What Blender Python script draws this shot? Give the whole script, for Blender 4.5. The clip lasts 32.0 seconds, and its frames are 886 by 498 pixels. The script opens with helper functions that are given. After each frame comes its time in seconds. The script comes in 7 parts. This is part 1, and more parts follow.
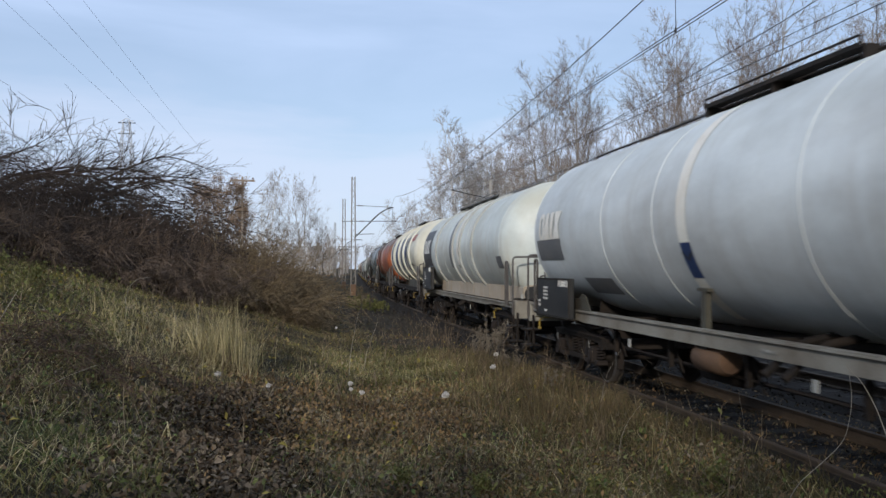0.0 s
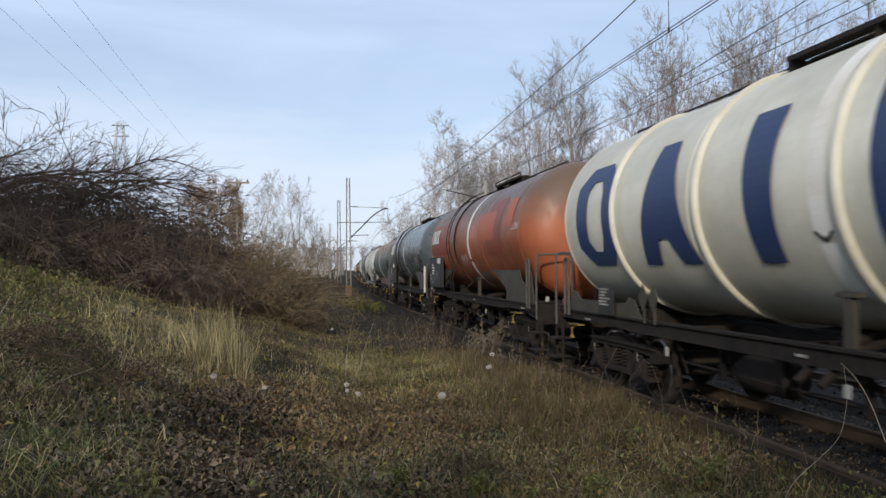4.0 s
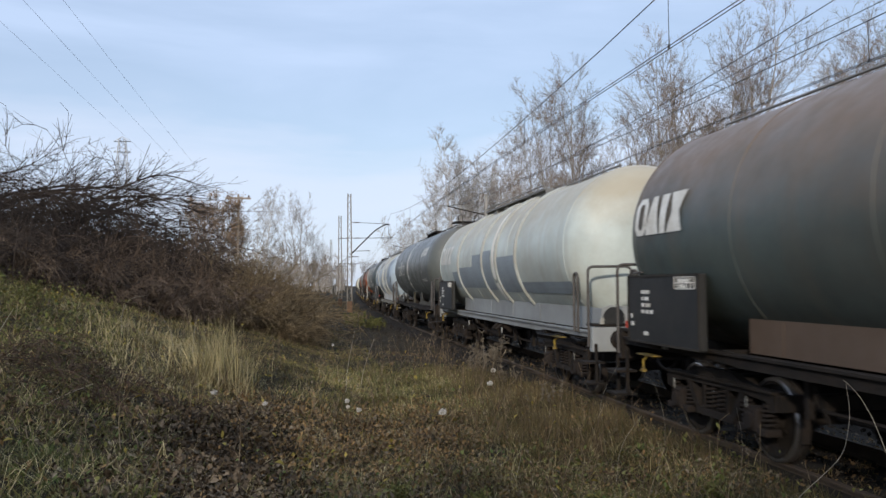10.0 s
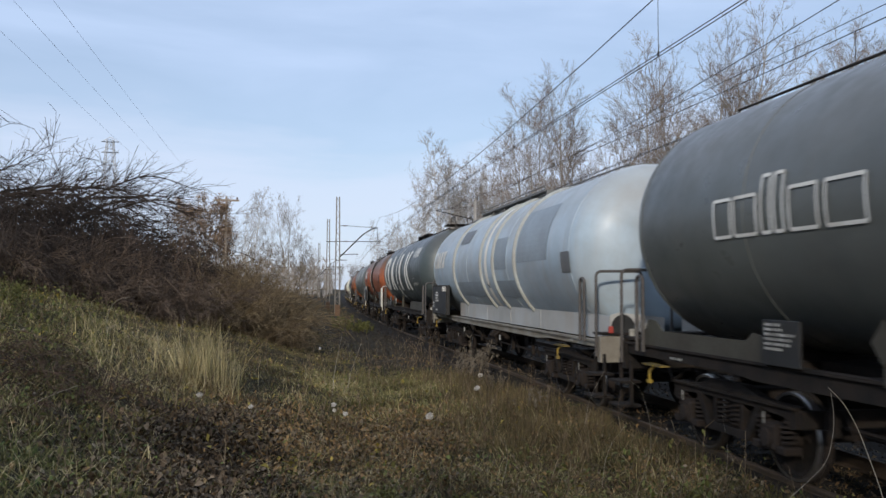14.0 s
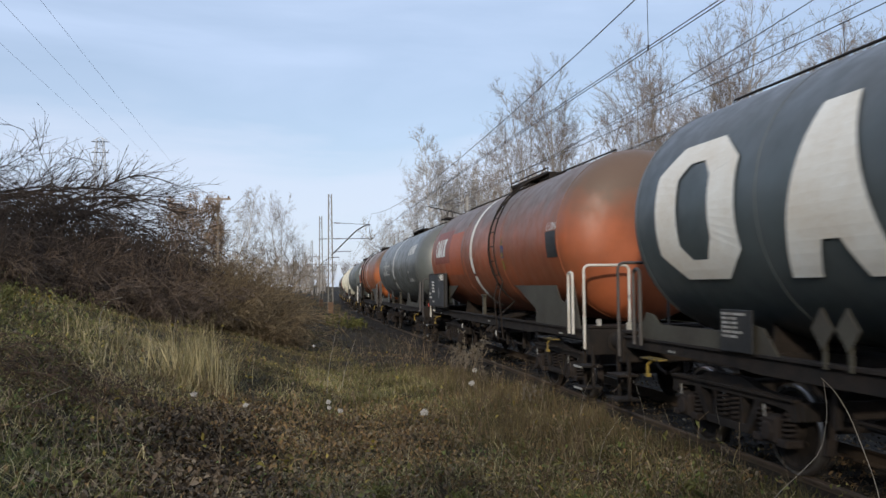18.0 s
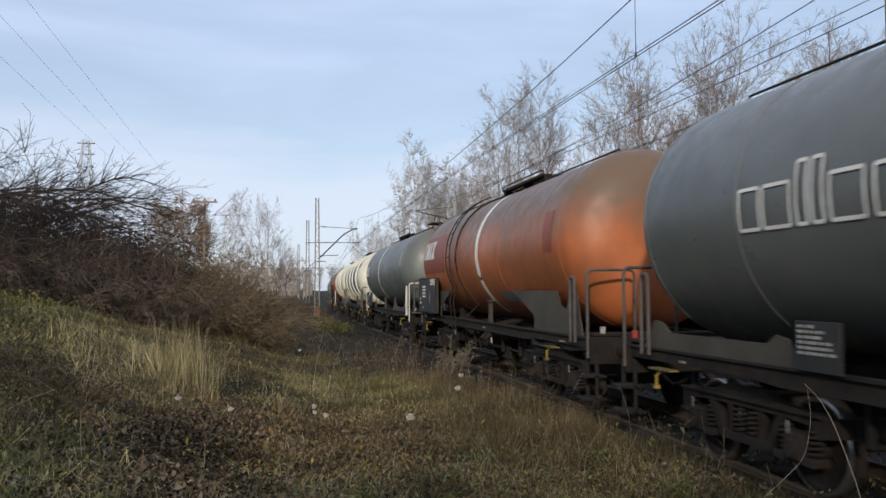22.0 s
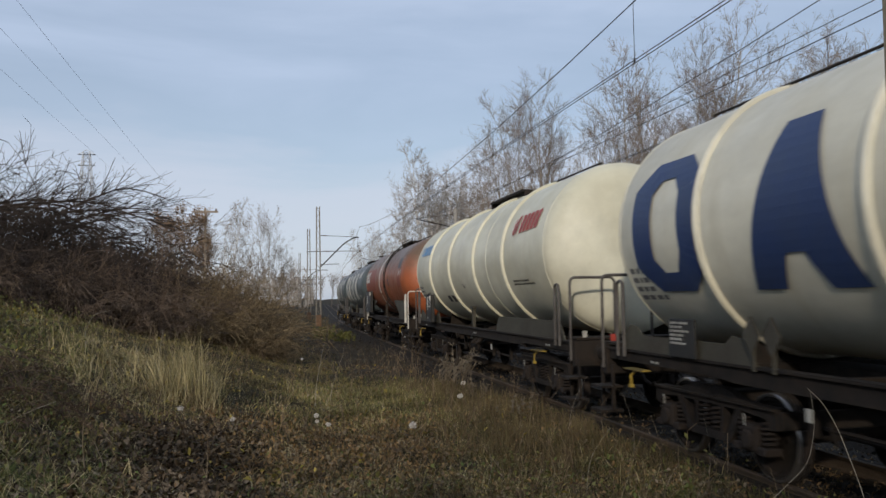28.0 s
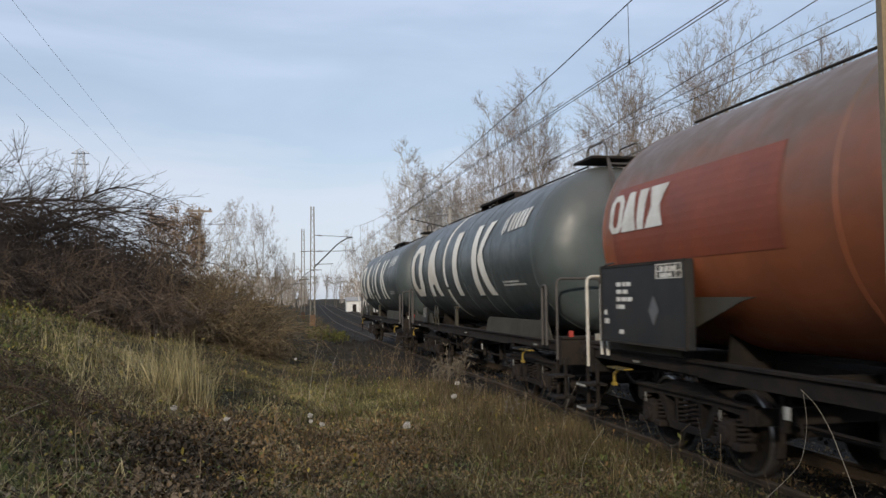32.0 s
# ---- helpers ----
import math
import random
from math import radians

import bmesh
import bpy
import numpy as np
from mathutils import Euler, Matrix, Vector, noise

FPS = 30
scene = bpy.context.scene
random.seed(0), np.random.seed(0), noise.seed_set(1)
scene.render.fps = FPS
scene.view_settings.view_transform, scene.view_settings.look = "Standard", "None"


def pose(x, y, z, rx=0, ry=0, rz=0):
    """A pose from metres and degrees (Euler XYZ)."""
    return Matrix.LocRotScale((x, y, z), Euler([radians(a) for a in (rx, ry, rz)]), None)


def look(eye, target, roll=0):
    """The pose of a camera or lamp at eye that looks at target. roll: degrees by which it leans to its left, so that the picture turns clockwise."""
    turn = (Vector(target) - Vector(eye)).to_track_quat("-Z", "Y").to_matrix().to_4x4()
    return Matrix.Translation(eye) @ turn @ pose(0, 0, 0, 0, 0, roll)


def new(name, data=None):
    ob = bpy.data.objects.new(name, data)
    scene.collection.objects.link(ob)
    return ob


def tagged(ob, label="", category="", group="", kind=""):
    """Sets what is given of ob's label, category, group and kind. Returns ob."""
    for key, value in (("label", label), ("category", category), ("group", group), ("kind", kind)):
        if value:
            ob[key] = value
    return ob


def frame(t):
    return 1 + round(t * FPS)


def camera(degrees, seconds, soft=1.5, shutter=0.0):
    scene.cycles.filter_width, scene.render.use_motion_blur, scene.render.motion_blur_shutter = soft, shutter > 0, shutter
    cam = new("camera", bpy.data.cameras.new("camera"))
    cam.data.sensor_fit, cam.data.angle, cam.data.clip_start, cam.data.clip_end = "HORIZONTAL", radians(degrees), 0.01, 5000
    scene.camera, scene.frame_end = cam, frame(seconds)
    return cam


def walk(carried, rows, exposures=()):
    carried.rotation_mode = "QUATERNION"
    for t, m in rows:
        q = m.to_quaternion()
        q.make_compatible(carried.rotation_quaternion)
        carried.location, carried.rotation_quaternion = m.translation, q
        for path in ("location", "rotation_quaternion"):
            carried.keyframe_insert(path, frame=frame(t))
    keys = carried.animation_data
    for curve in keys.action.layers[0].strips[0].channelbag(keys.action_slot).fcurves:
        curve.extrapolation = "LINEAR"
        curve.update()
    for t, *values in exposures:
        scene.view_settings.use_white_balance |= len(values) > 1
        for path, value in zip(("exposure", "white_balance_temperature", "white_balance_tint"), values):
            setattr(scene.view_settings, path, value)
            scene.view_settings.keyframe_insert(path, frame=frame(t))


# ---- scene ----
cam = camera(56.4, 32.0, soft=1.5, shutter=0.3)
EYE = (0.0, 0.0, 1.97)
PATH = [(0, -9.20, 1.34, 0.01), (0.5, -9.18, 1.53, -0.09), (1, -9.15, 1.64, -0.10), (1.5, -9.06, 1.65, 0.01), (2, -9.19, 1.41, 0.02), (2.5, -9.38, 1.26, 0.04), (4.5, -9.43, 1.39, 0.67), (5, -9.32, 1.38, 0.84), (5.5, -9.25, 1.44, 0.77), (6, -9.38, 1.83, 0.62), (6.5, -9.42, 1.93, 0.62), (7, -9.40, 2.06, 0.47), (7.5, -9.57, 2.41, 0.42), (8, -9.39, 2.51, 0.28), (8.5, -9.48, 2.48, 0.42), (9, -9.29, 2.24, 0.53), (9.5, -9.37, 2.40, 0.52), (10, -9.45, 2.47, 0.40), (10.5, -9.56, 2.54, 0.44), (11, -9.63, 2.26, 0.58), (11.5, -9.83, 2.24, 0.62), (12, -9.76, 2.20, 0.64), (12.5, -10.29, 2.37, 0.11), (13, -10.30, 2.49, 0.01), (13.5, -10.11, 2.46, -0.16), (14, -10.28, 2.77, -0.16), (14.5, -10.25, 2.86, -0.10), (16.5, -10.60, 2.32, 0.07), (17, -10.62, 2.48, 0.50), (17.5, -10.72, 2.61, 0.49), (18, -10.75, 2.48, 0.63), (18.5, -10.92, 2.43, 0.22), (19, -10.73, 2.24, 0.11), (19.5, -10.88, 2.46, -0.05), (20, -11.25, 2.74, -0.12), (20.5, -11.34, 2.84, 0.13), (21, -11.48, 2.72, 0.15), (21.5, -11.54, 2.77, 0.42), (22, -11.66, 2.80, 0.26), (22.5, -11.78, 2.82, 0.05), (23, -11.74, 2.99, -0.07), (23.5, -11.76, 3.26, -0.04), (24, -11.66, 3.52, 0.07), (24.5, -11.69, 3.62, 0.13), (26.5, -11.54, 3.61, 0.17), (27, -11.64, 3.63, 0.40), (27.5, -11.63, 3.55, 0.51), (28, -11.56, 3.33, 0.81), (28.5, -11.32, 3.24, 1.15), (29, -11.27, 3.56, 0.98), (29.5, -11.52, 3.43, 0.75), (30, -11.64, 3.31, 0.69), (30.5, -11.74, 3.34, 0.62), (31, -11.89, 3.43, 0.62), (31.5, -11.90, 3.38, 0.57), (32, -11.96, 3.34, 0.64)]
walk(cam, [(t, pose(*EYE, 90 + p, r, y)) for t, y, p, r in PATH],
     [(0, -0.02, 6200, 10), (3, 0.05, 6350, 10), (5, 0.13, 6650, 10), (6, 0.08, 6700, 10), (9, 0.10, 6500, 10), (13, 0.0, 6300, 10), (14.5, 0.0, 6300, 10), (19, 0.04, 6500, 10),
      (23, 0.05, 6600, 10), (26.5, -0.24, 6650, 10), (28, -0.26, 6700, 10), (29, -0.32, 6750, 10), (30, -0.24, 6800, 10), (32, -0.04, 6800, 10)])

# ---------------------------------------------------------------- sky and sun
SUN_EL, SUN_AZ = radians(19), radians(203)   # azimuth clockwise from +y: behind the camera, to the left
world = bpy.data.worlds.new("world")
scene.world = world
world.use_nodes = True
wt = world.node_tree
wt.nodes.clear()


def wnode(kind, **values):
    n = wt.nodes.new(kind)
    for key, value in values.items():
        n.inputs[key].default_value = value
    return n


sky = wt.nodes.new("ShaderNodeTexSky")
sky.sky_type, sky.sun_disc = "NISHITA", False
sky.sun_elevation, sky.sun_rotation = SUN_EL, SUN_AZ
sky.air_density, sky.dust_density, sky.ozone_density = 1.0, 1.0, 1.6
wcoord = wt.nodes.new("ShaderNodeTexCoord")
wmap = wt.nodes.new("ShaderNodeMapping")
wmap.inputs["Scale"].default_value = (1.3, 1.3, 6.5)
wmap.inputs["Location"].default_value = (0.4, 0.2, 0.35)
wt.links.new(wcoord.outputs["Generated"], wmap.inputs["Vector"])
cloud = wnode("ShaderNodeTexNoise", Scale=1.35, Detail=6.0, Roughness=0.52, Distortion=0.35)
wt.links.new(wmap.outputs["Vector"], cloud.inputs["Vector"])
wsplit = wt.nodes.new("ShaderNodeSeparateXYZ")
wt.links.new(wcoord.outputs["Generated"], wsplit.inputs["Vector"])


def layer(below, colour, sway, stops):
    """A layer of cloud over the sky below it: its cover by height over the horizon, with an uneven edge."""
    shift = wnode("ShaderNodeMapRange")
    shift.inputs["To Min"].default_value, shift.inputs["To Max"].default_value = -sway, sway
    wt.links.new(cloud.outputs["Fac"], shift.inputs["Value"])
    height = wt.nodes.new("ShaderNodeMath")
    wt.links.new(wsplit.outputs["Z"], height.inputs[0])
    wt.links.new(shift.outputs["Result"], height.inputs[1])
    ramp = wt.nodes.new("ShaderNodeValToRGB")
    while len(ramp.color_ramp.elements) < len(stops):
        ramp.color_ramp.elements.new(0.5)
    for e, (at, cover) in zip(ramp.color_ramp.elements, stops):
        e.position, e.color = at, (cover, cover, cover, 1)
    wt.links.new(height.outputs[0], ramp.inputs["Fac"])
    mix = wt.nodes.new("ShaderNodeMixRGB")
    mix.inputs["Color2"].default_value = (*colour, 1)
    wt.links.new(ramp.outputs["Color"], mix.inputs["Fac"])
    wt.links.new(below, mix.inputs["Color1"])
    return mix.outputs["Color"]


veil = layer(sky.outputs["Color"], (5.65, 6.9, 9.2), 0.30, ((0.0, 0.55), (0.22, 0.45), (0.34, 0.75), (0.6, 0.85)))
bank = layer(veil, (6.7, 7.25, 8.7), 0.16, ((0.02, 0.32), (0.10, 0.60), (0.145, 0.58), (0.20, 0.10), (0.30, 0.03)))
wback = wnode("ShaderNodeBackground", Strength=0.113)
wt.links.new(bank, wback.inputs["Color"])
wout = wt.nodes.new("ShaderNodeOutputWorld")
wt.links.new(wback.outputs["Background"], wout.inputs["Surface"])

sun_data = bpy.data.lights.new("sun", "SUN")
sun_data.energy, sun_data.angle, sun_data.color = 2.5, radians(2.5), (1.0, 0.90, 0.76)
sun = new("sun", sun_data)
sun.matrix_world = look((math.sin(SUN_AZ) * 50, math.cos(SUN_AZ) * 50, math.tan(SUN_EL) * 50), (0, 0, 0))

# ---------------------------------------------------------------- the line of the track
X0, Y0, Y1, BEND, FALL = 5.92, 21.35, 95.0, 0.000728, -0.0049
SECOND = 4.2                                    # distance between the two tracks


def heading(y):
    return BEND * min(max(y - Y0, 0.0), Y1 - Y0)


def axis_x(y):
    a, b = max(y - Y0, 0.0), Y1 - Y0
    return X0 + (BEND * a * a / 2 if a < b else BEND * b * b / 2 + BEND * b * (a - b))


def axis_z(y):
    return FALL * min(max(y - Y0, 0.0), 120.0)


def on_track(y, u=0.0, z=0.0):
    h = heading(y)
    return Vector((axis_x(y) + u * math.cos(h), y - u * math.sin(h), axis_z(y) + z))


def travelled(t):
    return 8.01925 * t - 0.0256580 * (t - 16) ** 2 / 2 + 0.00108149 * (t - 16) ** 3 / 6


# ---------------------------------------------------------------- materials
MATS = {}


def material(name, colour, rough=0.7, metal=0.0, second=None, scale=3.0, amount=0.5, grain=60.0, bump=0.15,
             stretch=(1, 1, 1), island=0.0, thing=0.0, gloss=0.3, contrast=(0.35, 0.7)):
    """A surface of two colours in patches, with fine grain and relief. island: how far loose pieces differ."""
    if name in MATS:
        return MATS[name]
    m = bpy.data.materials.new(name)
    m.use_nodes = True
    t = m.node_tree
    b = t.nodes["Principled BSDF"]
    b.inputs["Roughness"].default_value, b.inputs["Metallic"].default_value = rough, metal
    b.inputs["Specular IOR Level"].default_value = gloss
    coord = t.nodes.new("ShaderNodeTexCoord")
    mapping = t.nodes.new("ShaderNodeMapping")
    mapping.inputs["Scale"].default_value = stretch
    t.links.new(coord.outputs["Object"], mapping.inputs["Vector"])
    big = t.nodes.new("ShaderNodeTexNoise")
    big.inputs["Scale"].default_value, big.inputs["Detail"].default_value = scale, 5.0
    big.inputs["Roughness"].default_value = 0.62
    t.links.new(mapping.outputs["Vector"], big.inputs["Vector"])
    ramp = t.nodes.new("ShaderNodeValToRGB")
    ramp.color_ramp.elements[0].position, ramp.color_ramp.elements[1].position = contrast
    second = second or tuple(c * 0.6 for c in colour)
    ramp.color_ramp.elements[0].color = (*colour, 1)
    ramp.color_ramp.elements[1].color = (*[c + (s - c) * amount for c, s in zip(colour, second)], 1)
    t.links.new(big.outputs["Fac"], ramp.inputs["Fac"])
    fine = t.nodes.new("ShaderNodeTexNoise")
    fine.inputs["Scale"].default_value, fine.inputs["Detail"].default_value = grain, 4.0
    t.links.new(coord.outputs["Object"], fine.inputs["Vector"])
    grainy = t.nodes.new("ShaderNodeMixRGB")
    grainy.blend_type = "OVERLAY"
    grainy.inputs["Fac"].default_value = 0.35
    t.links.new(ramp.outputs["Color"], grainy.inputs["Color1"])
    t.links.new(fine.outputs["Fac"], grainy.inputs["Color2"])
    last = grainy.outputs["Color"]
    if island or thing:
        if island:
            geo = t.nodes.new("ShaderNodeNewGeometry")
            rand = geo.outputs["Random Per Island"]
        else:
            rand = t.nodes.new("ShaderNodeObjectInfo").outputs["Random"]
        vary = t.nodes.new("ShaderNodeMapRange")
        vary.inputs["To Min"].default_value = 1 - (island or thing)
        vary.inputs["To Max"].default_value = 1 + (island or thing)
        t.links.new(rand, vary.inputs["Value"])
        times = t.nodes.new("ShaderNodeHueSaturation")
        t.links.new(vary.outputs["Result"], times.inputs["Value"])
        t.links.new(last, times.inputs["Color"])
        last = times.outputs["Color"]
    t.links.new(last, b.inputs["Base Color"])
    if bump:
        relief = t.nodes.new("ShaderNodeBump")
        relief.inputs["Strength"].default_value, relief.inputs["Distance"].default_value = bump, 0.02
        t.links.new(fine.outputs["Fac"], relief.inputs["Height"])
        t.links.new(relief.outputs["Normal"], b.inputs["Normal"])
    MATS[name] = m
    return m


def tank_paint(name, colour, soot=(0.075, 0.055, 0.045), top=0.6, streak=0.35, rough=0.42, stain=None, line=(0.25, 1.02), film=0.25):
    """Weathered tank paint: soot on the upper side, runs round the barrel, blotches of fading."""
    if name in MATS:
        return MATS[name]
    m = bpy.data.materials.new(name)
    m.use_nodes = True
    t = m.node_tree
    b = t.nodes["Principled BSDF"]
    b.inputs["Specular IOR Level"].default_value = 0.45
    coord = t.nodes.new("ShaderNodeTexCoord")
    split = t.nodes.new("ShaderNodeSeparateXYZ")
    t.links.new(coord.outputs["Object"], split.inputs["Vector"])

    def noise_of(scale, stretch, detail=5.0):
        mp = t.nodes.new("ShaderNodeMapping")
        mp.inputs["Scale"].default_value = stretch
        t.links.new(coord.outputs["Object"], mp.inputs["Vector"])
        n = t.nodes.new("ShaderNodeTexNoise")
        n.inputs["Scale"].default_value, n.inputs["Detail"].default_value = scale, detail
        n.inputs["Roughness"].default_value = 0.6
        t.links.new(mp.outputs["Vector"], n.inputs["Vector"])
        return n.outputs["Fac"]

    def ranged(value, a, b_, lo=0.0, hi=1.0):
        n = t.nodes.new("ShaderNodeMapRange")
        n.inputs["From Min"].default_value, n.inputs["From Max"].default_value = a, b_
        n.inputs["To Min"].default_value, n.inputs["To Max"].default_value = lo, hi
        t.links.new(value, n.inputs["Value"])
        return n.outputs["Result"]

    def maths(op, a, c):
        n = t.nodes.new("ShaderNodeMath")
        n.operation = op
        for i, v in enumerate((a, c)):
            if isinstance(v, float):
                n.inputs[i].default_value = v
            else:
                t.links.new(v, n.inputs[i])
        return n.outputs[0]

    def blend(fac, c1, c2):
        n = t.nodes.new("ShaderNodeMixRGB")
        for i, v in ((0, fac), (1, c1), (2, c2)):
            if isinstance(v, (tuple, float)):
                n.inputs[i].default_value = (*v, 1) if isinstance(v, tuple) else v
            else:
                t.links.new(v, n.inputs[i])
        return n.outputs["Color"]

    fade = ranged(noise_of(0.9, (1, 0.5, 1)), 0.35, 0.75)
    runs = ranged(noise_of(1.3, (0.35, 2.0, 0.30)), 0.48, 0.80)
    blots = ranged(noise_of(0.55, (1, 0.55, 1.2)), 0.42, 0.68)
    specks = ranged(noise_of(26, (1, 1, 0.5), 3.0), 0.60, 0.78)
    light = tuple(min(1, c * 1.16 + 0.012) for c in colour)
    dark = tuple(c * 0.72 for c in colour)
    col = blend(fade, light, dark)
    col = blend(maths("MULTIPLY", runs, streak), col, stain or soot)
    col = blend(maths("MULTIPLY", blots, film), col, stain or soot)
    high = ranged(maths("ADD", split.outputs["Z"], ranged(noise_of(1.6, (1, 0.7, 1)), 0.3, 0.7, -0.25, 0.25)), line[0], line[1])
    col = blend(maths("MULTIPLY", high, top), col, soot)
    col = blend(maths("MULTIPLY", specks, 0.25), col, soot)
    t.links.new(col, b.inputs["Base Color"])
    t.links.new(ranged(noise_of(3.0, (1, 1, 1)), 0.3, 0.7, rough - 0.07, rough + 0.16), b.inputs["Roughness"])
    relief = t.nodes.new("ShaderNodeBump")
    relief.inputs["Strength"].default_value, relief.inputs["Distance"].default_value = 0.12, 0.02
    t.links.new(noise_of(4.0, (1, 1, 1), 2.0), relief.inputs["Height"])
    t.links.new(relief.outputs["Normal"], b.inputs["Normal"])
    MATS[name] = m
    return m


GRIME = material("grimy_steel", (0.010, 0.0085, 0.0075), 0.88, 0.0, (0.030, 0.021, 0.015), 4.5, 0.9, 70, 0.3)
FRAME = material("underframe_paint", (0.022, 0.020, 0.017), 0.8, 0.0, (0.046, 0.034, 0.024), 1.8, 0.8, 60, 0.2)
RUSTY = material("rusty_steel", (0.024, 0.017, 0.013), 0.88, 0.0, (0.018, 0.014, 0.012), 2.5, 0.9, 60, 0.3)
TREAD = material("bright_wheel_steel", (0.45, 0.43, 0.41), 0.3, 0.9, (0.2, 0.17, 0.15), 6, 0.6)
BOARD = material("board_black", (0.021, 0.022, 0.023), 0.5, 0.0, (0.045, 0.042, 0.038), 2.0, 0.7)
WHITE = material("marking_white", (0.74, 0.73, 0.68), 0.55, 0.0, (0.45, 0.40, 0.32), 2.2, 0.7, 40, 0.05)
BANDED = material("band_white", (0.82, 0.80, 0.72), 0.5, 0.0, (0.58, 0.47, 0.33), 1.2, 0.6, 40, 0.05)
YELLOW = material("warning_yellow", (0.36, 0.245, 0.035), 0.65, 0.0, (0.10, 0.075, 0.04), 7, 1.0)
BLUE = material("marking_blue", (0.022, 0.045, 0.13), 0.5, 0.0, (0.04, 0.06, 0.11), 1.5, 0.7)
PALEBLUE = material("marking_pale_blue", (0.16, 0.33, 0.55), 0.5)
RED = material("marking_red", (0.40, 0.060, 0.045), 0.5)
WALK_GREY = material("walkway_galvanised", (0.20, 0.20, 0.19), 0.65, 0.2, (0.10, 0.09, 0.08), 3, 0.8)
GUSSET = material("gusset_paint", (0.070, 0.066, 0.050), 0.75, 0.0, (0.042, 0.034, 0.026), 1.4, 0.9, 50, 0.2)
HOOP = material("dirty_hoop", (0.40, 0.42, 0.40), 0.6, 0.0, (0.26, 0.24, 0.205), 1.6, 0.8)
PATCH_BLUE = material("patch_blue_grey", (0.27, 0.31, 0.34), 0.5, 0.0, (0.20, 0.22, 0.23), 1.2, 0.8)
RAIL_STEEL = material("rail_steel", (0.080, 0.058, 0.040), 0.8, 0.1, (0.055, 0.040, 0.028), 3, 0.8)
HANDRAIL = material("handrail_steel", (0.10, 0.092, 0.085), 0.6, 0.1, (0.05, 0.04, 0.035), 4, 0.8)
PALE_RAIL = material("handrail_white", (0.66, 0.64, 0.58), 0.55, 0.0, (0.4, 0.33, 0.25), 3, 0.7)
GREY_PATCH = material("patch_grey", (0.125, 0.130, 0.135), 0.5, 0.0, (0.18, 0.17, 0.16), 1.5, 0.7)
DARK_PATCH = material("patch_dark", (0.055, 0.055, 0.056), 0.5, 0.0, (0.09, 0.085, 0.08), 1.5, 0.7)
RED_PATCH = material("patch_red", (0.26, 0.066, 0.032), 0.5, 0.0, (0.14, 0.042, 0.03), 1.5, 0.7)
ORANGE_PATCH = material("patch_orange", (0.40, 0.095, 0.030), 0.5, 0.0, (0.30, 0.08, 0.03), 1.5, 0.7)
YELLOW_PATCH = material("patch_ochre", (0.34, 0.30, 0.14), 0.55, 0.0, (0.25, 0.21, 0.11), 1.5, 0.7)

# ---------------------------------------------------------------- building blocks


def link(name, mesh, parent=None, at=None, label=""):
    ob = new(name, mesh)
    if parent is not None:
        ob.parent = parent
    if at is not None:
        ob.matrix_local = at
    if label:
        ob["label"] = label
    return ob


def mesh_of(name, bm, mat, smooth=False):
    me = bpy.data.meshes.new(name)
    bmesh.ops.recalc_face_normals(bm, faces=bm.faces)
    bm.to_mesh(me)
    bm.free()
    me.materials.append(mat)
    if smooth:
        me.shade_smooth()
        me.set_sharp_from_angle(angle=radians(38))
    return me


def part(name, bm, mat, parent, label="", smooth=False, at=None):
    return link(name, mesh_of(name, bm, mat, smooth), parent, at, label)


def box(bm, x0, x1, y0, y1, z0, z1, bevel=0.0):
    r = bmesh.ops.create_cube(bm, size=1.0)
    vs = r["verts"]
    for v in vs:
        v.co = Vector((x0 + (v.co.x + 0.5) * (x1 - x0), y0 + (v.co.y + 0.5) * (y1 - y0), z0 + (v.co.z + 0.5) * (z1 - z0)))
    if bevel:
        es = list({e for v in vs for e in v.link_edges})
        bmesh.ops.bevel(bm, geom=es, offset=bevel, segments=1, affect="EDGES")
    return bm


def new_box(*a, **k):
    return box(bmesh.new(), *a, **k)


def tube(bm, pts, r, seg=6, r_end=None, caps=True):
    pts = [Vector(p) for p in pts]
    rings, side = [], None
    n = len(pts)
    for i, p in enumerate(pts):
        d = (pts[min(i + 1, n - 1)] - pts[max(i - 1, 0)]).normalized()
        if side is None:
            side = d.orthogonal().normalized()
        side = (side - d * side.dot(d)).normalized()
        up = d.cross(side)
        rr = r if r_end is None else r + (r_end - r) * i / (n - 1)
        rings.append([bm.verts.new(p + (side * math.cos(2 * math.pi * k / seg) + up * math.sin(2 * math.pi * k / seg)) * rr) for k in range(seg)])
    for a, b in zip(rings, rings[1:]):
        for k in range(seg):
            bm.faces.new((a[k], a[(k + 1) % seg], b[(k + 1) % seg], b[k]))
    if caps:
        bm.faces.new(rings[0][::-1])
        bm.faces.new(rings[-1])
    return bm


def rounded(pts, r=0.12, n=4):
    """Round the inner corners of a path."""
    pts = [Vector(p) for p in pts]
    out = [pts[0]]
    for a, b, c in zip(pts, pts[1:], pts[2:]):
        k = min(r, (a - b).length / 2.1, (c - b).length / 2.1)
        p, q = b + (a - b).normalized() * k, b + (c - b).normalized() * k
        for i in range(n + 1):
            s = i / n
            out.append(p * (1 - s) ** 2 + b * 2 * s * (1 - s) + q * s * s)
    return out + [pts[-1]]


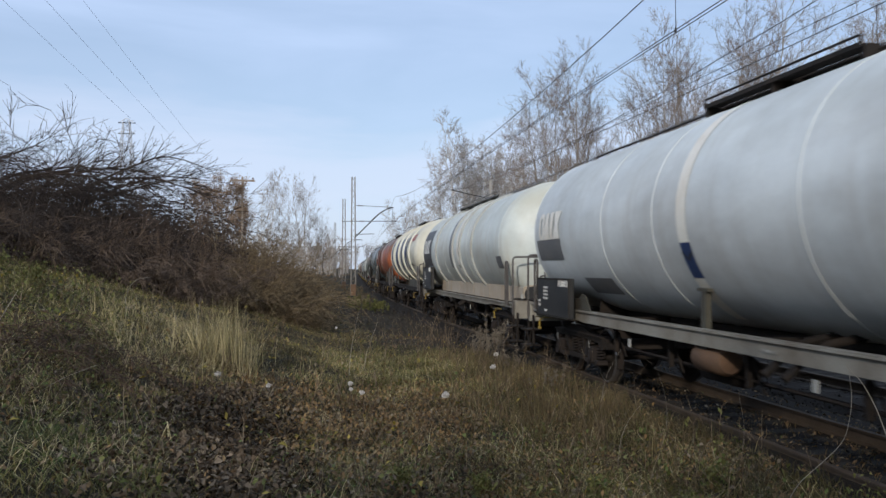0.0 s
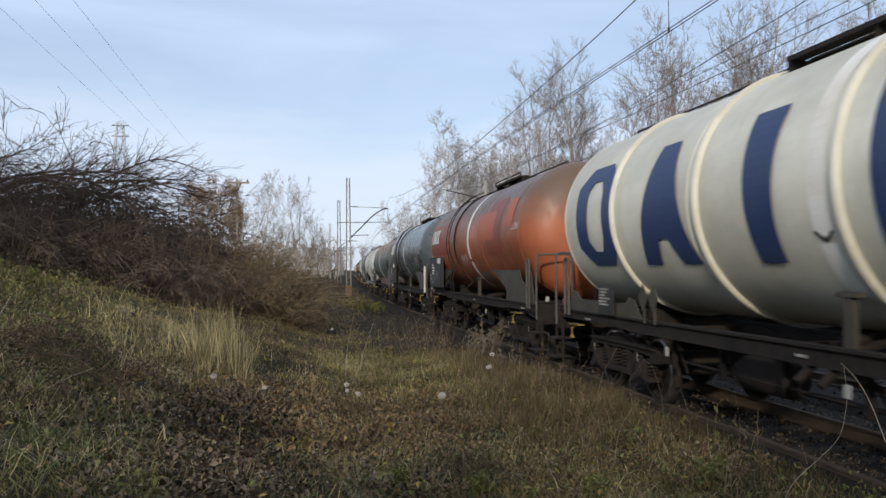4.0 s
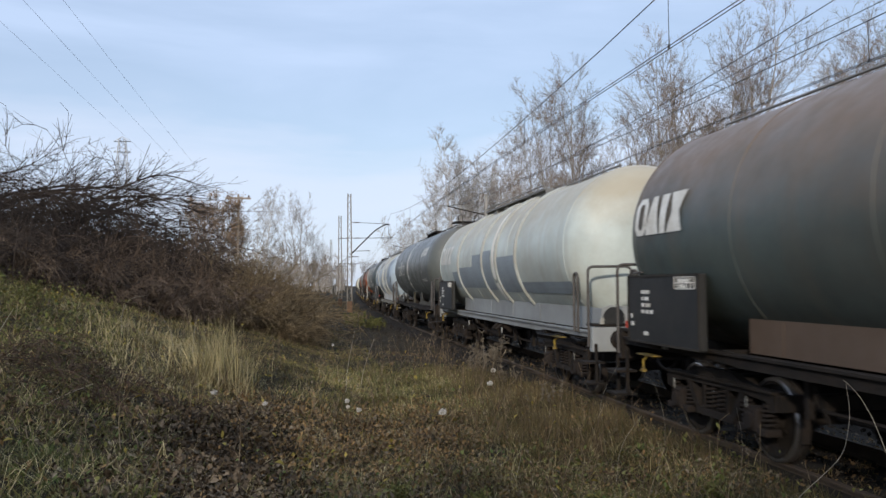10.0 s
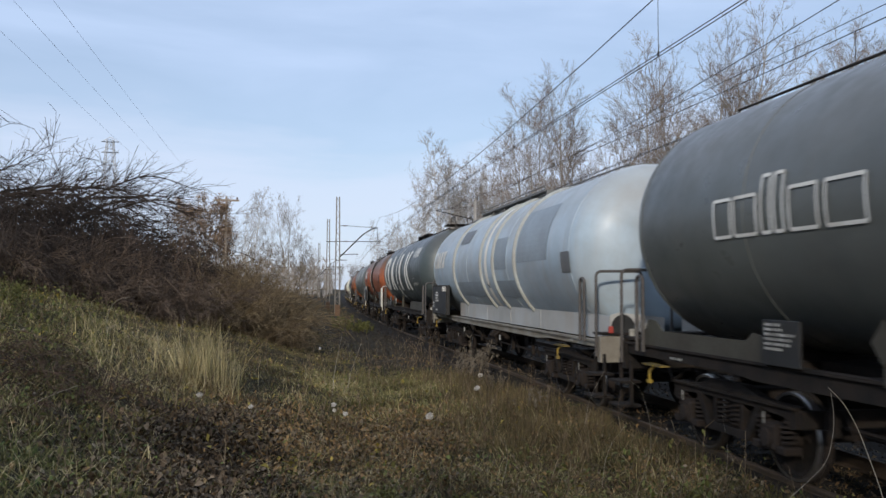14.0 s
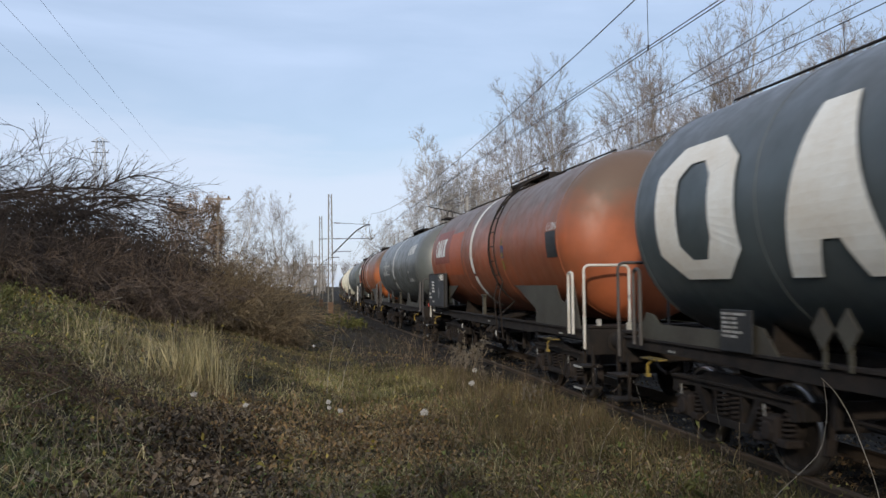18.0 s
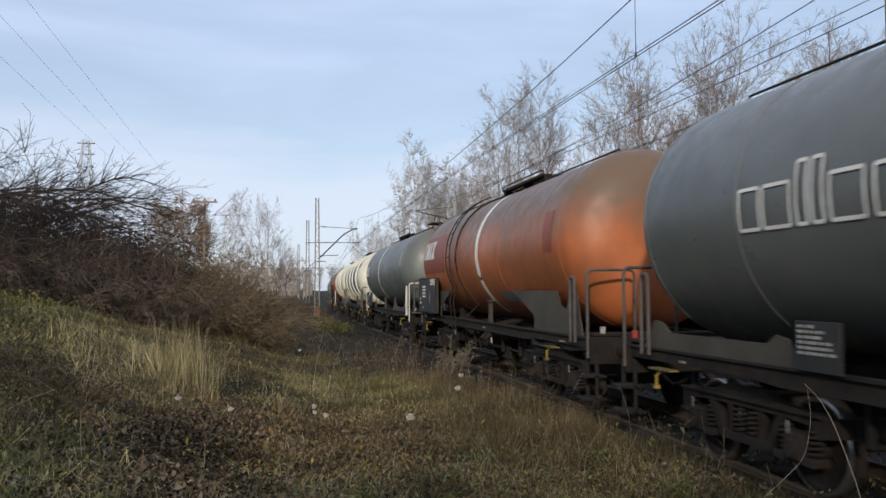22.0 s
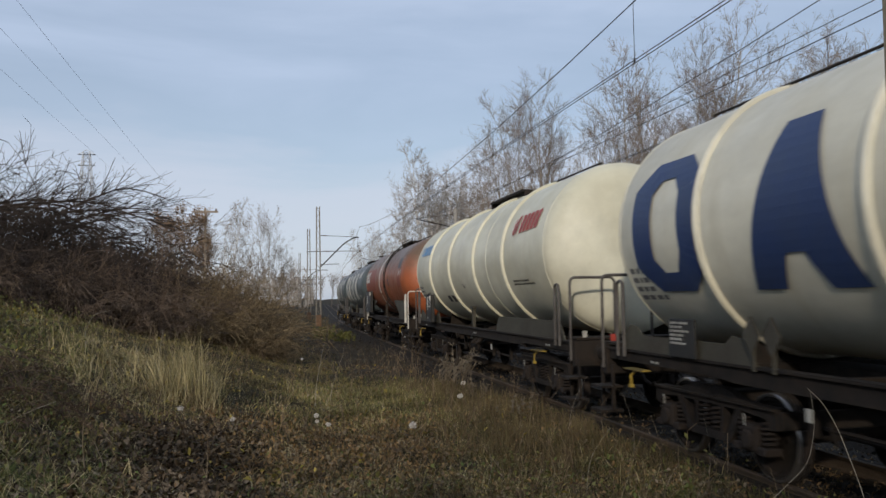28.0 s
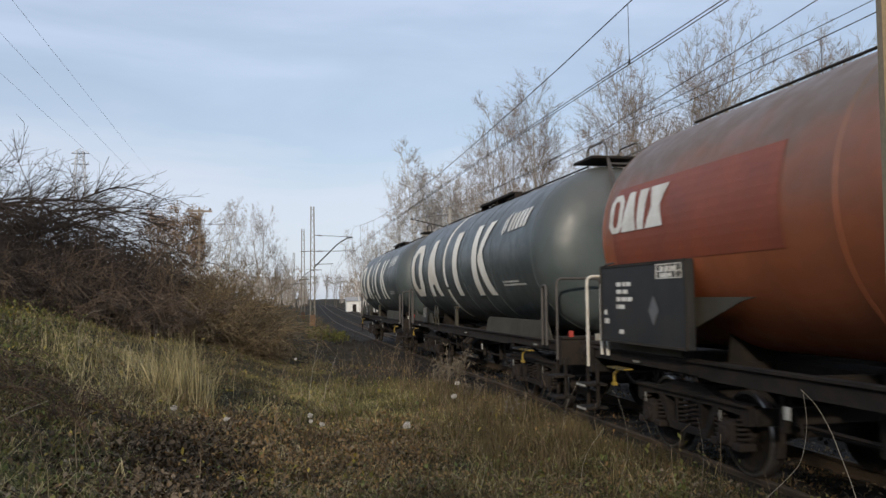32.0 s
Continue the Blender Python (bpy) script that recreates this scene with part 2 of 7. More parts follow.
def lathe(bm, profile, seg=48, axis="y"):
    """Profile of (radius, station) turned round an axis."""
    rings = []
    for r, s in profile:
        ring = []
        for k in range(seg):
            a = 2 * math.pi * k / seg
            c, w = r * math.cos(a), r * math.sin(a)
            ring.append(bm.verts.new({"y": (c, s, w), "x": (s, c, w), "z": (c, w, s)}[axis]))
        rings.append(ring)
    for a, b in zip(rings, rings[1:]):
        for k in range(seg):
            bm.faces.new((a[k], a[(k + 1) % seg], b[(k + 1) % seg], b[k]))
    bm.faces.new(rings[0][::-1])
    bm.faces.new(rings[-1])
    return bm


def plate(bm, outline, x0, x1):
    """A flat plate: an outline in (y, z) from x0 to x1."""
    a = [bm.verts.new((x0, y, z)) for y, z in outline]
    b = [bm.verts.new((x1, y, z)) for y, z in outline]
    bm.faces.new(a)
    bm.faces.new(b[::-1])
    for i in range(len(a)):
        j = (i + 1) % len(a)
        bm.faces.new((a[j], a[i], b[i], b[j]))
    return bm


SHARED = {}


def shared(key, build):
    if key not in SHARED:
        SHARED[key] = build()
    return SHARED[key]

# ---------------------------------------------------------------- ground


def smooth(a, b, x):
    t = min(1.0, max(0.0, (x - a) / (b - a)))
    return t * t * (3 - 2 * t)


def ground_z(x, y):
    """Height of the ground: a bank on the near side, the level bed of the tracks, a rise under the far wood."""
    yy = max(y, -40.0)
    ax = axis_x(yy)
    u = x - ax
    base = axis_z(yy) - 0.30
    z = base
    if u < -1.6:
        base += 0.22 * smooth(9.5, 15.0, y) * (1 - 0.5 * smooth(120, 200, y))
        edge = -5.2 if y < 24 else -5.2 + 2.0 * smooth(24, 60, y)
        rise = max(0.0, edge - u)
        bank = 0.27 * rise + 0.015 * rise * rise
        bank = 5.2 * (1 - math.exp(-bank / 5.2))
        z = base + bank * (1 - 0.6 * smooth(90, 220, y)) + 0.12 * smooth(1.6, 3.5, -u)
        if y < 9:
            z -= 0.10 * smooth(9, 3, y) * smooth(-8, 1, x)
        z += 0.07 * noise.noise((x * 1.1, y * 1.1, 9)) * smooth(2.2, 3.4, -u) + 0.10 * noise.noise((x * 0.35, y * 0.35, 0)) * smooth(2.2, 4.0, -u) + 0.035 * noise.noise((x * 1.3, y * 1.3, 4))
    elif u > SECOND + 2.4:
        z = base + 1.6 * smooth(SECOND + 2.4, SECOND + 12, u) + 0.25 * noise.noise((x * 0.15, y * 0.15, 2)) * smooth(SECOND + 2.4, SECOND + 5, u)
    return z


def spaced(lo, hi, step, far, grow=1.16):
    out, x, d = [], lo, step
    while x < hi:
        out.append(x)
        x += step
    up, d = hi, step
    while up < far:
        out.append(up)
        d *= grow
        up += d
    return out


def ground_sheet():
    xs = spaced(-14, 14, 0.35, 1600)
    left, d, x = [], 0.35, -14
    while x > -1600:
        d *= 1.16
        x -= d
        left.append(x)
    xs = left[::-1] + xs
    ys = spaced(-6, 60, 0.45, 2400, 1.10)
    back, d, y = [], 0.45, -6
    while y > -900:
        d *= 1.25
        y -= d
        back.append(y)
    ys = back[::-1] + ys
    verts = [(x, y, ground_z(x, y)) for y in ys for x in xs]
    n = len(xs)
    faces = [(j * n + i, j * n + i + 1, (j + 1) * n + i + 1, (j + 1) * n + i) for j in range(len(ys) - 1) for i in range(n - 1)]
    me = bpy.data.meshes.new("ground")
    me.from_pydata(verts, [], faces)
    me.shade_smooth()
    me.materials.append(EARTH)
    return tagged(link("ground", me), "grassy earth bank beside the railway line", "ground", kind="structure")


EARTH = material("earth", (0.026, 0.021, 0.014), 0.95, 0.0, (0.044, 0.037, 0.020), 0.8, 1.0, 25, 0.6, gloss=0.1)
BALLAST = material("ballast", (0.034, 0.028, 0.022), 0.95, 0.0, (0.020, 0.016, 0.013), 1.2, 0.9, 30, 0.8, island=0.75, gloss=0.15)
SLEEPER = material("sleeper_wood", (0.028, 0.023, 0.018), 0.95, 0.0, (0.018, 0.015, 0.011), 2.0, 0.9, 50, 0.4, thing=0.2)
ground_sheet()


def swept(profile, u, y_from, y_to, mat, name, parent, step=2.5):
    bm, rings = bmesh.new(), []
    n = int((y_to - y_from) / step)
    for i in range(n + 1):
        y = y_from + (y_to - y_from) * i / n
        rings.append([bm.verts.new(on_track(y, u + a, z)) for a, z in profile])
    k = len(profile)
    for a, b in zip(rings, rings[1:]):
        for i in range(k):
            bm.faces.new((a[i], a[(i + 1) % k], b[(i + 1) % k], b[i]))
    return part(name, bm, mat, parent)


RAIL_PROFILE = [(-0.075, -0.172), (0.075, -0.172), (0.075, -0.160), (0.012, -0.140), (0.010, -0.040), (0.036, -0.030), (0.036, -0.004),
                (0.030, 0.0), (-0.030, 0.0), (-0.036, -0.004), (-0.036, -0.030), (-0.010, -0.040), (-0.012, -0.140), (-0.075, -0.160)]
BED = [(-2.7, -0.45), (-1.9, -0.10), (-0.80, -0.06), (-0.80, -0.182), (1.75, -0.182), (2.2, -0.42)]
FAR_BED = [(-2.2, -0.42), (-1.75, -0.182), (1.75, -0.182), (2.2, -0.42)]


def sleeper_mesh():
    bm = bmesh.new()
    outline = [(-0.14, -0.30), (0.14, -0.30), (0.125, -0.178), (-0.125, -0.178)]
    plate(bm, outline, -1.25, 1.25)
    for s in (-1, 1):
        for k in (-1, 1):
            box(bm, s * 0.7535 + k * 0.10 - 0.03, s * 0.7535 + k * 0.10 + 0.03, -0.06, 0.06, -0.178, -0.145)
    return mesh_of("sleeper", bm, SLEEPER)


for u, label in ((0.0, "rusty rails on dirty sleepers and dark ballast"), (SECOND, "second railway track on dark ballast")):
    track = tagged(new("railway_track"), label, "railway track", kind="structure")
    swept(FAR_BED if u else BED, u, -40, 420, BALLAST, "ballast_bed", track, 4.0)
    for s in (-1, 1):
        swept(RAIL_PROFILE, u + s * 0.7535, -40, 420, RAIL_STEEL, "rail", track)
    me = shared("sleeper", sleeper_mesh)
    for i in range(110):
        y = -6 + i * 0.62
        p = on_track(y, u)
        link("sleeper", me, track, pose(p.x, p.y, p.z, 0, 0, -math.degrees(heading(y))))

# ---------------------------------------------------------------- plants: building blocks


def leafy(name, colours, rough=0.85, gloss=0.15, spread=0.35):
    """Plant matter whose loose pieces differ in hue and tone."""
    if name in MATS:
        return MATS[name]
    m = bpy.data.materials.new(name)
    m.use_nodes = True
    t = m.node_tree
    b = t.nodes["Principled BSDF"]
    b.inputs["Roughness"].default_value, b.inputs["Specular IOR Level"].default_value = rough, gloss
    geo = t.nodes.new("ShaderNodeNewGeometry")
    ramp = t.nodes.new("ShaderNodeValToRGB")
    while len(ramp.color_ramp.elements) < len(colours):
        ramp.color_ramp.elements.new(0.5)
    for i, c in enumerate(colours):
        ramp.color_ramp.elements[i].position = i / max(1, len(colours) - 1)
        ramp.color_ramp.elements[i].color = (*c, 1)
    t.links.new(geo.outputs["Random Per Island"], ramp.inputs["Fac"])
    coord = t.nodes.new("ShaderNodeTexCoord")
    patch = t.nodes.new("ShaderNodeTexNoise")
    patch.inputs["Scale"].default_value, patch.inputs["Detail"].default_value = 0.9, 4.0
    t.links.new(coord.outputs["Object"], patch.inputs["Vector"])
    vary = t.nodes.new("ShaderNodeMapRange")
    vary.inputs["From Min"].default_value, vary.inputs["From Max"].default_value = 0.3, 0.7
    vary.inputs["To Min"].default_value, vary.inputs["To Max"].default_value = 1 - spread, 1 + spread
    t.links.new(patch.outputs["Fac"], vary.inputs["Value"])
    tone = t.nodes.new("ShaderNodeHueSaturation")
    t.links.new(vary.outputs["Result"], tone.inputs["Value"])
    t.links.new(ramp.outputs["Color"], tone.inputs["Color"])
    t.links.new(tone.outputs["Color"], b.inputs["Base Color"])
    MATS[name] = m
    return m


def raw_mesh(name, verts, faces, mat, smooth_it=False):
    me = bpy.data.meshes.new(name)
    me.from_pydata(verts, [], faces)
    me.materials.append(mat)
    if smooth_it:
        me.shade_smooth()
    return me


def sticks_mesh(name, segs, mat, sides=3):
    """Thin tapered rods from a list of (p, q, radius at p, radius at q)."""
    n = len(segs)
    p = np.array([s[0] for s in segs], float)
    q = np.array([s[1] for s in segs], float)
    ra, rb = np.array([s[2] for s in segs]), np.array([s[3] for s in segs])
    d = q - p
    d /= np.maximum(np.linalg.norm(d, axis=1, keepdims=True), 1e-6)
    ref = np.where(np.abs(d[:, 2:3]) < 0.8, np.array([[0, 0, 1.0]]), np.array([[1.0, 0, 0]]))
    a = np.cross(d, ref)
    a /= np.linalg.norm(a, axis=1, keepdims=True)
    b = np.cross(d, a)
    rings = []
    for base, r in ((p, ra), (q, rb)):
        for k in range(sides):
            w = 2 * math.pi * k / sides
            rings.append(base + (a * math.cos(w) + b * math.sin(w)) * r[:, None])
    verts = np.stack(rings, 1).reshape(-1, 3)
    o = (np.arange(n) * 2 * sides)[:, None]
    quads = [np.concatenate([o + k, o + (k + 1) % sides, o + sides + (k + 1) % sides, o + sides + k], 1) for k in range(sides)]
    return raw_mesh(name, verts.tolist(), np.concatenate(quads).tolist(), mat)


def grow(rnd, segs, p, d, length, r, steps, wander, lift, r_end=None):
    """A bent branch added to segs; returns its points and directions."""
    p, d = Vector(p), Vector(d).normalized()
    out = []
    r_end = r * 0.35 if r_end is None else r_end
    for i in range(steps):
        d = (d + Vector((rnd.gauss(0, wander), rnd.gauss(0, wander), rnd.gauss(0, wander) + lift))).normalized()
        q = p + d * (length / steps)
        segs.append((p[:], q[:], r + (r_end - r) * i / steps, r + (r_end - r) * (i + 1) / steps))
        out.append((q.copy(), d.copy(), r + (r_end - r) * (i + 1) / steps))
        p = q
    return out


def sideways(rnd, d, angle):
    axis = d.orthogonal().normalized()
    axis.rotate(Matrix.Rotation(rnd.uniform(0, 2 * math.pi), 3, d))
    v = d.copy()
    v.rotate(Matrix.Rotation(angle, 3, axis))
    return v


def crown_tree(seed, height, reach, bark, twig_mat, stems=1, lean=0.2, limbs=26, low=0.28, subs=6, twigs=6, tips=3, thick=1.0, wide=(0.7, 1.1)):
    """A tree with rising limbs that fork three times over into a rounded, open crown."""
    rnd, wood, fine = random.Random(seed), [], []
    trunks = []
    for n in range(stems):
        a = 2 * math.pi * (n + rnd.random() * 0.5) / stems
        k = lean * rnd.uniform(0.5, 1.1) if stems > 1 else 0.03
        tall = height * (0.96 if n == 0 else rnd.uniform(0.74, 0.92))
        trunks.append(grow(rnd, wood, (0.12 * math.cos(a) * (stems > 1), 0.12 * math.sin(a) * (stems > 1), -0.3), (math.cos(a) * k, math.sin(a) * k, 1), tall,
                           height * (0.0095 if stems == 1 else 0.007), 14, 0.035, 0.012, 0.018))
    for n in range(limbs):
        stem = trunks[n % stems]
        g = (n + rnd.random()) / limbs
        f = low + (0.98 - low) * g
        q, d, r = stem[min(len(stem) - 1, int(f * len(stem)))]
        ln = reach * (0.62 + 0.38 * min(1.0, g * 3.5)) * (1 - 0.62 * g * g) * rnd.uniform(0.72, 1.15)
        limb = grow(rnd, wood, q, sideways(rnd, d, rnd.uniform(*wide) * (1 - 0.25 * g)), ln, max(0.020, r * 0.5), 5, 0.09, 0.10, 0.012)
        for _ in range(subs):
            q2, d2, r2 = limb[rnd.randrange(1, 5)]
            sub = grow(rnd, fine, q2, sideways(rnd, d2, rnd.uniform(0.4, 0.85)), ln * rnd.uniform(0.28, 0.5), 0.0125 * thick, 3, 0.10, 0.08, 0.008 * thick)
            for _ in range(twigs):
                q3, d3, r3 = sub[rnd.randrange(3)]
                twig = grow(rnd, fine, q3, sideways(rnd, d3, rnd.uniform(0.4, 0.9)), ln * rnd.uniform(0.12, 0.24), 0.0078 * thick, 2, 0.13, 0.04, 0.0055 * thick)
                for _ in range(tips):
                    q4, d4, r4 = twig[rnd.randrange(2)]
                    grow(rnd, fine, q4, sideways(rnd, d4, rnd.uniform(0.4, 1.0)), ln * rnd.uniform(0.05, 0.12), 0.0056 * thick, 1, 0.15, 0.0, 0.0040 * thick)
    return sticks_mesh("trunk", wood, bark, 5), sticks_mesh("crown", fine, twig_mat, 3)


def tree_meshes(seed, height, spread, rise, bark, twig_mat, limbs=24, subs=7, twigs=5, low=0.22, fork=False, thick=1.0, stout=0.42):
    """Trunk with limbs, and the crown of finer branches; rise turns the twigs upward."""
    rnd = random.Random(seed)
    wood, twigs_list = [], []
    stems = [grow(rnd, wood, (0, 0, -0.3), (rnd.gauss(0, 0.03), rnd.gauss(0, 0.03), 1), height * 0.96, height * 0.0085, 12, 0.035, 0.02, 0.02)]
    for at, lean in ((2, 0.34), (3, 0.40), (4, 0.36)) if fork else ((3, 0.28), (5, 0.32)):
        q, d, r = stems[0][at]
        stems.append(grow(rnd, wood, q, sideways(rnd, d, lean), height * (0.92 - at / 12) * rnd.uniform(0.85, 0.98), r * 0.75, 8, 0.05, 0.05, 0.015))
    for i in range(limbs):
        stem = stems[i % len(stems)]
        f = low + (0.99 - low) * (i + rnd.random()) / limbs
        k = min(len(stem) - 1, int(f * len(stem)))
        q, d, r = stem[k]
        g = (f - low) / (1 - low)
        reach = spread * (0.55 + 0.45 * math.sin(math.pi * min(1, g + 0.25))) * (1 - 0.45 * g * g) * rnd.uniform(0.75, 1.15)
        limb = grow(rnd, wood, q, sideways(rnd, d, rnd.uniform(0.5, 0.85)), reach, max(0.02, r * stout), 4, 0.07, 0.12, 0.012)
        for _ in range(subs):
            q2, d2, r2 = limb[rnd.randrange(len(limb))]
            sub = grow(rnd, twigs_list, q2, sideways(rnd, d2, rnd.uniform(0.35, 0.75)), reach * rnd.uniform(0.28, 0.5), 0.0105 * thick, 2, 0.08, 0.08, 0.006 * thick)
            for _ in range(twigs):
                q3, d3, r3 = sub[rnd.randrange(len(sub))]
                grow(rnd, twigs_list, q3, sideways(rnd, d3, rnd.uniform(0.35, 1.0)), reach * rnd.uniform(0.12, 0.26), 0.0066 * thick, 1, 0.10, rise, 0.0040 * thick)
    return sticks_mesh("trunk", wood, bark, 5), sticks_mesh("crown", twigs_list, twig_mat, 3)


def bush_meshes(seed, stems, reach, arch, mat, subs=8, twigs=4, thick=0.018, up=1.0, fine=1.0, root=0.45, long=0, sweep=0.0):
    """Stems and twigs of a bush, as two meshes."""
    rnd, wood, thin = random.Random(seed), [], []
    for n in range(stems + long):
        a = rnd.uniform(0, 2 * math.pi)
        lean = rnd.uniform(0.15, 0.9)
        d = Vector((math.cos(a) * lean + sweep, math.sin(a) * lean, up))
        base = (rnd.gauss(0, root), rnd.gauss(0, root), -0.15)
        ln = reach * (rnd.uniform(0.55, 1.05) if n < stems else rnd.uniform(1.15, 1.5))
        st = grow(rnd, wood, base, d, ln, thick * (rnd.uniform(0.6, 1.2) if n < stems else 1.7), 6 if n < stems else 8, 0.07, -arch, 0.006)
        for _ in range(subs):
            q, d1, r = st[rnd.randrange(1, len(st))]
            sb = grow(rnd, thin, q, sideways(rnd, d1, rnd.uniform(0.3, 0.8)), ln * rnd.uniform(0.18, 0.40), 0.008 * fine, 3, 0.12, -arch * 0.5, 0.004 * fine)
            for _ in range(twigs):
                q2, d2, r2 = sb[rnd.randrange(len(sb))]
                grow(rnd, thin, q2, sideways(rnd, d2, rnd.uniform(0.4, 1.0)), ln * rnd.uniform(0.06, 0.18), 0.005 * fine, 1, 0.16, -arch * 0.3, 0.0028 * fine)
    return sticks_mesh("framework", wood, mat, 4), sticks_mesh("crown", thin, mat, 3)


def plant_bush(name, meshes, x, y, scale, turn, label, group, squash=1.0):
    b = tagged(new(name), label, "bush", group)
    tagged(link("framework", meshes[0], b), kind="stuff")
    tagged(link("crown", meshes[1], b), kind="stuff")
    b.matrix_world = Matrix.Translation((x, y, ground_z(x, y))) @ pose(0, 0, 0, 0, 0, turn) @ Matrix.Diagonal((scale, scale, scale * squash, 1))
    return b


def scatter(seed, count, x0, x1, y0, y1, weight):
    """Random spots on the ground, kept by a weight of (x, y) between 0 and 1."""
    rnd, out, cells = random.Random(seed), [], {}
    for _ in range(count * 24):
        x, y = rnd.uniform(x0, x1), rnd.uniform(y0, y1)
        cell = (int(x * 8), int(y * 8))
        if cell not in cells:
            cells[cell] = weight(x, y)
        if rnd.random() < cells[cell]:
            out.append((x, y, ground_z(x, y)))
            if len(out) == count:
                break
    return np.array(out)


def blades_mesh(name, spots, seed, h0, h1, width, lean, mat, per=1, clump=0.05):
    """Bent, pointed blades of grass at the spots."""
    rs = np.random.RandomState(seed)
    base = np.repeat(spots, per, 0)
    n = len(base)
    base = base + np.concatenate([rs.normal(0, clump, (n, 2)), np.full((n, 1), -0.015)], 1)
    h = rs.uniform(h0, h1, n)[:, None]
    a = rs.uniform(0, 2 * np.pi, n)
    face = np.stack([np.cos(a), np.sin(a), np.zeros(n)], 1)
    b = rs.uniform(0, 2 * np.pi, n)
    out = np.stack([np.cos(b), np.sin(b), np.zeros(n)], 1)
    tilt = np.minimum(np.abs(rs.normal(lean, 0.45, n)), 1.5)[:, None]
    up = np.array([[0, 0, 1.0]])
    w = width * rs.uniform(0.6, 1.3, n)[:, None]
    mid = base + h * 0.5 * (np.cos(tilt * 0.6) * up + np.sin(tilt * 0.6) * out)
    tip = mid + h * 0.5 * (np.cos(tilt * 1.25) * up + np.sin(tilt * 1.25) * out)
    verts = np.stack([base - face * w, base + face * w, mid + face * w * 0.75, mid - face * w * 0.75, tip], 1).reshape(-1, 3)
    o = np.arange(n) * 5
    faces = np.stack([o, o + 1, o + 2, o + 3], 1).tolist() + np.stack([o + 3, o + 2, o + 4], 1).tolist()
    return raw_mesh(name, verts.tolist(), faces, mat)


def leaves_mesh(name, spots, seed, size, mat, high=0.04, tilt=0.6):
    """Curled leaves: two bent halves each, lying about at the spots."""
    rs = np.random.RandomState(seed)
    n = len(spots)
    c = spots + np.stack([np.zeros(n), np.zeros(n), np.abs(rs.normal(0, high, n)) + 0.012], 1)
    a = rs.uniform(0, 2 * np.pi, n)
    t = rs.normal(0, tilt, n)
    u = np.stack([np.cos(a) * np.cos(t), np.sin(a) * np.cos(t), np.sin(t)], 1)
    v = np.stack([-np.sin(a), np.cos(a), rs.normal(0, 0.4, n)], 1)
    s = (size * rs.uniform(0.5, 1.35, n))[:, None]
    lift = np.array([[0, 0, 1.0]]) * s * rs.uniform(0.05, 0.5, n)[:, None]
    verts = np.stack([c - u * s, c - v * s * 0.55 + lift, c + u * s, c + v * s * 0.55 + lift], 1).reshape(-1, 3)
    o = np.arange(n) * 4
    faces = np.stack([o, o + 1, o + 2], 1).tolist() + np.stack([o, o + 2, o + 3], 1).tolist()
    return raw_mesh(name, verts.tolist(), faces, mat)


# ---------------------------------------------------------------- trees and thickets
BIRCH = material("birch_bark", (0.64, 0.61, 0.57), 0.8, 0.0, (0.26, 0.23, 0.20), 2.2, 1.0, 20, 0.4, stretch=(1, 1, 0.35), contrast=(0.45, 0.62))
BARK = material("grey_bark", (0.17, 0.145, 0.12), 0.9, 0.0, (0.09, 0.075, 0.06), 2.0, 0.9, 25, 0.6)
PALE_BARK = material("pale_bark", (0.33, 0.29, 0.24), 0.9, 0.0, (0.18, 0.15, 0.12), 2.0, 0.9, 25, 0.6)
TWIG = leafy("grey_twigs", [(0.185, 0.150, 0.122), (0.25, 0.208, 0.172), (0.125, 0.098, 0.078)], gloss=0.05)
TWIG_BROWN = leafy("brown_twigs", [(0.145, 0.110, 0.080), (0.19, 0.15, 0.112), (0.10, 0.078, 0.060)], gloss=0.05)
THORN = leafy("thicket_stems", [(0.046, 0.036, 0.030), (0.070, 0.055, 0.045), (0.032, 0.026, 0.023)], gloss=0.03)
BRACKEN = leafy("dead_brush", [(0.135, 0.097, 0.054), (0.23, 0.172, 0.100), (0.065, 0.047, 0.031)], gloss=0.05)
BROWN_THORN = leafy("brown_thicket", [(0.10, 0.073, 0.054), (0.15, 0.11, 0.08), (0.062, 0.047, 0.038)], gloss=0.04)
BRAMBLE = leafy("bramble_canes", [(0.050, 0.034, 0.026), (0.085, 0.055, 0.038), (0.036, 0.027, 0.022), (0.13, 0.10, 0.07)], gloss=0.05)
RUSSET = leafy("russet_leaves", [(0.26, 0.165, 0.10), (0.32, 0.22, 0.14), (0.19, 0.125, 0.08)])

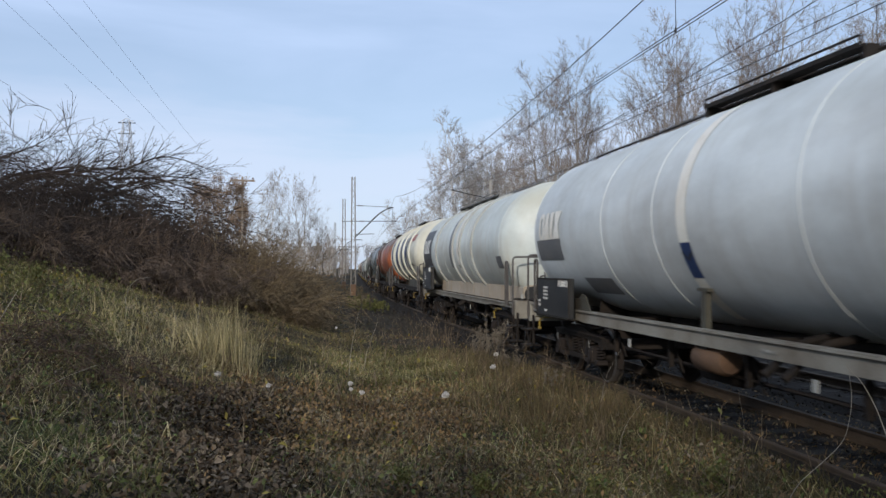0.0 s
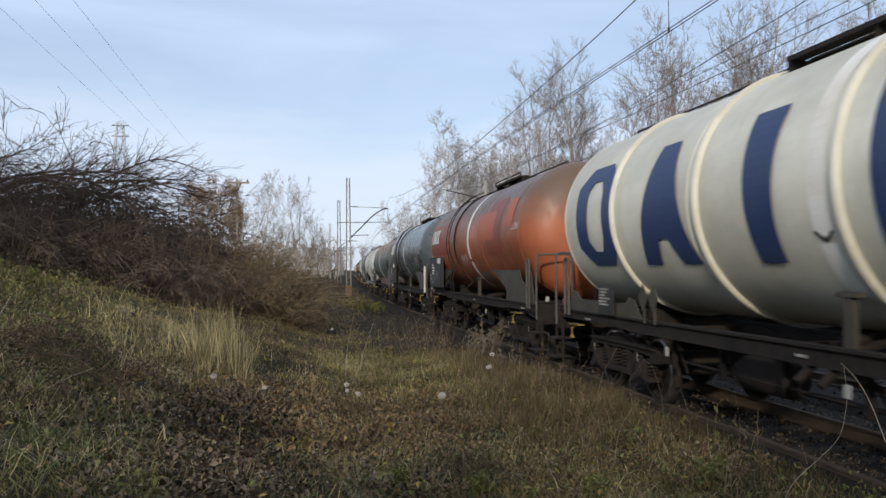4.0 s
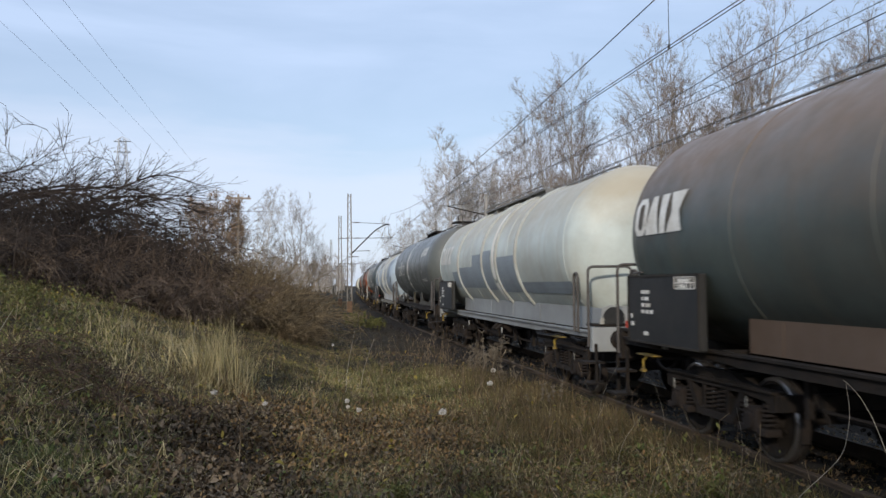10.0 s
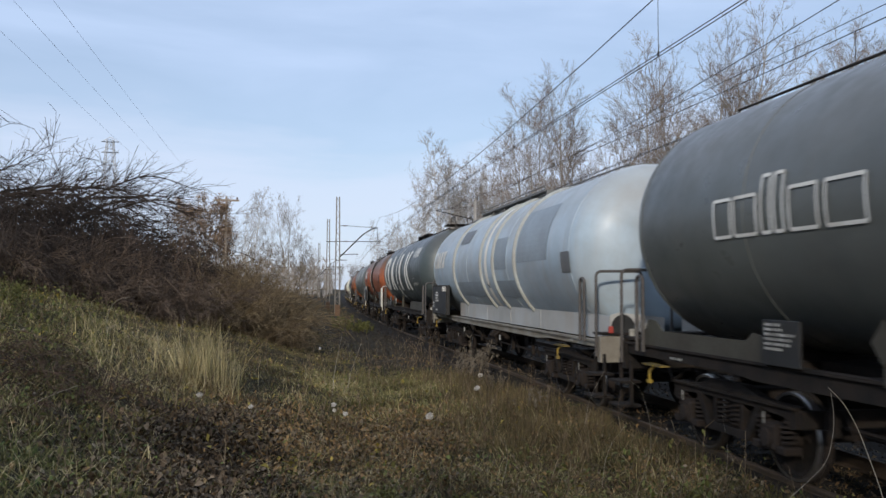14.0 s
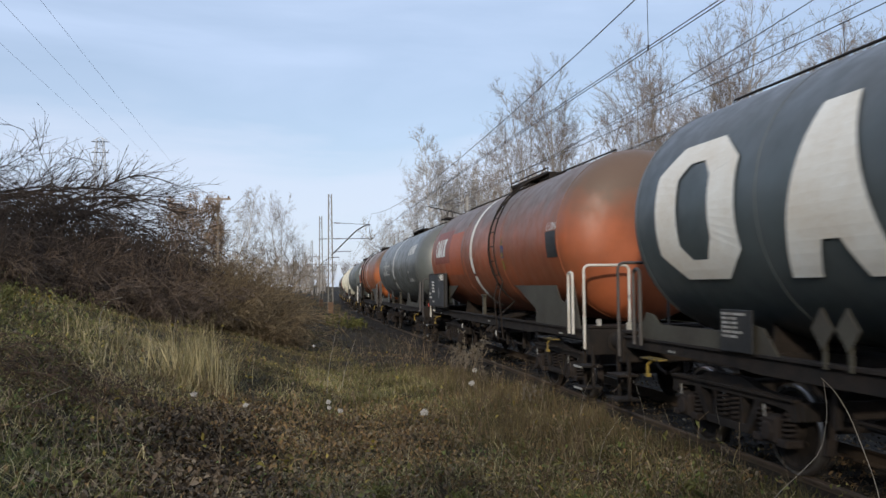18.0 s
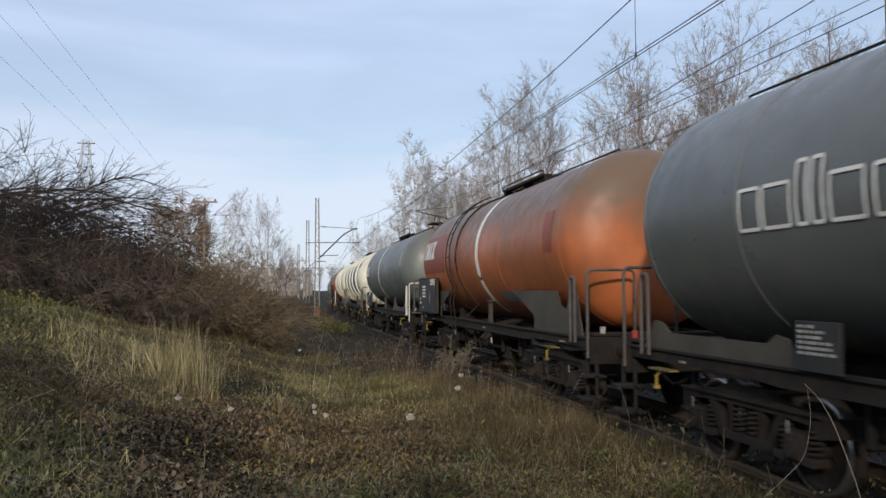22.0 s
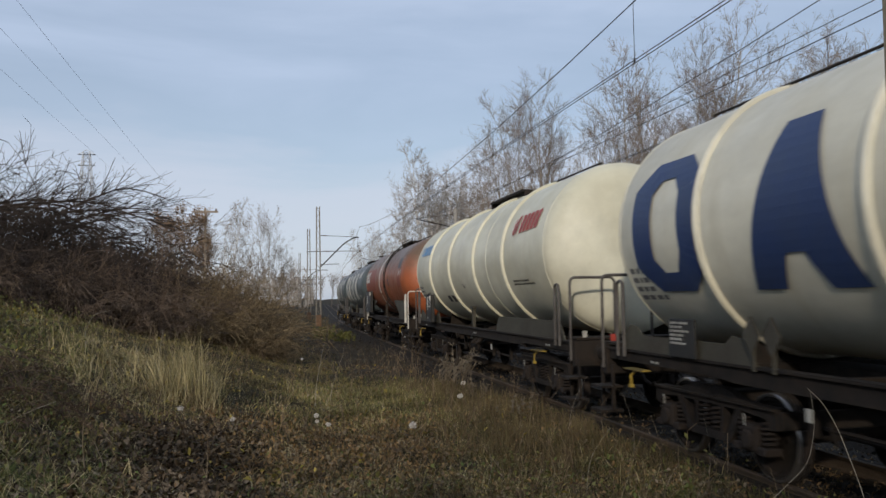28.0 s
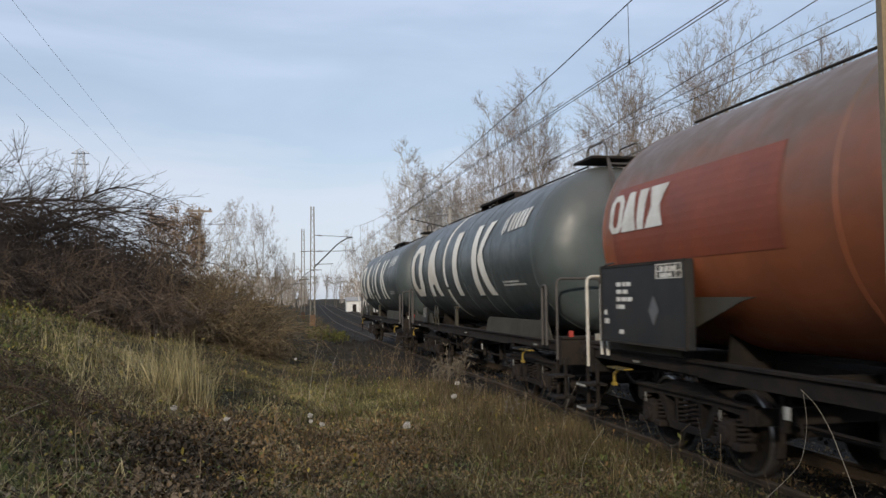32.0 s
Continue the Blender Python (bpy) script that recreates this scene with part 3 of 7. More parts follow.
TWIG_PALE = leafy("birch_and_haze_twigs", [(0.29, 0.26, 0.23), (0.38, 0.35, 0.32), (0.21, 0.185, 0.16)], gloss=0.05)
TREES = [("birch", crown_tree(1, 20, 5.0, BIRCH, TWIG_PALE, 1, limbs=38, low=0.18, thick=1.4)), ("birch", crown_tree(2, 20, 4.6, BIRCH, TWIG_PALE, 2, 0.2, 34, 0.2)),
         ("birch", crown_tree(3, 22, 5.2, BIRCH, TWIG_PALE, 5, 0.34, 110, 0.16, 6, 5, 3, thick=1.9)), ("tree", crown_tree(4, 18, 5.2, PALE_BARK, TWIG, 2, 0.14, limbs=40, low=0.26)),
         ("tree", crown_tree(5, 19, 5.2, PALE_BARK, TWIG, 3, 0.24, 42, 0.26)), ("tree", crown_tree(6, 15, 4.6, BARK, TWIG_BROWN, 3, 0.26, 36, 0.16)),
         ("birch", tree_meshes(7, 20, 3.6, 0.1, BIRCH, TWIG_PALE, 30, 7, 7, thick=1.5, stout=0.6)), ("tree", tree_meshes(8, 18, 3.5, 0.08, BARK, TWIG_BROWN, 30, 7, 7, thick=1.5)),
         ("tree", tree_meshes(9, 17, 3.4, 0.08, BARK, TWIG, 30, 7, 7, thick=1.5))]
TALL = (20, 20, 22, 18, 19, 15, 20, 18, 17)
TREE_LABEL = {"birch": "bare white-barked birch beside the railway", "tree": "bare grey-barked tree beside the railway"}


def plant_tree(kind, x, y, scale, turn, sink=0.0, label=""):
    name, (trunk, crown) = TREES[kind]
    t = tagged(new(name), label or TREE_LABEL[name], "tree", "trees along the line")
    link("trunk", trunk, t)
    link("crown", crown, t)
    t.matrix_world = Matrix.Translation((x, y, ground_z(x, y) - sink)) @ pose(0, 0, 0, 0, 0, turn) @ Matrix.Scale(scale, 4)
    return t


def place_trees():
    rnd = random.Random(11)
    # the large birch and its neighbours on the far side
    for az, dist, kind, top in ((11.2, 104, 2, 10.3), (12.1, 110, 1, 8.6), (10.3, 108, 1, 8.2), (9.6, 112, 0, 6.9), (8.7, 122, 1, 5.4), (12.9, 108, 3, 8.2), (14.3, 92, 0, 7.9), (15.2, 84, 4, 8.6), (6.3, 150, 1, 4.9), (7.2, 155, 0, 4.2),
                                (16.3, 72, 3, 11.2), (17.4, 66, 4, 13.6), (19.3, 60, 3, 14.2), (21.4, 56, 5, 12.2), (22.6, 58, 1, 10.0),
                                (24.3, 48, 4, 13.8), (25.7, 46, 3, 15.8), (27.4, 44, 5, 12.2), (28.6, 42, 4, 15.6), (29.6, 41, 3, 16.9), (31.2, 43, 5, 13.8),
                                (33.7, 40, 0, 13.6), (35.3, 38, 3, 15.3), (36.6, 40, 5, 12.6), (38.4, 37, 4, 15.0), (40.2, 36, 3, 14.4), (42.4, 35, 5, 14.4), (44.4, 34, 4, 15.6)):
        a = radians(az)
        x, y = dist * math.sin(a), dist * math.cos(a)
        h = 1.97 + dist * math.tan(radians(top)) - ground_z(x, y)
        tall = TALL[kind]
        plant_tree(kind, x, y, h / tall, rnd.uniform(0, 360))
    # second rows of the wood
    for i in range(54):
        az = 6.5 + 38 * i / 53 + rnd.uniform(-0.5, 0.5)
        near = 33 / math.sin(radians(max(az, 12))) if az > 12 else 150
        dist = near * rnd.uniform(1.0, 1.45)
        a = radians(az)
        x, y = dist * math.sin(a), dist * math.cos(a)
        h = (0.12 + 0.05 * rnd.random()) * dist * (0.5 if az < 10 else 0.85 if az < 16 else 1.0) + 2.0
        kind = rnd.choice((6, 7, 8, 7))
        tall = TALL[kind]
        plant_tree(kind, x, y, min(1.25, max(0.5, h / tall)), rnd.uniform(0, 360))
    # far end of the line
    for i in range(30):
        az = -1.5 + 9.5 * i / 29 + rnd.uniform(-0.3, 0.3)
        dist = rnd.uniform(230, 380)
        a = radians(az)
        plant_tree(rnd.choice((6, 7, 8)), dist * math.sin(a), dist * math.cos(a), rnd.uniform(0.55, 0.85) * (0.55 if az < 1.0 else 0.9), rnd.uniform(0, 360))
    # near side, behind the thicket
    for az, dist, kind, top in ((-0.35, 110, 3, 6.0), (0.35, 112, 5, 3.7), (-1.1, 118, 5, 3.2), (-2.9, 100, 0, 6.5), (-3.5, 96, 1, 5.4), (-2.2, 112, 5, 3.6), (0.9, 125, 5, 2.6),
                                (-4.4, 105, 3, 5.0), (-6.4, 90, 5, 5.6), (-7.2, 80, 5, 5.4)):
        a = radians(az)
        x, y = dist * math.sin(a), dist * math.cos(a)
        tall = TALL[kind]
        plant_tree(kind, x, y, (1.97 + dist * math.tan(radians(top)) - ground_z(x, y)) / tall, rnd.uniform(0, 360))


place_trees()
# unseen trees behind the camera, added to shade the near ground and train
for i, (x, y, tall) in enumerate(((-4.2, -10.5, 5.2), (-5.6, -7.6, 5.0), (-6.6, -4.8, 4.2), (-2.4, -12.8, 5.8), (-8.4, -6.4, 4.6), (-7.2, -10.2, 5.2), (-9.0, -2.6, 3.6), (-4.8, -13.5, 5.8), (-0.4, -14.5, 6.2), (-10.6, -5.0, 4.2), (-2.9, -9.6, 4.8), (-0.9, -11.8, 5.4))):
    plant_tree((7, 8)[i % 2], x, y, tall / TALL[(7, 8)[i % 2]], 70 * i, label="bare grey tree out of view, added to shade the foreground")


# tall bush for the unseen growth that only casts shade
SHADE_THICKET = bush_meshes(51, 60, 5.2, 0.20, THORN, 8, 3, 0.026, 2.2, 1.3, 0.8, 0)


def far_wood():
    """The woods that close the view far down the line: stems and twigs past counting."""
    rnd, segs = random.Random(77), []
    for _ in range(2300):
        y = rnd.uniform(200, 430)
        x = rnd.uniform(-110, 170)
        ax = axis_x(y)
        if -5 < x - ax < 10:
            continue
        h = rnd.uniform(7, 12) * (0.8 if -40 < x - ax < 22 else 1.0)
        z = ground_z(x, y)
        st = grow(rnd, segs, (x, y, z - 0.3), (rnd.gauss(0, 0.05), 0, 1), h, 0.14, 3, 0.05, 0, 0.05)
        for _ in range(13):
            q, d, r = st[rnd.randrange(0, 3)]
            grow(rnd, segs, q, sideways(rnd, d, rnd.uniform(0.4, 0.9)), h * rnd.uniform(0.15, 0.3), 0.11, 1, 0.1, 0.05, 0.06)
    # the pale twig colour stands in for haze over the distant wood
    stuff("far_wood", sticks_mesh("far_wood", segs, TWIG_PALE, 3), "bare woods in the distance, pale grey in place of haze", "woods")


def stuff(name, me, label, category):
    return tagged(link(name, me), label, category, kind="stuff")


far_wood()


def russet_tree(x, y, height, seed):
    """An oak that keeps its brown leaves."""
    t = tagged(new("oak"), "oak with withered russet leaves beyond the thicket", "tree")
    trunk, crown = tree_meshes(seed, height, height * 0.34, 0.1, BARK, TWIG_BROWN, limbs=26, subs=6, twigs=4, low=0.12, fork=True)
    tagged(link("trunk", trunk, t), kind="stuff")
    tagged(link("crown", crown, t), kind="stuff")
    rs = np.random.RandomState(seed)
    n = 5200
    v = np.empty(len(crown.vertices) * 3)
    crown.vertices.foreach_get("co", v)
    v = v.reshape(-1, 3)
    spots = v[rs.randint(0, len(v), n)] + rs.normal(0, 0.14, (n, 3))
    tagged(link("foliage", leaves_mesh("foliage", spots, seed, 0.05, RUSSET, 0.02, 0.9), t), kind="stuff")
    t.matrix_world = Matrix.Translation((x, y, ground_z(x, y)))
    return t


russet_tree(-6.2, 62, 6.2, 31)
russet_tree(-7.4, 66, 6.0, 32)
russet_tree(-5.2, 68, 4.6, 33)


def place_bushes():
    rnd = random.Random(5)
    tall = [bush_meshes(k, 78, 4.6, 0.36, THORN, 8, 3, 0.026, 1.35, 1.15, 0.9, 0, 0.35) for k in (1, 2, 3)]
    for i, (x, y, sc) in enumerate(((-8.8, 21.5, 0.72), (-7.6, 23.5, 0.76), (-6.6, 22.0, 0.62), (-6.4, 25.5, 0.82), (-5.2, 24.0, 0.66), (-4.9, 27.0, 0.74), (-9.6, 24.5, 0.74),
                                    (-4.1, 25.6, 0.56), (-4.0, 28.5, 0.66), (-8.2, 27.5, 0.76), (-10.6, 22.5, 0.72), (-5.9, 31.0, 0.75), (-11.5, 27.0, 0.8), (-7.0, 19.9, 0.5), (-5.6, 21.4, 0.48),
                                    (-12.5, 23.0, 0.72), (-8.0, 19.4, 0.62))):
        plant_bush("thicket", tall[i % 3], x, y, sc, rnd.uniform(0, 360), "tangled leafless dark thicket on the bank", "thickets on the bank")
    arching = [bush_meshes(k, 46, 5.2, 0.36, THORN, 9, 5, 0.034, 1.25, 1.6, 0.9, 0, 0.6) for k in (4, 5)]
    for i, (x, y, sc) in enumerate(((-9.4, 24.0, 0.82), (-7.8, 24.2, 0.84), (-6.6, 26.2, 0.90), (-8.4, 21.6, 0.68), (-10.8, 23.2, 0.76), (-5.8, 27.6, 0.84), (-12.0, 24.6, 0.82), (-7.6, 28.5, 0.98), (-6.3, 23.6, 0.70), (-12.8, 22.0, 0.74), (-5.6, 25.4, 0.66))):
        plant_bush("thicket", arching[i % 2], x, y, sc, rnd.uniform(-40, 40), "leafless thicket with long arching dark boughs", "thickets on the bank")
    for i, (x, y, up, ln) in enumerate(((-11.6, 22.5, -0.2, 4.6), (-10.8, 23.5, 0.1, 4.8), (-10.0, 22.0, 0.0, 4.4), (-9.4, 23.0, 0.4, 4.8), (-8.8, 24.2, 0.7, 4.6), (-8.2, 22.4, 0.5, 4.2), (-7.6, 24.0, 1.0, 4.4), (-7.2, 25.5, 1.1, 4.6),
                                      (-12.4, 23.5, 0.0, 4.8), (-9.8, 24.6, 0.5, 4.8), (-8.6, 23.0, 0.3, 4.4), (-7.9, 25.0, 0.7, 4.6), (-6.8, 24.4, 0.7, 3.8), (-7.0, 26.6, 1.3, 4.4), (-8.0, 23.4, 1.0, 4.2), (-6.6, 25.6, 1.1, 3.8))):
        wood, thin, gr = [], [], random.Random(300 + i)
        st = grow(gr, wood, (0, 0, up + (0.0 if x < -8.5 else 0.5)), (0.85, gr.uniform(-0.3, 0.3), gr.uniform(0.45, 0.75)), ln, 0.050, 10, 0.09, -0.095, 0.010)
        for k in range(26):
            q, d, r = st[gr.randrange(2, 10)]
            sb = grow(gr, thin, q, sideways(gr, d, gr.uniform(0.3, 0.8)), gr.uniform(0.5, 1.3), max(0.008, r * 0.5), 4, 0.10, -0.02, 0.005)
            for _ in range(5):
                q2, d2, r2 = sb[gr.randrange(4)]
                grow(gr, thin, q2, sideways(gr, d2, gr.uniform(0.3, 0.8)), gr.uniform(0.2, 0.5), 0.006, 1, 0.1, 0, 0.003)
        b = tagged(new("arching_bough"), "long dark bare bough arching out of the thicket", "bough", "boughs over the thicket")
        tagged(link("bough", sticks_mesh("bough", wood, THORN, 5), b), kind="stuff")
        tagged(link("crown", sticks_mesh("crown", thin, THORN, 3), b), kind="stuff")
        b.location = (x, y, ground_z(x, y))
    mid = bush_meshes(14, 60, 1.9, 0.20, BROWN_THORN, 8, 3, 0.010, 0.95, 1.0, 0.6, 3, 0.3)
    for x, y, sc in ((-5.0, 20.6, 0.85), (-4.2, 22.4, 1.05), (-6.4, 19.6, 0.75), (-7.6, 18.8, 0.7), (-3.6, 24.0, 1.15), (-5.8, 21.6, 1.0), (-8.8, 18.6, 0.75), (-3.4, 21.6, 0.7), (-4.6, 24.6, 1.2)):
        plant_bush("dead_brush", mid, x, y, sc, rnd.uniform(-40, 40), "dark brown dead brush in front of the thicket", "dead brush on the bank")
    low = [bush_meshes(k, 70, 2.0, 0.12, BRACKEN, 8, 3, 0.010, 0.95, 1.0, 0.5, 6, 0.55) for k in (11, 12)]
    for i, (x, y, sc) in enumerate(((-2.5, 23.2, 0.95), (-1.8, 23.6, 1.0), (-1.1, 23.9, 0.9), (-0.5, 24.2, 0.65), (-3.0, 24.8, 1.1), (-2.1, 25.6, 1.2), (-1.3, 26.0, 1.05), (-0.7, 26.6, 0.8),
                                    (-0.1, 24.8, 0.45), (-1.6, 27.8, 1.1), (-2.2, 30.0, 1.15), (-3.2, 27.0, 1.15), (-2.8, 29.0, 1.15), (-1.0, 29.0, 0.9))):
        plant_bush("dead_brush", low[i % 2], x, y, sc * 0.84, rnd.uniform(-35, 35), "tan-brown dead brush at the foot of the bank", "dead brush on the bank")
    bramble = bush_meshes(41, 26, 0.95, 0.30, BRAMBLE, 6, 3, 0.005, 0.7, 0.55, 0.35)
    for x, y, sc in ((-2.9, 10.2, 1.0), (-3.3, 9.6, 0.9), (-2.4, 9.7, 0.8), (-3.6, 10.8, 1.0), (-2.2, 10.9, 0.7), (-1.6, 10.2, 0.6), (-4.0, 11.8, 0.9), (-2.9, 8.6, 0.6), (2.9, 9.0, 0.6), (3.9, 10.6, 0.7), (4.2, 12.6, 0.8), (3.7, 8.6, 0.55), (4.3, 15.0, 0.8)):
        plant_bush("bramble", bramble, x, y, sc, rnd.uniform(0, 360), "low tangle of dark leafless bramble canes", "brambles in the grass")
    scrub = bush_meshes(21, 30, 3.2, 0.05, TWIG_BROWN, 6, 2, 0.02, 1.3, 1.8)
    for i in range(44):
        az = radians(9 + 35 * i / 43)
        dist = min(130, 25 / math.sin(max(az, 0.2))) * rnd.uniform(0.85, 1.25)
        plant_bush("scrub", scrub, dist * math.sin(az), dist * math.cos(az), rnd.uniform(0.9, 1.7), rnd.uniform(0, 360), "brown leafless undergrowth at the edge of the wood", "undergrowth of the wood")


place_bushes()
# added out of view behind the camera; their shadow darkens the nearest ground
for i, (x, y, sc) in enumerate(((-4.0, -9.6, 1.2), (-2.0, -9.8, 1.35), (0.2, -10.2, 1.35), (2.2, -10.2, 1.25), (-5.0, -7.2, 0.88), (-7.0, -7.0, 0.72), (-9.0, -6.8, 0.6))):
    plant_bush("thicket", SHADE_THICKET, x, y, sc, 67 * i, "tall leafless thicket out of view, added to shade the foreground", "thickets on the bank")

# ---------------------------------------------------------------- grass, leaves and weeds
GRASS = leafy("olive_grass", [(0.094, 0.094, 0.026), (0.145, 0.126, 0.040), (0.23, 0.18, 0.074), (0.058, 0.068, 0.019)], spread=0.55)
STRAW = leafy("dry_grass", [(0.33, 0.275, 0.145), (0.43, 0.365, 0.21), (0.22, 0.18, 0.090), (0.20, 0.185, 0.085)], spread=0.55)
BROWN_GRASS = leafy("brown_grass", [(0.100, 0.070, 0.038), (0.155, 0.112, 0.058), (0.066, 0.046, 0.028), (0.085, 0.082, 0.032)], spread=0.55)
LITTER = leafy("leaf_litter", [(0.085, 0.062, 0.040), (0.15, 0.095, 0.050), (0.21, 0.135, 0.062), (0.050, 0.039, 0.030), (0.21, 0.17, 0.12), (0.12, 0.085, 0.045)], spread=0.55)
GREEN = leafy("green_leaves", [(0.062, 0.085, 0.026), (0.10, 0.125, 0.040), (0.045, 0.06, 0.022)])
YELLOWING = leafy("yellowing_leaves", [(0.24, 0.19, 0.03), (0.30, 0.23, 0.06), (0.15, 0.13, 0.03)])
RUDDY = leafy("ruddy_weeds", [(0.084, 0.059, 0.029), (0.122, 0.094, 0.045), (0.065, 0.045, 0.030), (0.18, 0.14, 0.07), (0.06, 0.062, 0.026)], spread=0.55)
TRODDEN = leafy("trodden_grass", [(0.083, 0.069, 0.033), (0.132, 0.109, 0.055), (0.062, 0.047, 0.027), (0.098, 0.090, 0.034), (0.22, 0.175, 0.095)], spread=0.5)
CINDER = leafy("cinders", [(0.050, 0.042, 0.034), (0.075, 0.060, 0.047), (0.035, 0.029, 0.024)])
VERGE_GREEN = leafy("verge_weeds", [(0.058, 0.062, 0.022), (0.088, 0.078, 0.030), (0.115, 0.088, 0.044), (0.045, 0.060, 0.018)])
FRESH = leafy("fresh_grass", [(0.080, 0.095, 0.028), (0.12, 0.125, 0.042), (0.17, 0.155, 0.062), (0.055, 0.070, 0.021)])
RUST_LITTER = leafy("rust_litter", [(0.16, 0.096, 0.045), (0.24, 0.155, 0.068), (0.095, 0.062, 0.036), (0.16, 0.125, 0.075), (0.065, 0.048, 0.032)], spread=0.55)
WEED_LEAF = leafy("weed_leaves", [(0.075, 0.090, 0.026), (0.12, 0.125, 0.040), (0.17, 0.155, 0.055), (0.05, 0.062, 0.020)])
DARK_LITTER = leafy("rotten_leaves", [(0.027, 0.020, 0.013), (0.058, 0.041, 0.026), (0.090, 0.064, 0.040), (0.15, 0.115, 0.078), (0.036, 0.027, 0.018)], spread=0.55)
FLUFF = leafy("seed_fluff", [(0.55, 0.52, 0.47), (0.65, 0.62, 0.58)])
STALK = leafy("dry_stalks", [(0.26, 0.21, 0.14), (0.16, 0.115, 0.07), (0.07, 0.05, 0.034), (0.10, 0.07, 0.045)])


def bump_at(x, y, cx, cy, rx, ry):
    return math.exp(-((x - cx) / rx) ** 2 - ((y - cy) / ry) ** 2)


def verge(x, y):
    """1 on the near bank, 0 on the track bed."""
    off = 0.7 * smooth(14.0, 19.0, y)
    return smooth(0.85 + off, 1.6 + off, axis_x(y) - x)


def patchy(x, y, f=0.6, s=0.0):
    return 0.5 + 0.5 * noise.noise((x * f + s, y * f, s))


ZONES = {"leafy": ((-7.5, 19.5), (-4.6, 23.0), (-2.6, 12.4), (-3.9, 10.9)), "bramble": ((-3.9, 11.4), (-2.7, 12.2), (-1.7, 7.8), (-2.7, 6.8)),
         "green": ((-3.0, 7.0), (-1.3, 8.3), (-0.9, 6.2), (-2.4, 5.3)), "soil": ((-1.6, 10.4), (-0.5, 11.4), (-0.1, 6.8), (-1.15, 6.0)),
         "rust": ((-0.9, 12.6), (2.4, 13.6), (2.0, 9.7), (-0.5, 8.5)), "straw": ((-4.2, 17.0), (-1.3, 16.0), (-0.9, 12.5), (-2.5, 10.7)),
         "trod": ((-2.6, 24.0), (1.2, 30.0), (0.8, 14.2), (-0.8, 12.5)), "meadow": ((0.2, 19.5), (3.2, 19.5), (3.0, 12.4), (0.3, 12.8)),
         "ruddy": ((3.0, 18.5), (4.7, 18.5), (4.7, 8.5), (2.5, 11.0)), "front": ((-0.4, 9.4), (4.6, 9.8), (4.6, 5.0), (-0.4, 6.0))}


CELLS = {}


def zone(name, x, y):
    """1 inside a patch of the bank, 0 outside it, with a ragged edge; reckoned in cells of an eighth of a metre."""
    cell = (name, int(x * 8), int(y * 8))
    if cell not in CELLS:
        pts, near = ZONES[name], 9.0
        for (x0, y0), (x1, y1) in zip(pts, pts[1:] + pts[:1]):
            dx, dy = x1 - x0, y1 - y0
            near = min(near, ((y0 - y) * dx - (x0 - x) * dy) / math.hypot(dx, dy))
        CELLS[cell] = smooth(-0.5, 0.5, near + 0.5 * noise.noise((x * 1.3, y * 0.9, 5.5)) + 0.3 * noise.noise((x * 4, y * 3, 1.5)))
    return CELLS[cell]


def cinders(x, y):
    """1 on the bare dark strip along the ballast."""
    u = x - axis_x(y)
    return smooth(17.0, 21.0, y + 0.8 * noise.noise((x, y, 2))) * (1 - 0.9 * smooth(42.0, 64.0, y)) * smooth(-4.9, -3.6, u + 0.5 * noise.noise((x * 0.9, y * 0.5, 8)))


def bedded(spots):
    """Lift spots that lie over the shoulder of the ballast onto it."""
    for s in spots:
        u = s[0] - axis_x(s[1])
        if u > -2.7:
            s[2] = max(s[2], axis_z(s[1]) - 0.075 - 0.44 * max(0.0, -u - 1.9))
    return spots


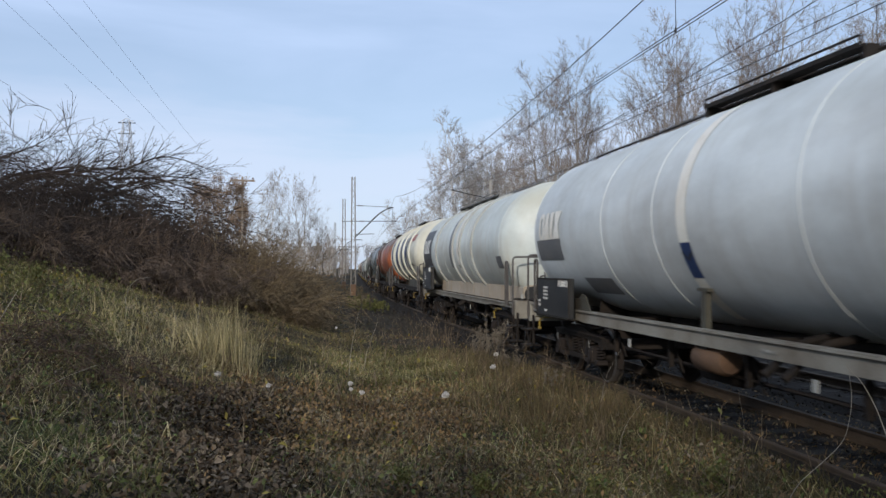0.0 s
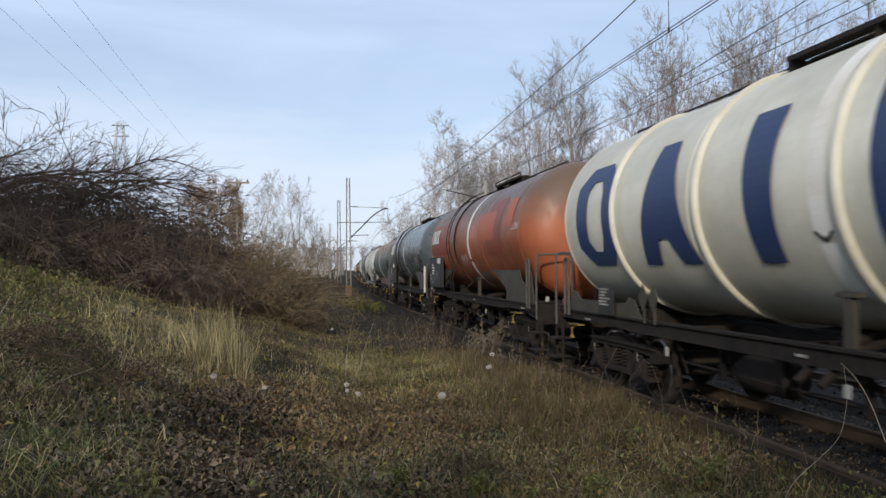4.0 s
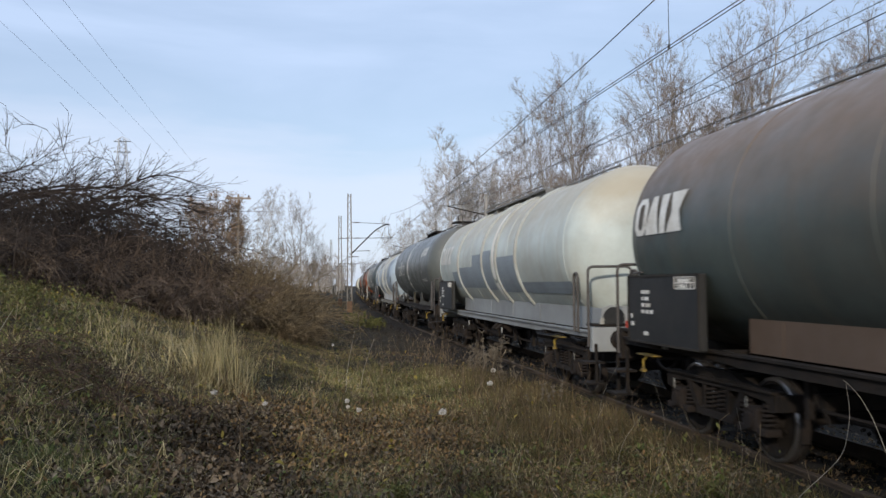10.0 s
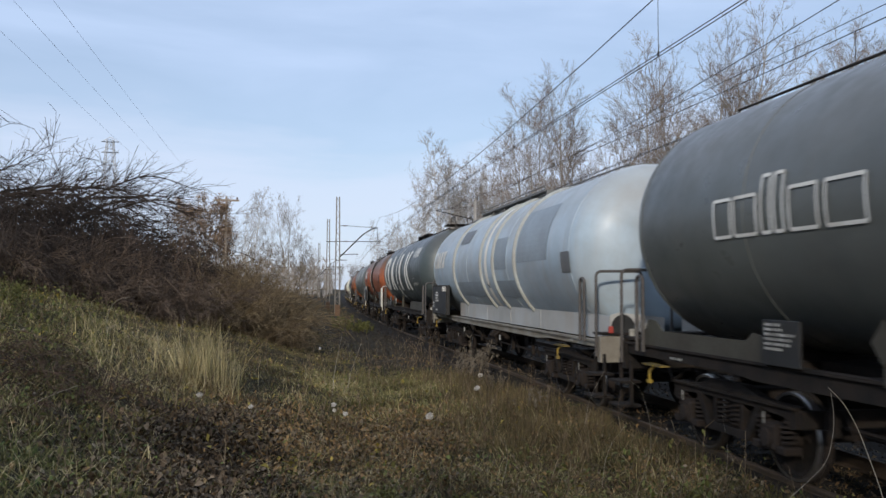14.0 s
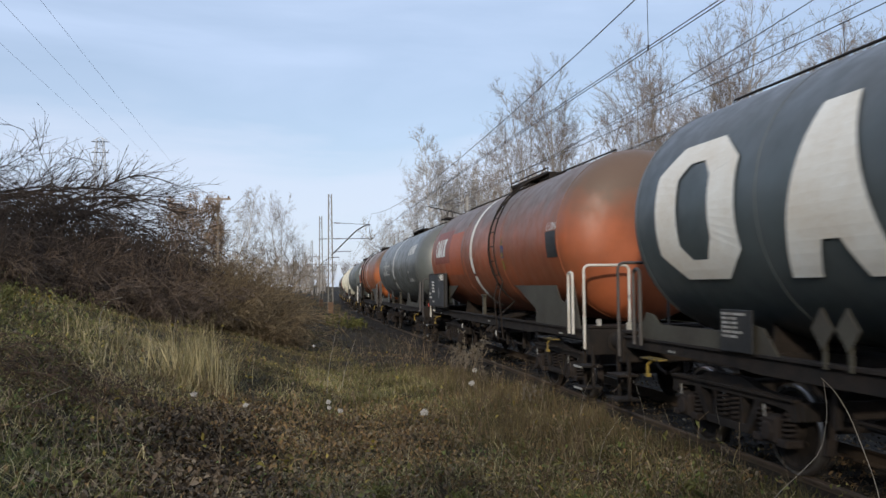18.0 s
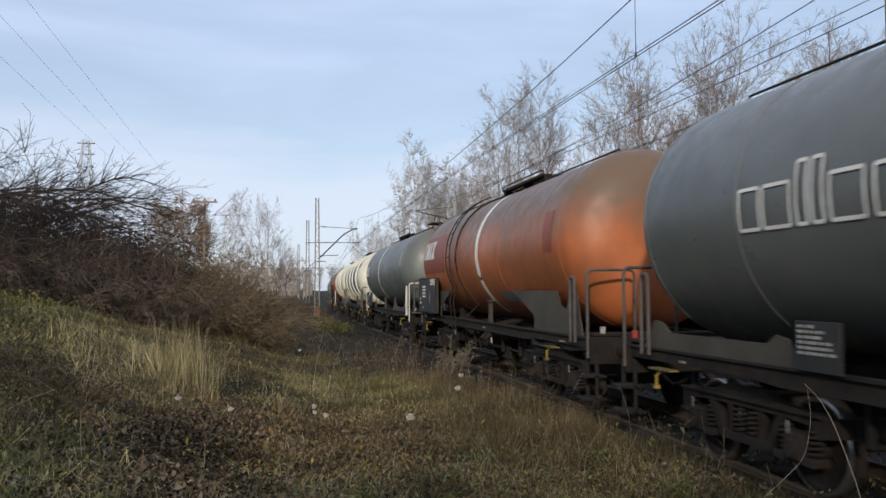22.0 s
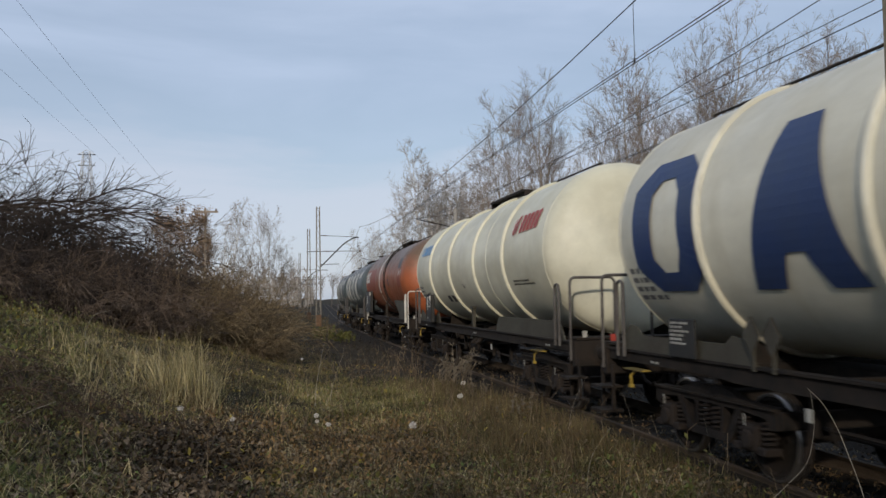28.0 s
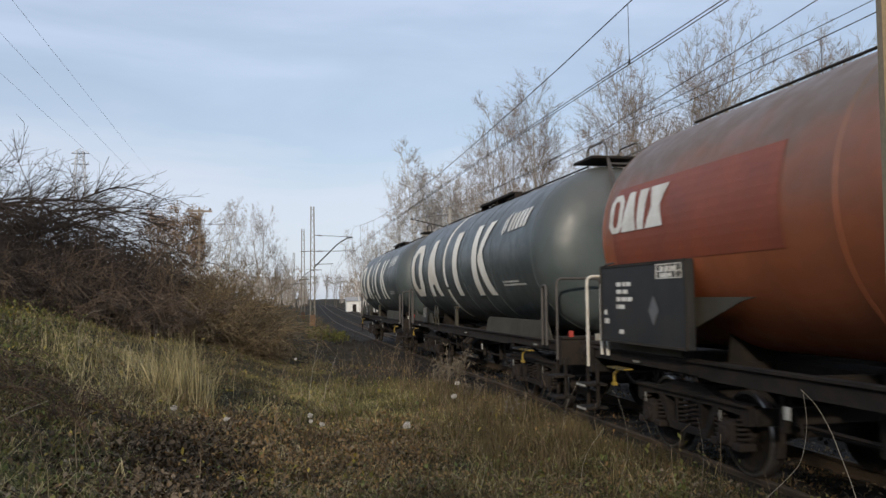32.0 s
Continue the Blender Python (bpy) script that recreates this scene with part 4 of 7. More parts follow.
def place_grass():
    near = lambda x, y: 1.0 if y < 10 else 10.0 / y

    def bare(x, y):
        return verge(x, y) * near(x, y) * (1 - 0.93 * zone("soil", x, y)) * (1 - 0.55 * zone("bramble", x, y)) * (1 - 0.95 * cinders(x, y))

    def lay(name, seed, count, area, weight, h0, h1, width, lean, mat, per, clump, label, category="grass"):
        stuff(name, blades_mesh(name, bedded(scatter(seed, count, *area, weight)), seed, h0, h1, width, lean, mat, per, clump), label, category)

    def strew(name, seed, count, area, weight, size, mat, high, tilt, label, category="leaves"):
        stuff(name, leaves_mesh(name, bedded(scatter(seed, count, *area, weight)), seed, size, mat, high, tilt), label, category)

    slope = (-10, 5.4, 5.2, 36)
    lay("turf", 1, 27000, slope, lambda x, y: bare(x, y) * (1 - 0.4 * zone("rust", x, y)) * (1 - 0.35 * zone("trod", x, y)) * (1 - 0.55 * smooth(2.0, 3.8, x)) * (0.4 + 0.6 * zone("meadow", x, y)) * patchy(x, y, 1.5) ** 1.8,
        0.04, 0.17, 0.0042, 1.05, GRASS, 4, 0.07, "short olive-green autumn turf on the bank")
    lay("trodden_grass", 3, 34000, slope, lambda x, y: bare(x, y) * (0.42 + 0.58 * max(0.55 * zone("rust", x, y), zone("trod", x, y), 0.35 * zone("ruddy", x, y))) * (1 - 0.4 * smooth(2.4, 4.0, x)) * patchy(x, y, 1.4, 3) ** 1.6,
        0.03, 0.13, 0.0044, 1.3, TRODDEN, 4, 0.09, "flattened brown dead grass on the trodden way")
    lay("dry_grass", 2, 12000, (-11, 5, 6, 34), lambda x, y: bare(x, y) * max(0.06, 0.55 * zone("straw", x, y), 0.45 * zone("meadow", x, y), 0.14 * zone("ruddy", x, y), 0.32 * zone("leafy", x, y), 0.16 * zone("front", x, y)) * patchy(x, y, 1.3, 7) ** 2.0,
        0.08, 0.34, 0.0030, 1.25, STRAW, 3, 0.09, "bleached dry grass matted on the bank")
    lay("ruddy_weeds", 20, 6000, (1.5, 5.4, 5.2, 24), lambda x, y: bare(x, y) * max(0.9 * zone("ruddy", x, y), 0.12 * zone("front", x, y)) * patchy(x, y, 1.6, 3) ** 2.6,
        0.08, 0.42, 0.0030, 0.55, RUDDY, 3, 0.07, "reddish-brown dead weeds along the rails", "weeds")
    lay("verge_weeds", 21, 8000, (1.2, 5.4, 5.2, 20), lambda x, y: bare(x, y) * smooth(4.6, 2.6, axis_x(y) - x) * patchy(x, y, 1.6, 5) ** 2.0,
        0.04, 0.18, 0.0046, 0.85, VERGE_GREEN, 4, 0.06, "dull green weeds between the litter and the rail", "weeds")
    stuff("track_weeds", blades_mesh("track_weeds", np.array([on_track(y, u, -0.175)[:] for y, u in ((5 + 30 * r1 * r1, r2) for r1, r2 in zip(np.random.RandomState(8).rand(3000), np.random.RandomState(9).uniform(-0.66, 1.5, 3000))) if abs(u - 0.7535) > 0.06 and noise.noise((y * 0.8, u * 1.5, 3)) > 0.0]), 22, 0.03, 0.12, 0.0045, 0.9, BROWN_GRASS, 3, 0.05),
          "withered low weeds between the rails", "weeds")
    lay("fresh_grass", 23, 7000, (-9, 4, 5.2, 20), lambda x, y: verge(x, y) * near(x, y) * max(0.9 * zone("green", x, y), 0.35 * zone("leafy", x, y), 0.55 * zone("bramble", x, y), 0.30 * zone("meadow", x, y), 0.22 * zone("front", x, y)) * patchy(x, y, 1.7, 8) ** 2,
        0.06, 0.26, 0.0040, 1.2, FRESH, 4, 0.06, "long fresh green grass on the bank")
    lay("fallen_straw", 25, 3800, (-9, 4.8, 5.4, 17), lambda x, y: verge(x, y) * near(x, y) * (0.25 + 0.75 * max(zone("green", x, y), zone("front", x, y), zone("straw", x, y), 0.7 * zone("bramble", x, y))) * patchy(x, y, 0.9, 12) ** 1.5,
        0.12, 0.50, 0.0026, 1.5, STRAW, 2, 0.10, "pale straws lying over the ground")
    strew("rust_litter", 26, 10000, (-2.5, 4.8, 7.0, 15), lambda x, y: verge(x, y) * near(x, y) * max(zone("rust", x, y), 0.25 * zone("front", x, y), 0.30 * zone("ruddy", x, y)) * (0.25 + 0.75 * patchy(x, y, 2.2, 4)),
          0.028, RUST_LITTER, 0.06, 0.8, "rust-brown fallen leaves heaped over the grass")
    strew("leafy_weeds", 27, 9000, (-9, 5, 5.2, 22), lambda x, y: verge(x, y) * near(x, y) * max(0.5 * zone("leafy", x, y), 0.26 * zone("front", x, y) * smooth(1.0, 3.4, x), 0.10 * zone("front", x, y), 0.10 * zone("green", x, y)) * patchy(x, y, 2.2, 6) ** 2.8,
          0.036, WEED_LEAF, 0.17, 0.8, "leafy olive-green weeds in clumps", "weeds")
    strew("dark_litter", 24, 10000, (-4.2, 2, 5.2, 12.5), lambda x, y: max(0.95 * zone("soil", x, y), 0.10 * zone("bramble", x, y), 0.06 * zone("front", x, y)) * (0.3 + 0.7 * patchy(x, y, 2.5, 9)),
          0.036, DARK_LITTER, 0.04, 0.7, "dark rotten leaves on bare soil")
    rs = np.random.RandomState(31)
    stuff("track_litter", leaves_mesh("track_litter", np.array([on_track(5 + 30 * a * a, u, -0.182)[:] for a, u in zip(rs.rand(3600), rs.uniform(-0.66, 1.7, 3600)) if abs(u - 0.7535) > 0.08]), 31, 0.030, LITTER, 0.015, 0.5),
          "brown leaves blown between the rails", "leaves")
    lay("far_grass", 4, 7000, (-22, 8, 30, 110), lambda x, y: verge(x, y) * (1 - 0.9 * cinders(x, y)), 0.12, 0.35, 0.014, 0.8, BROWN_GRASS, 3, 0.2, "brownish grass along the line farther off")
    lay("wood_edge_grass", 14, 6000, (12.2, 26, 4, 60), lambda x, y: smooth(SECOND + 2.2, SECOND + 3.2, x - axis_x(y)), 0.15, 0.4, 0.012, 0.6, GREEN, 3, 0.15, "green grass below the edge of the wood")
    strew("leaf_litter", 5, 24000, (-9, 4.9, 5.2, 24), lambda x, y: verge(x, y) * near(x, y) * (0.16 + 0.84 * max(0.7 * zone("front", x, y), 0.6 * zone("soil", x, y), 0.4 * zone("rust", x, y), 0.12 * zone("bramble", x, y))) * (0.3 + 0.7 * patchy(x, y, 2.0, 1)),
          0.029, LITTER, 0.04, 0.6, "brown fallen leaves among the grass")
    strew("green_weeds", 6, 7000, (-9, 4.9, 5.2, 22), lambda x, y: verge(x, y) * near(x, y) * max(0.03, 0.26 * zone("leafy", x, y), 0.34 * zone("front", x, y), 0.25 * zone("green", x, y), 0.2 * zone("bramble", x, y)) * patchy(x, y, 2.6, 2) ** 2.6,
          0.027, GREEN, 0.08, 0.6, "small green weeds and brambles", "weeds")
    strew("yellow_leaves", 7, 700, (-5, 4, 6.4, 22), lambda x, y: verge(x, y) * max(0.02, bump_at(x, y, -0.1, 9.1, 0.16, 0.2), bump_at(x, y, 0.3, 9.3, 0.18, 0.2), 0.8 * bump_at(x, y, 0.95, 9.9, 0.14, 0.25), 0.5 * bump_at(x, y, 2.6, 7.6, 0.5, 0.4), 0.6 * bump_at(x, y, -5.2, 17.0, 0.8, 1.6)),
          0.040, YELLOWING, 0.12, 0.6, "yellowing bramble leaves")
    strew("path_stones", 15, 5000, (1, 14, 17, 60), lambda x, y: cinders(x, y) * smooth(-1.5, -2.0, x - axis_x(y)), 0.035, CINDER, 0.005, 0.5, "dark cinders on the bare strip by the rails", "gravel")
    # the tall tussock and loose reeds on the slope
    rnd = random.Random(3)
    spots = np.array([(x, y, ground_z(x, y)) for x, y in ((-1.25 + rnd.gauss(0, 0.20), 12.9 + rnd.gauss(0, 0.22)) for _ in range(150))])
    tuft = tagged(new("grass_tussock"), "tall straw-yellow grass tussock on the slope", "grass")
    tagged(link("sheaf", blades_mesh("sheaf", spots, 8, 0.4, 1.25, 0.0045, 0.42, STRAW, 4, 0.06), tuft), kind="stuff")
    tagged(link("thatch", blades_mesh("thatch", spots, 18, 0.2, 0.55, 0.0045, 1.2, BROWN_GRASS, 4, 0.12), tuft), kind="stuff")
    spots = np.array([(x, y, ground_z(x, y)) for x, y in ((-2.1 + rnd.gauss(0, 0.7), 13.6 + rnd.gauss(0, 0.8)) for _ in range(80))])
    stuff("reeds", blades_mesh("reeds", spots, 9, 0.25, 0.85, 0.0036, 0.75, STRAW, 4, 0.12), "loose pale reeds beside the tussock", "grass")


place_grass()


def place_stalks():
    """Single dry stems of weeds, each a bent rod with a few side shoots."""
    rnd, segs = random.Random(17), []
    for _ in range(1050):
        x, y = rnd.uniform(-6.5, 5.1), rnd.uniform(5.6, 24)
        if rnd.random() > verge(x, y) * (0.35 + 0.65 * smooth(0.5, 3.5, x)):
            continue
        z = ground_z(x, y)
        h = rnd.uniform(0.25, 0.85)
        st = grow(rnd, segs, (x, y, z - 0.03), (rnd.gauss(0, 0.22), rnd.gauss(0, 0.22), 1), h, 0.0045, 4, 0.10, -0.02, 0.002)
        for _ in range(rnd.randrange(2, 7)):
            q, d, r = st[rnd.randrange(1, 4)]
            grow(rnd, segs, q, sideways(rnd, d, rnd.uniform(0.4, 0.9)), h * rnd.uniform(0.12, 0.3), 0.003, 2, 0.15, 0.05, 0.0015)
    stuff("weed_stalks", sticks_mesh("stalks", segs, STALK, 4), "thin dry weed stalks standing in the grass", "weeds")


place_stalks()


def fluffy_weed(x, y, height, size, seed):
    rnd = random.Random(seed)
    z = ground_z(x, y)
    w = tagged(new("seedhead_weed"), "dry weed with a pale fluffy seed head", "weed", "pale seed heads")
    segs = []
    st = grow(rnd, segs, (0, 0, -0.03), (rnd.gauss(0, 0.1), rnd.gauss(0, 0.1), 1), height, 0.005, 5, 0.06, 0, 0.003)
    link("stem", sticks_mesh("stem", segs, STALK, 4), w)
    rs = np.random.RandomState(seed)
    n = 260
    v = rs.normal(0, 1, (n, 3))
    v /= np.linalg.norm(v, axis=1, keepdims=True)
    spots = np.array(st[-1][0]) + v * size * (0.35 + 0.65 * rs.uniform(0, 1, (n, 1))) * np.array([[1.0, 1.0, 0.8]])
    link("seed_head", leaves_mesh("seed_head", spots, seed, size * 0.2, FLUFF, 0.0, 1.0), w)
    w.matrix_world = Matrix.Translation((x, y, z))


for i, (x, y, h, s) in enumerate(((1.86, 10.95, 0.42, 0.06), (0.76, 11.6, 0.36, 0.04), (0.62, 11.9, 0.40, 0.04), (0.52, 11.7, 0.34, 0.035), (-1.15, 11.0, 0.20, 0.045), (-0.53, 11.2, 0.20, 0.04),
                                  (2.9, 13.2, 0.4, 0.05), (3.4, 14.8, 0.45, 0.05), (0.62, 19.5, 0.6, 0.035))):
    fluffy_weed(x, y, h, s, 40 + i)


def mugwort(x, y, scale, seed):
    rnd, wood, shoots = random.Random(seed), [], []
    for _ in range(9):
        st = grow(rnd, wood, (rnd.gauss(0, 0.12), rnd.gauss(0, 0.12), -0.05), (rnd.gauss(0, 0.3), rnd.gauss(0, 0.3), 1), scale * rnd.uniform(0.6, 1.05), 0.007, 5, 0.07, 0.0, 0.003)
        for k in range(26):
            q, d, r = st[rnd.randrange(1, 5)]
            grow(rnd, shoots, q, sideways(rnd, d, rnd.uniform(0.5, 1.1)), scale * rnd.uniform(0.05, 0.15), 0.005, 2, 0.2, 0.0, 0.006)
    b = tagged(new("withered_weed"), "withered grey bushy weed beside the rail", "weed", "withered weeds by the rail")
    tagged(link("stem", sticks_mesh("stem", wood, FLUFF_GREY, 4), b), kind="stuff")
    tagged(link("plume", sticks_mesh("plume", shoots, FLUFF_GREY, 4), b), kind="stuff")
    b.location = (x, y, ground_z(x, y))


FLUFF_GREY = leafy("withered_grey", [(0.15, 0.125, 0.09), (0.20, 0.17, 0.13), (0.10, 0.08, 0.06)])
for i, (x, y, s) in enumerate(((4.15, 18.8, 0.95), (3.85, 18.2, 0.75), (4.3, 20.0, 0.7), (3.95, 16.2, 0.5), (4.0, 13.6, 0.45))):
    mugwort(x, y, s, 60 + i)


def bent_stalk(name, pts, r, seed, label):
    bm = tube(bmesh.new(), rounded(pts, 0.25, 5), r, 5, r * 0.5)
    return tagged(link(name, mesh_of(name, bm, PALE_STALK, True)), label, "stalk", "long bent stalks")


# ---------------------------------------------------------------- stones on the track bed
def stones():
    rs, verts, faces = np.random.RandomState(4), [], []
    for i in range(9500):
        y = 3 + 52 * rs.rand() ** 1.7
        u = rs.uniform(-2.6, SECOND + 2.2)
        if min(abs(abs(u) - 0.7535), abs(abs(u - SECOND) - 0.7535)) < 0.10:
            continue
        edge = max(0.0, max(-u - 1.75, u - SECOND - 1.75))
        p = on_track(y, u, (-0.20 if u > -0.8 else -0.085 - max(0.0, -1.9 - u) * 0.44) - (edge * 0.46 if u > 0 else 0.0))
        s = rs.uniform(0.018, 0.042)
        o = len(verts)
        q = rs.normal(0, 0.22, (6, 3))
        for k, d in enumerate(((1, 0, 0), (-1, 0, 0), (0, 1, 0), (0, -1, 0), (0, 0, 0.8), (0, 0, -0.8))):
            verts.append((p.x + (d[0] + q[k][0]) * s, p.y + (d[1] + q[k][1]) * s, p.z + s * 0.4 + (d[2] + q[k][2]) * s))
        for a, b, c in ((0, 2, 4), (2, 1, 4), (1, 3, 4), (3, 0, 4), (2, 0, 5), (1, 2, 5), (3, 1, 5), (0, 3, 5)):
            faces.append((o + a, o + b, o + c))
    stuff("ballast_stones", raw_mesh("stones", verts, faces, BALLAST), "loose dark ballast stones between the sleepers", "gravel")


stones()

# ---------------------------------------------------------------- overhead line
WIRE = material("wire_copper", (0.035, 0.034, 0.034), 0.5, 0.5, (0.06, 0.05, 0.045), 3, 0.5, bump=0)
MAST = material("mast_paint", (0.20, 0.19, 0.17), 0.7, 0.0, (0.12, 0.09, 0.06), 1.5, 0.8)
RUST_BASE = material("mast_rust", (0.15, 0.085, 0.048), 0.8, 0.0, (0.09, 0.06, 0.04), 2.0, 0.8)
CONCRETE = material("concrete_mast", (0.36, 0.345, 0.32), 0.85, 0.0, (0.22, 0.2, 0.18), 1.2, 0.8)
PORCELAIN = material("insulator_brown", (0.10, 0.05, 0.035), 0.25)
SPAN = 64.0


def wire_line(name, u, height, r, label, y_from=-64, y_to=256, step=4.0):
    w = tagged(new(name), label, "wire", "overhead wires")
    bm = bmesh.new()
    n = int((y_to - y_from) / step)
    tube(bm, [on_track(y_from + i * step, u(y_from + i * step) if callable(u) else u, height(y_from + i * step)) for i in range(n + 1)], r, 5)
    part("conductor", bm, WIRE, w)
    return w


def sag(high, low):
    return lambda y: high - (high - low) * 4 * ((y % SPAN) / SPAN) * (1 - (y % SPAN) / SPAN)


def dropper(w, y, u, top, bottom):
    bm = tube(bmesh.new(), [on_track(y, u, bottom), on_track(y, u, top)], 0.006, 4)
    box(bm, *[c + s for c, s in zip([v for c in on_track(y, u, bottom) for v in (c, c)], (-0.014, 0.014, -0.014, 0.014, -0.025, 0.05))])
    part("dropper", bm, WIRE, w)


carrier = wire_line("carrier_wire", 0.0, sag(7.75, 6.35), 0.0105, "dark carrier wire above the near track")
wire_line("contact_wire", -0.03, lambda y: 5.86, 0.0085, "one of a pair of contact wires above the near track")
wire_line("contact_wire", 0.05, lambda y: 5.86, 0.0085, "one of a pair of contact wires above the near track")
for k in range(-2, 20):
    y = 12.68 + k * 9.1
    dropper(carrier, y, 0.0, sag(7.75, 6.35)(y), 5.86)
carrier = wire_line("carrier_wire", 4.0, lambda y: 6.62 + 0.0008 * (y - 16) ** 2 if y < 48 else 7.45, 0.0105, "dark carrier wire above the far track")
wire_line("contact_wire", 3.97, lambda y: 5.90, 0.0085, "one of a pair of contact wires above the far track")
wire_line("contact_wire", 4.05, lambda y: 5.90, 0.0085, "one of a pair of contact wires above the far track")
wire_line("feeder_wire", 4.0, sag(8.35, 6.85), 0.0105, "dark feeder wire along the line")
wire_line("auxiliary_wire", 4.0, lambda y: 6.86, 0.008, "thin auxiliary wire above the far track", y_to=64)
for k in range(-1, 6):
    y = 13.13 + k * 9.4
    dropper(carrier, y, 4.0, 6.62 + 0.0008 * (y - 16) ** 2, 5.9)


def insulator(parent, p, q):
    d = Vector(q) - Vector(p)
    prof, n = [], 7
    for i in range(n):
        s = d.length * i / n
        prof += [(0.03, s), (0.06, s + d.length * 0.3 / n), (0.03, s + d.length * 0.6 / n)]
    bm = lathe(bmesh.new(), prof, 10, "z")
    part("insulator", bm, PORCELAIN, parent, "", True, Matrix.Translation(p) @ d.to_track_quat("Z", "Y").to_matrix().to_4x4())


def lattice_mast(x, y, height, reach, label, arms=True):
    """A narrow latticed steel mast with a bent bracket over the track."""
    m = tagged(new("catenary_mast"), label, "mast", "catenary masts")
    z0 = axis_z(y) - 0.4
    m.location = (x, y, z0)
    h = height - z0
    for s in (-1, 1):
        bm = bmesh.new()
        tube(bm, [(s * 0.19, 0, 0), (s * 0.11, 0, h)], 0.06, 4)
        part("upright", bm, MAST, m)
    n = 22
    bm = tube(bmesh.new(), [((1 if i % 2 else -1) * (0.19 - 0.08 * i / n), 0, h * i / n) for i in range(n + 1)], 0.022, 4)
    part("lacing", bm, MAST, m)
    part("foot", new_box(-0.2, 0.2, -0.14, 0.14, -0.4, 1.35, 0.02), RUST_BASE, m, "rust-brown lower part")
    if not arms:
        return m
    bm = tube(bmesh.new(), rounded([(0.1, 0, 4.95), (2.0, 0, 6.85), (2.75, 0, 7.28), (reach, 0, 7.3)], 0.35), 0.05, 6)
    part("bracket", bm, GRIME, m)
    part("stay", tube(bmesh.new(), [(0.1, 0, 7.45), (reach, 0, 7.32)], 0.02, 5), GRIME, m)
    part("steady_arm", tube(bmesh.new(), [(-0.9, 0, 6.2), (reach + 0.3, 0, 6.25)], 0.025, 5), GRIME, m)
    part("lower_arm", tube(bmesh.new(), [(0.1, 0, 5.2), (1.6, 0, 5.25)], 0.025, 5), GRIME, m)
    insulator(m, (0.35, 0, 7.44), (0.75, 0, 7.42))
    insulator(m, (0.45, 0, 6.22), (0.85, 0, 6.22))
    part("drop", tube(bmesh.new(), [(reach - 0.05, 0, 6.25), (reach - 0.05, 0, 7.3)], 0.015, 4), GRIME, m)
    return m


lattice_mast(3.36, 64.0, 9.05, 3.1, "latticed grey steel catenary mast with bracket")
lattice_mast(3.46, 84.0, 9.0, 3.0, "thin grey steel mast along the line", False)
lattice_mast(3.9, 128.0, 9.0, 4.2, "distant latticed catenary mast with bracket")
lattice_mast(4.4, 190.0, 9.0, 5.0, "far latticed catenary mast with bracket")


def concrete_mast(x, y, height):
    m = tagged(new("concrete_mast"), "pale concrete catenary mast at the wood's edge", "mast", "concrete masts")
    bm = bmesh.new()
    z = ground_z(x, y) - 0.4
    tube(bm, [(0, 0, 0), (0, 0, height - z)], 0.21, 10, 0.14)
    part("post", bm, CONCRETE, m, "", True)
    part("bracket", tube(bmesh.new(), [(0, 0, height - z - 1.6), (-3.2, 0, height - z - 0.9)], 0.035, 5), GRIME, m)
    part("stay", tube(bmesh.new(), [(0, 0, height - z - 0.5), (-3.2, 0, height - z - 0.9)], 0.015, 5), GRIME, m)
    m.location = (x, y, z)


concrete_mast(14.2, 64.0, 9.05)
concrete_mast(16.6, 128.0, 9.0)
concrete_mast(13.5, 0.0, 9.0)

# ---------------------------------------------------------------- power line on the near side
GALV = material("galvanised_steel", (0.48, 0.49, 0.50), 0.6, 0.3, (0.26, 0.27, 0.28), 1.0, 0.6)
LINE_WIRE = material("aluminium_wire", (0.42, 0.44, 0.48), 0.5, 0.3, bump=0)
WOODPOLE = material("weathered_pole", (0.34, 0.28, 0.22), 0.85, 0.0, (0.16, 0.12, 0.085), 1.5, 0.8, stretch=(3, 3, 0.3))


def pylon(x, y, height):
    p = tagged(new("pylon"), "grey lattice power pylon beyond the thicket", "pylon")
    z = ground_z(x, y)
    p.location = (x, y, z)

    def half(h):
        return 2.4 * (1 - h / height) + 0.55 * h / height
    levels = [height * (1 - (1 - i / 11) ** 1.15) for i in range(12)]
    for sx in (-1, 1):
        for sy in (-1, 1):
            part("leg", tube(bmesh.new(), [(sx * half(0), sy * half(0), 0), (sx * half(height), sy * half(height), height)], 0.07, 4), GALV, p)
    bm = bmesh.new()
    for a, b in zip(levels, levels[1:]):
        for s in (-1, 1):
            for k in (-1, 1):
                tube(bm, [(k * half(a), s * half(a), a), (-k * half(b), s * half(b), b)], 0.032, 3)
                tube(bm, [(s * half(a), k * half(a), a), (s * half(b), -k * half(b), b)], 0.032, 3)
            tube(bm, [(-half(b), s * half(b), b), (half(b), s * half(b), b)], 0.032, 3)
    part("bracing", bm, GALV, p)
    for h in (0.82, 0.91, 0.985):
        bm = bmesh.new()
        z1 = height * h
        for k in (-1, 1):
            tube(bm, [(-1.5, 0, z1), (1.5, 0, z1)], 0.09, 4)
            tube(bm, [(k * 1.5, 0, z1), (0, 0, z1 + 0.9)], 0.06, 4)
        part("crossarm", bm, GALV, p)


pylon(-33.5, 160.0, 1.97 + 163.5 * math.tan(radians(9.5)) - ground_z(-33.5, 160.0))


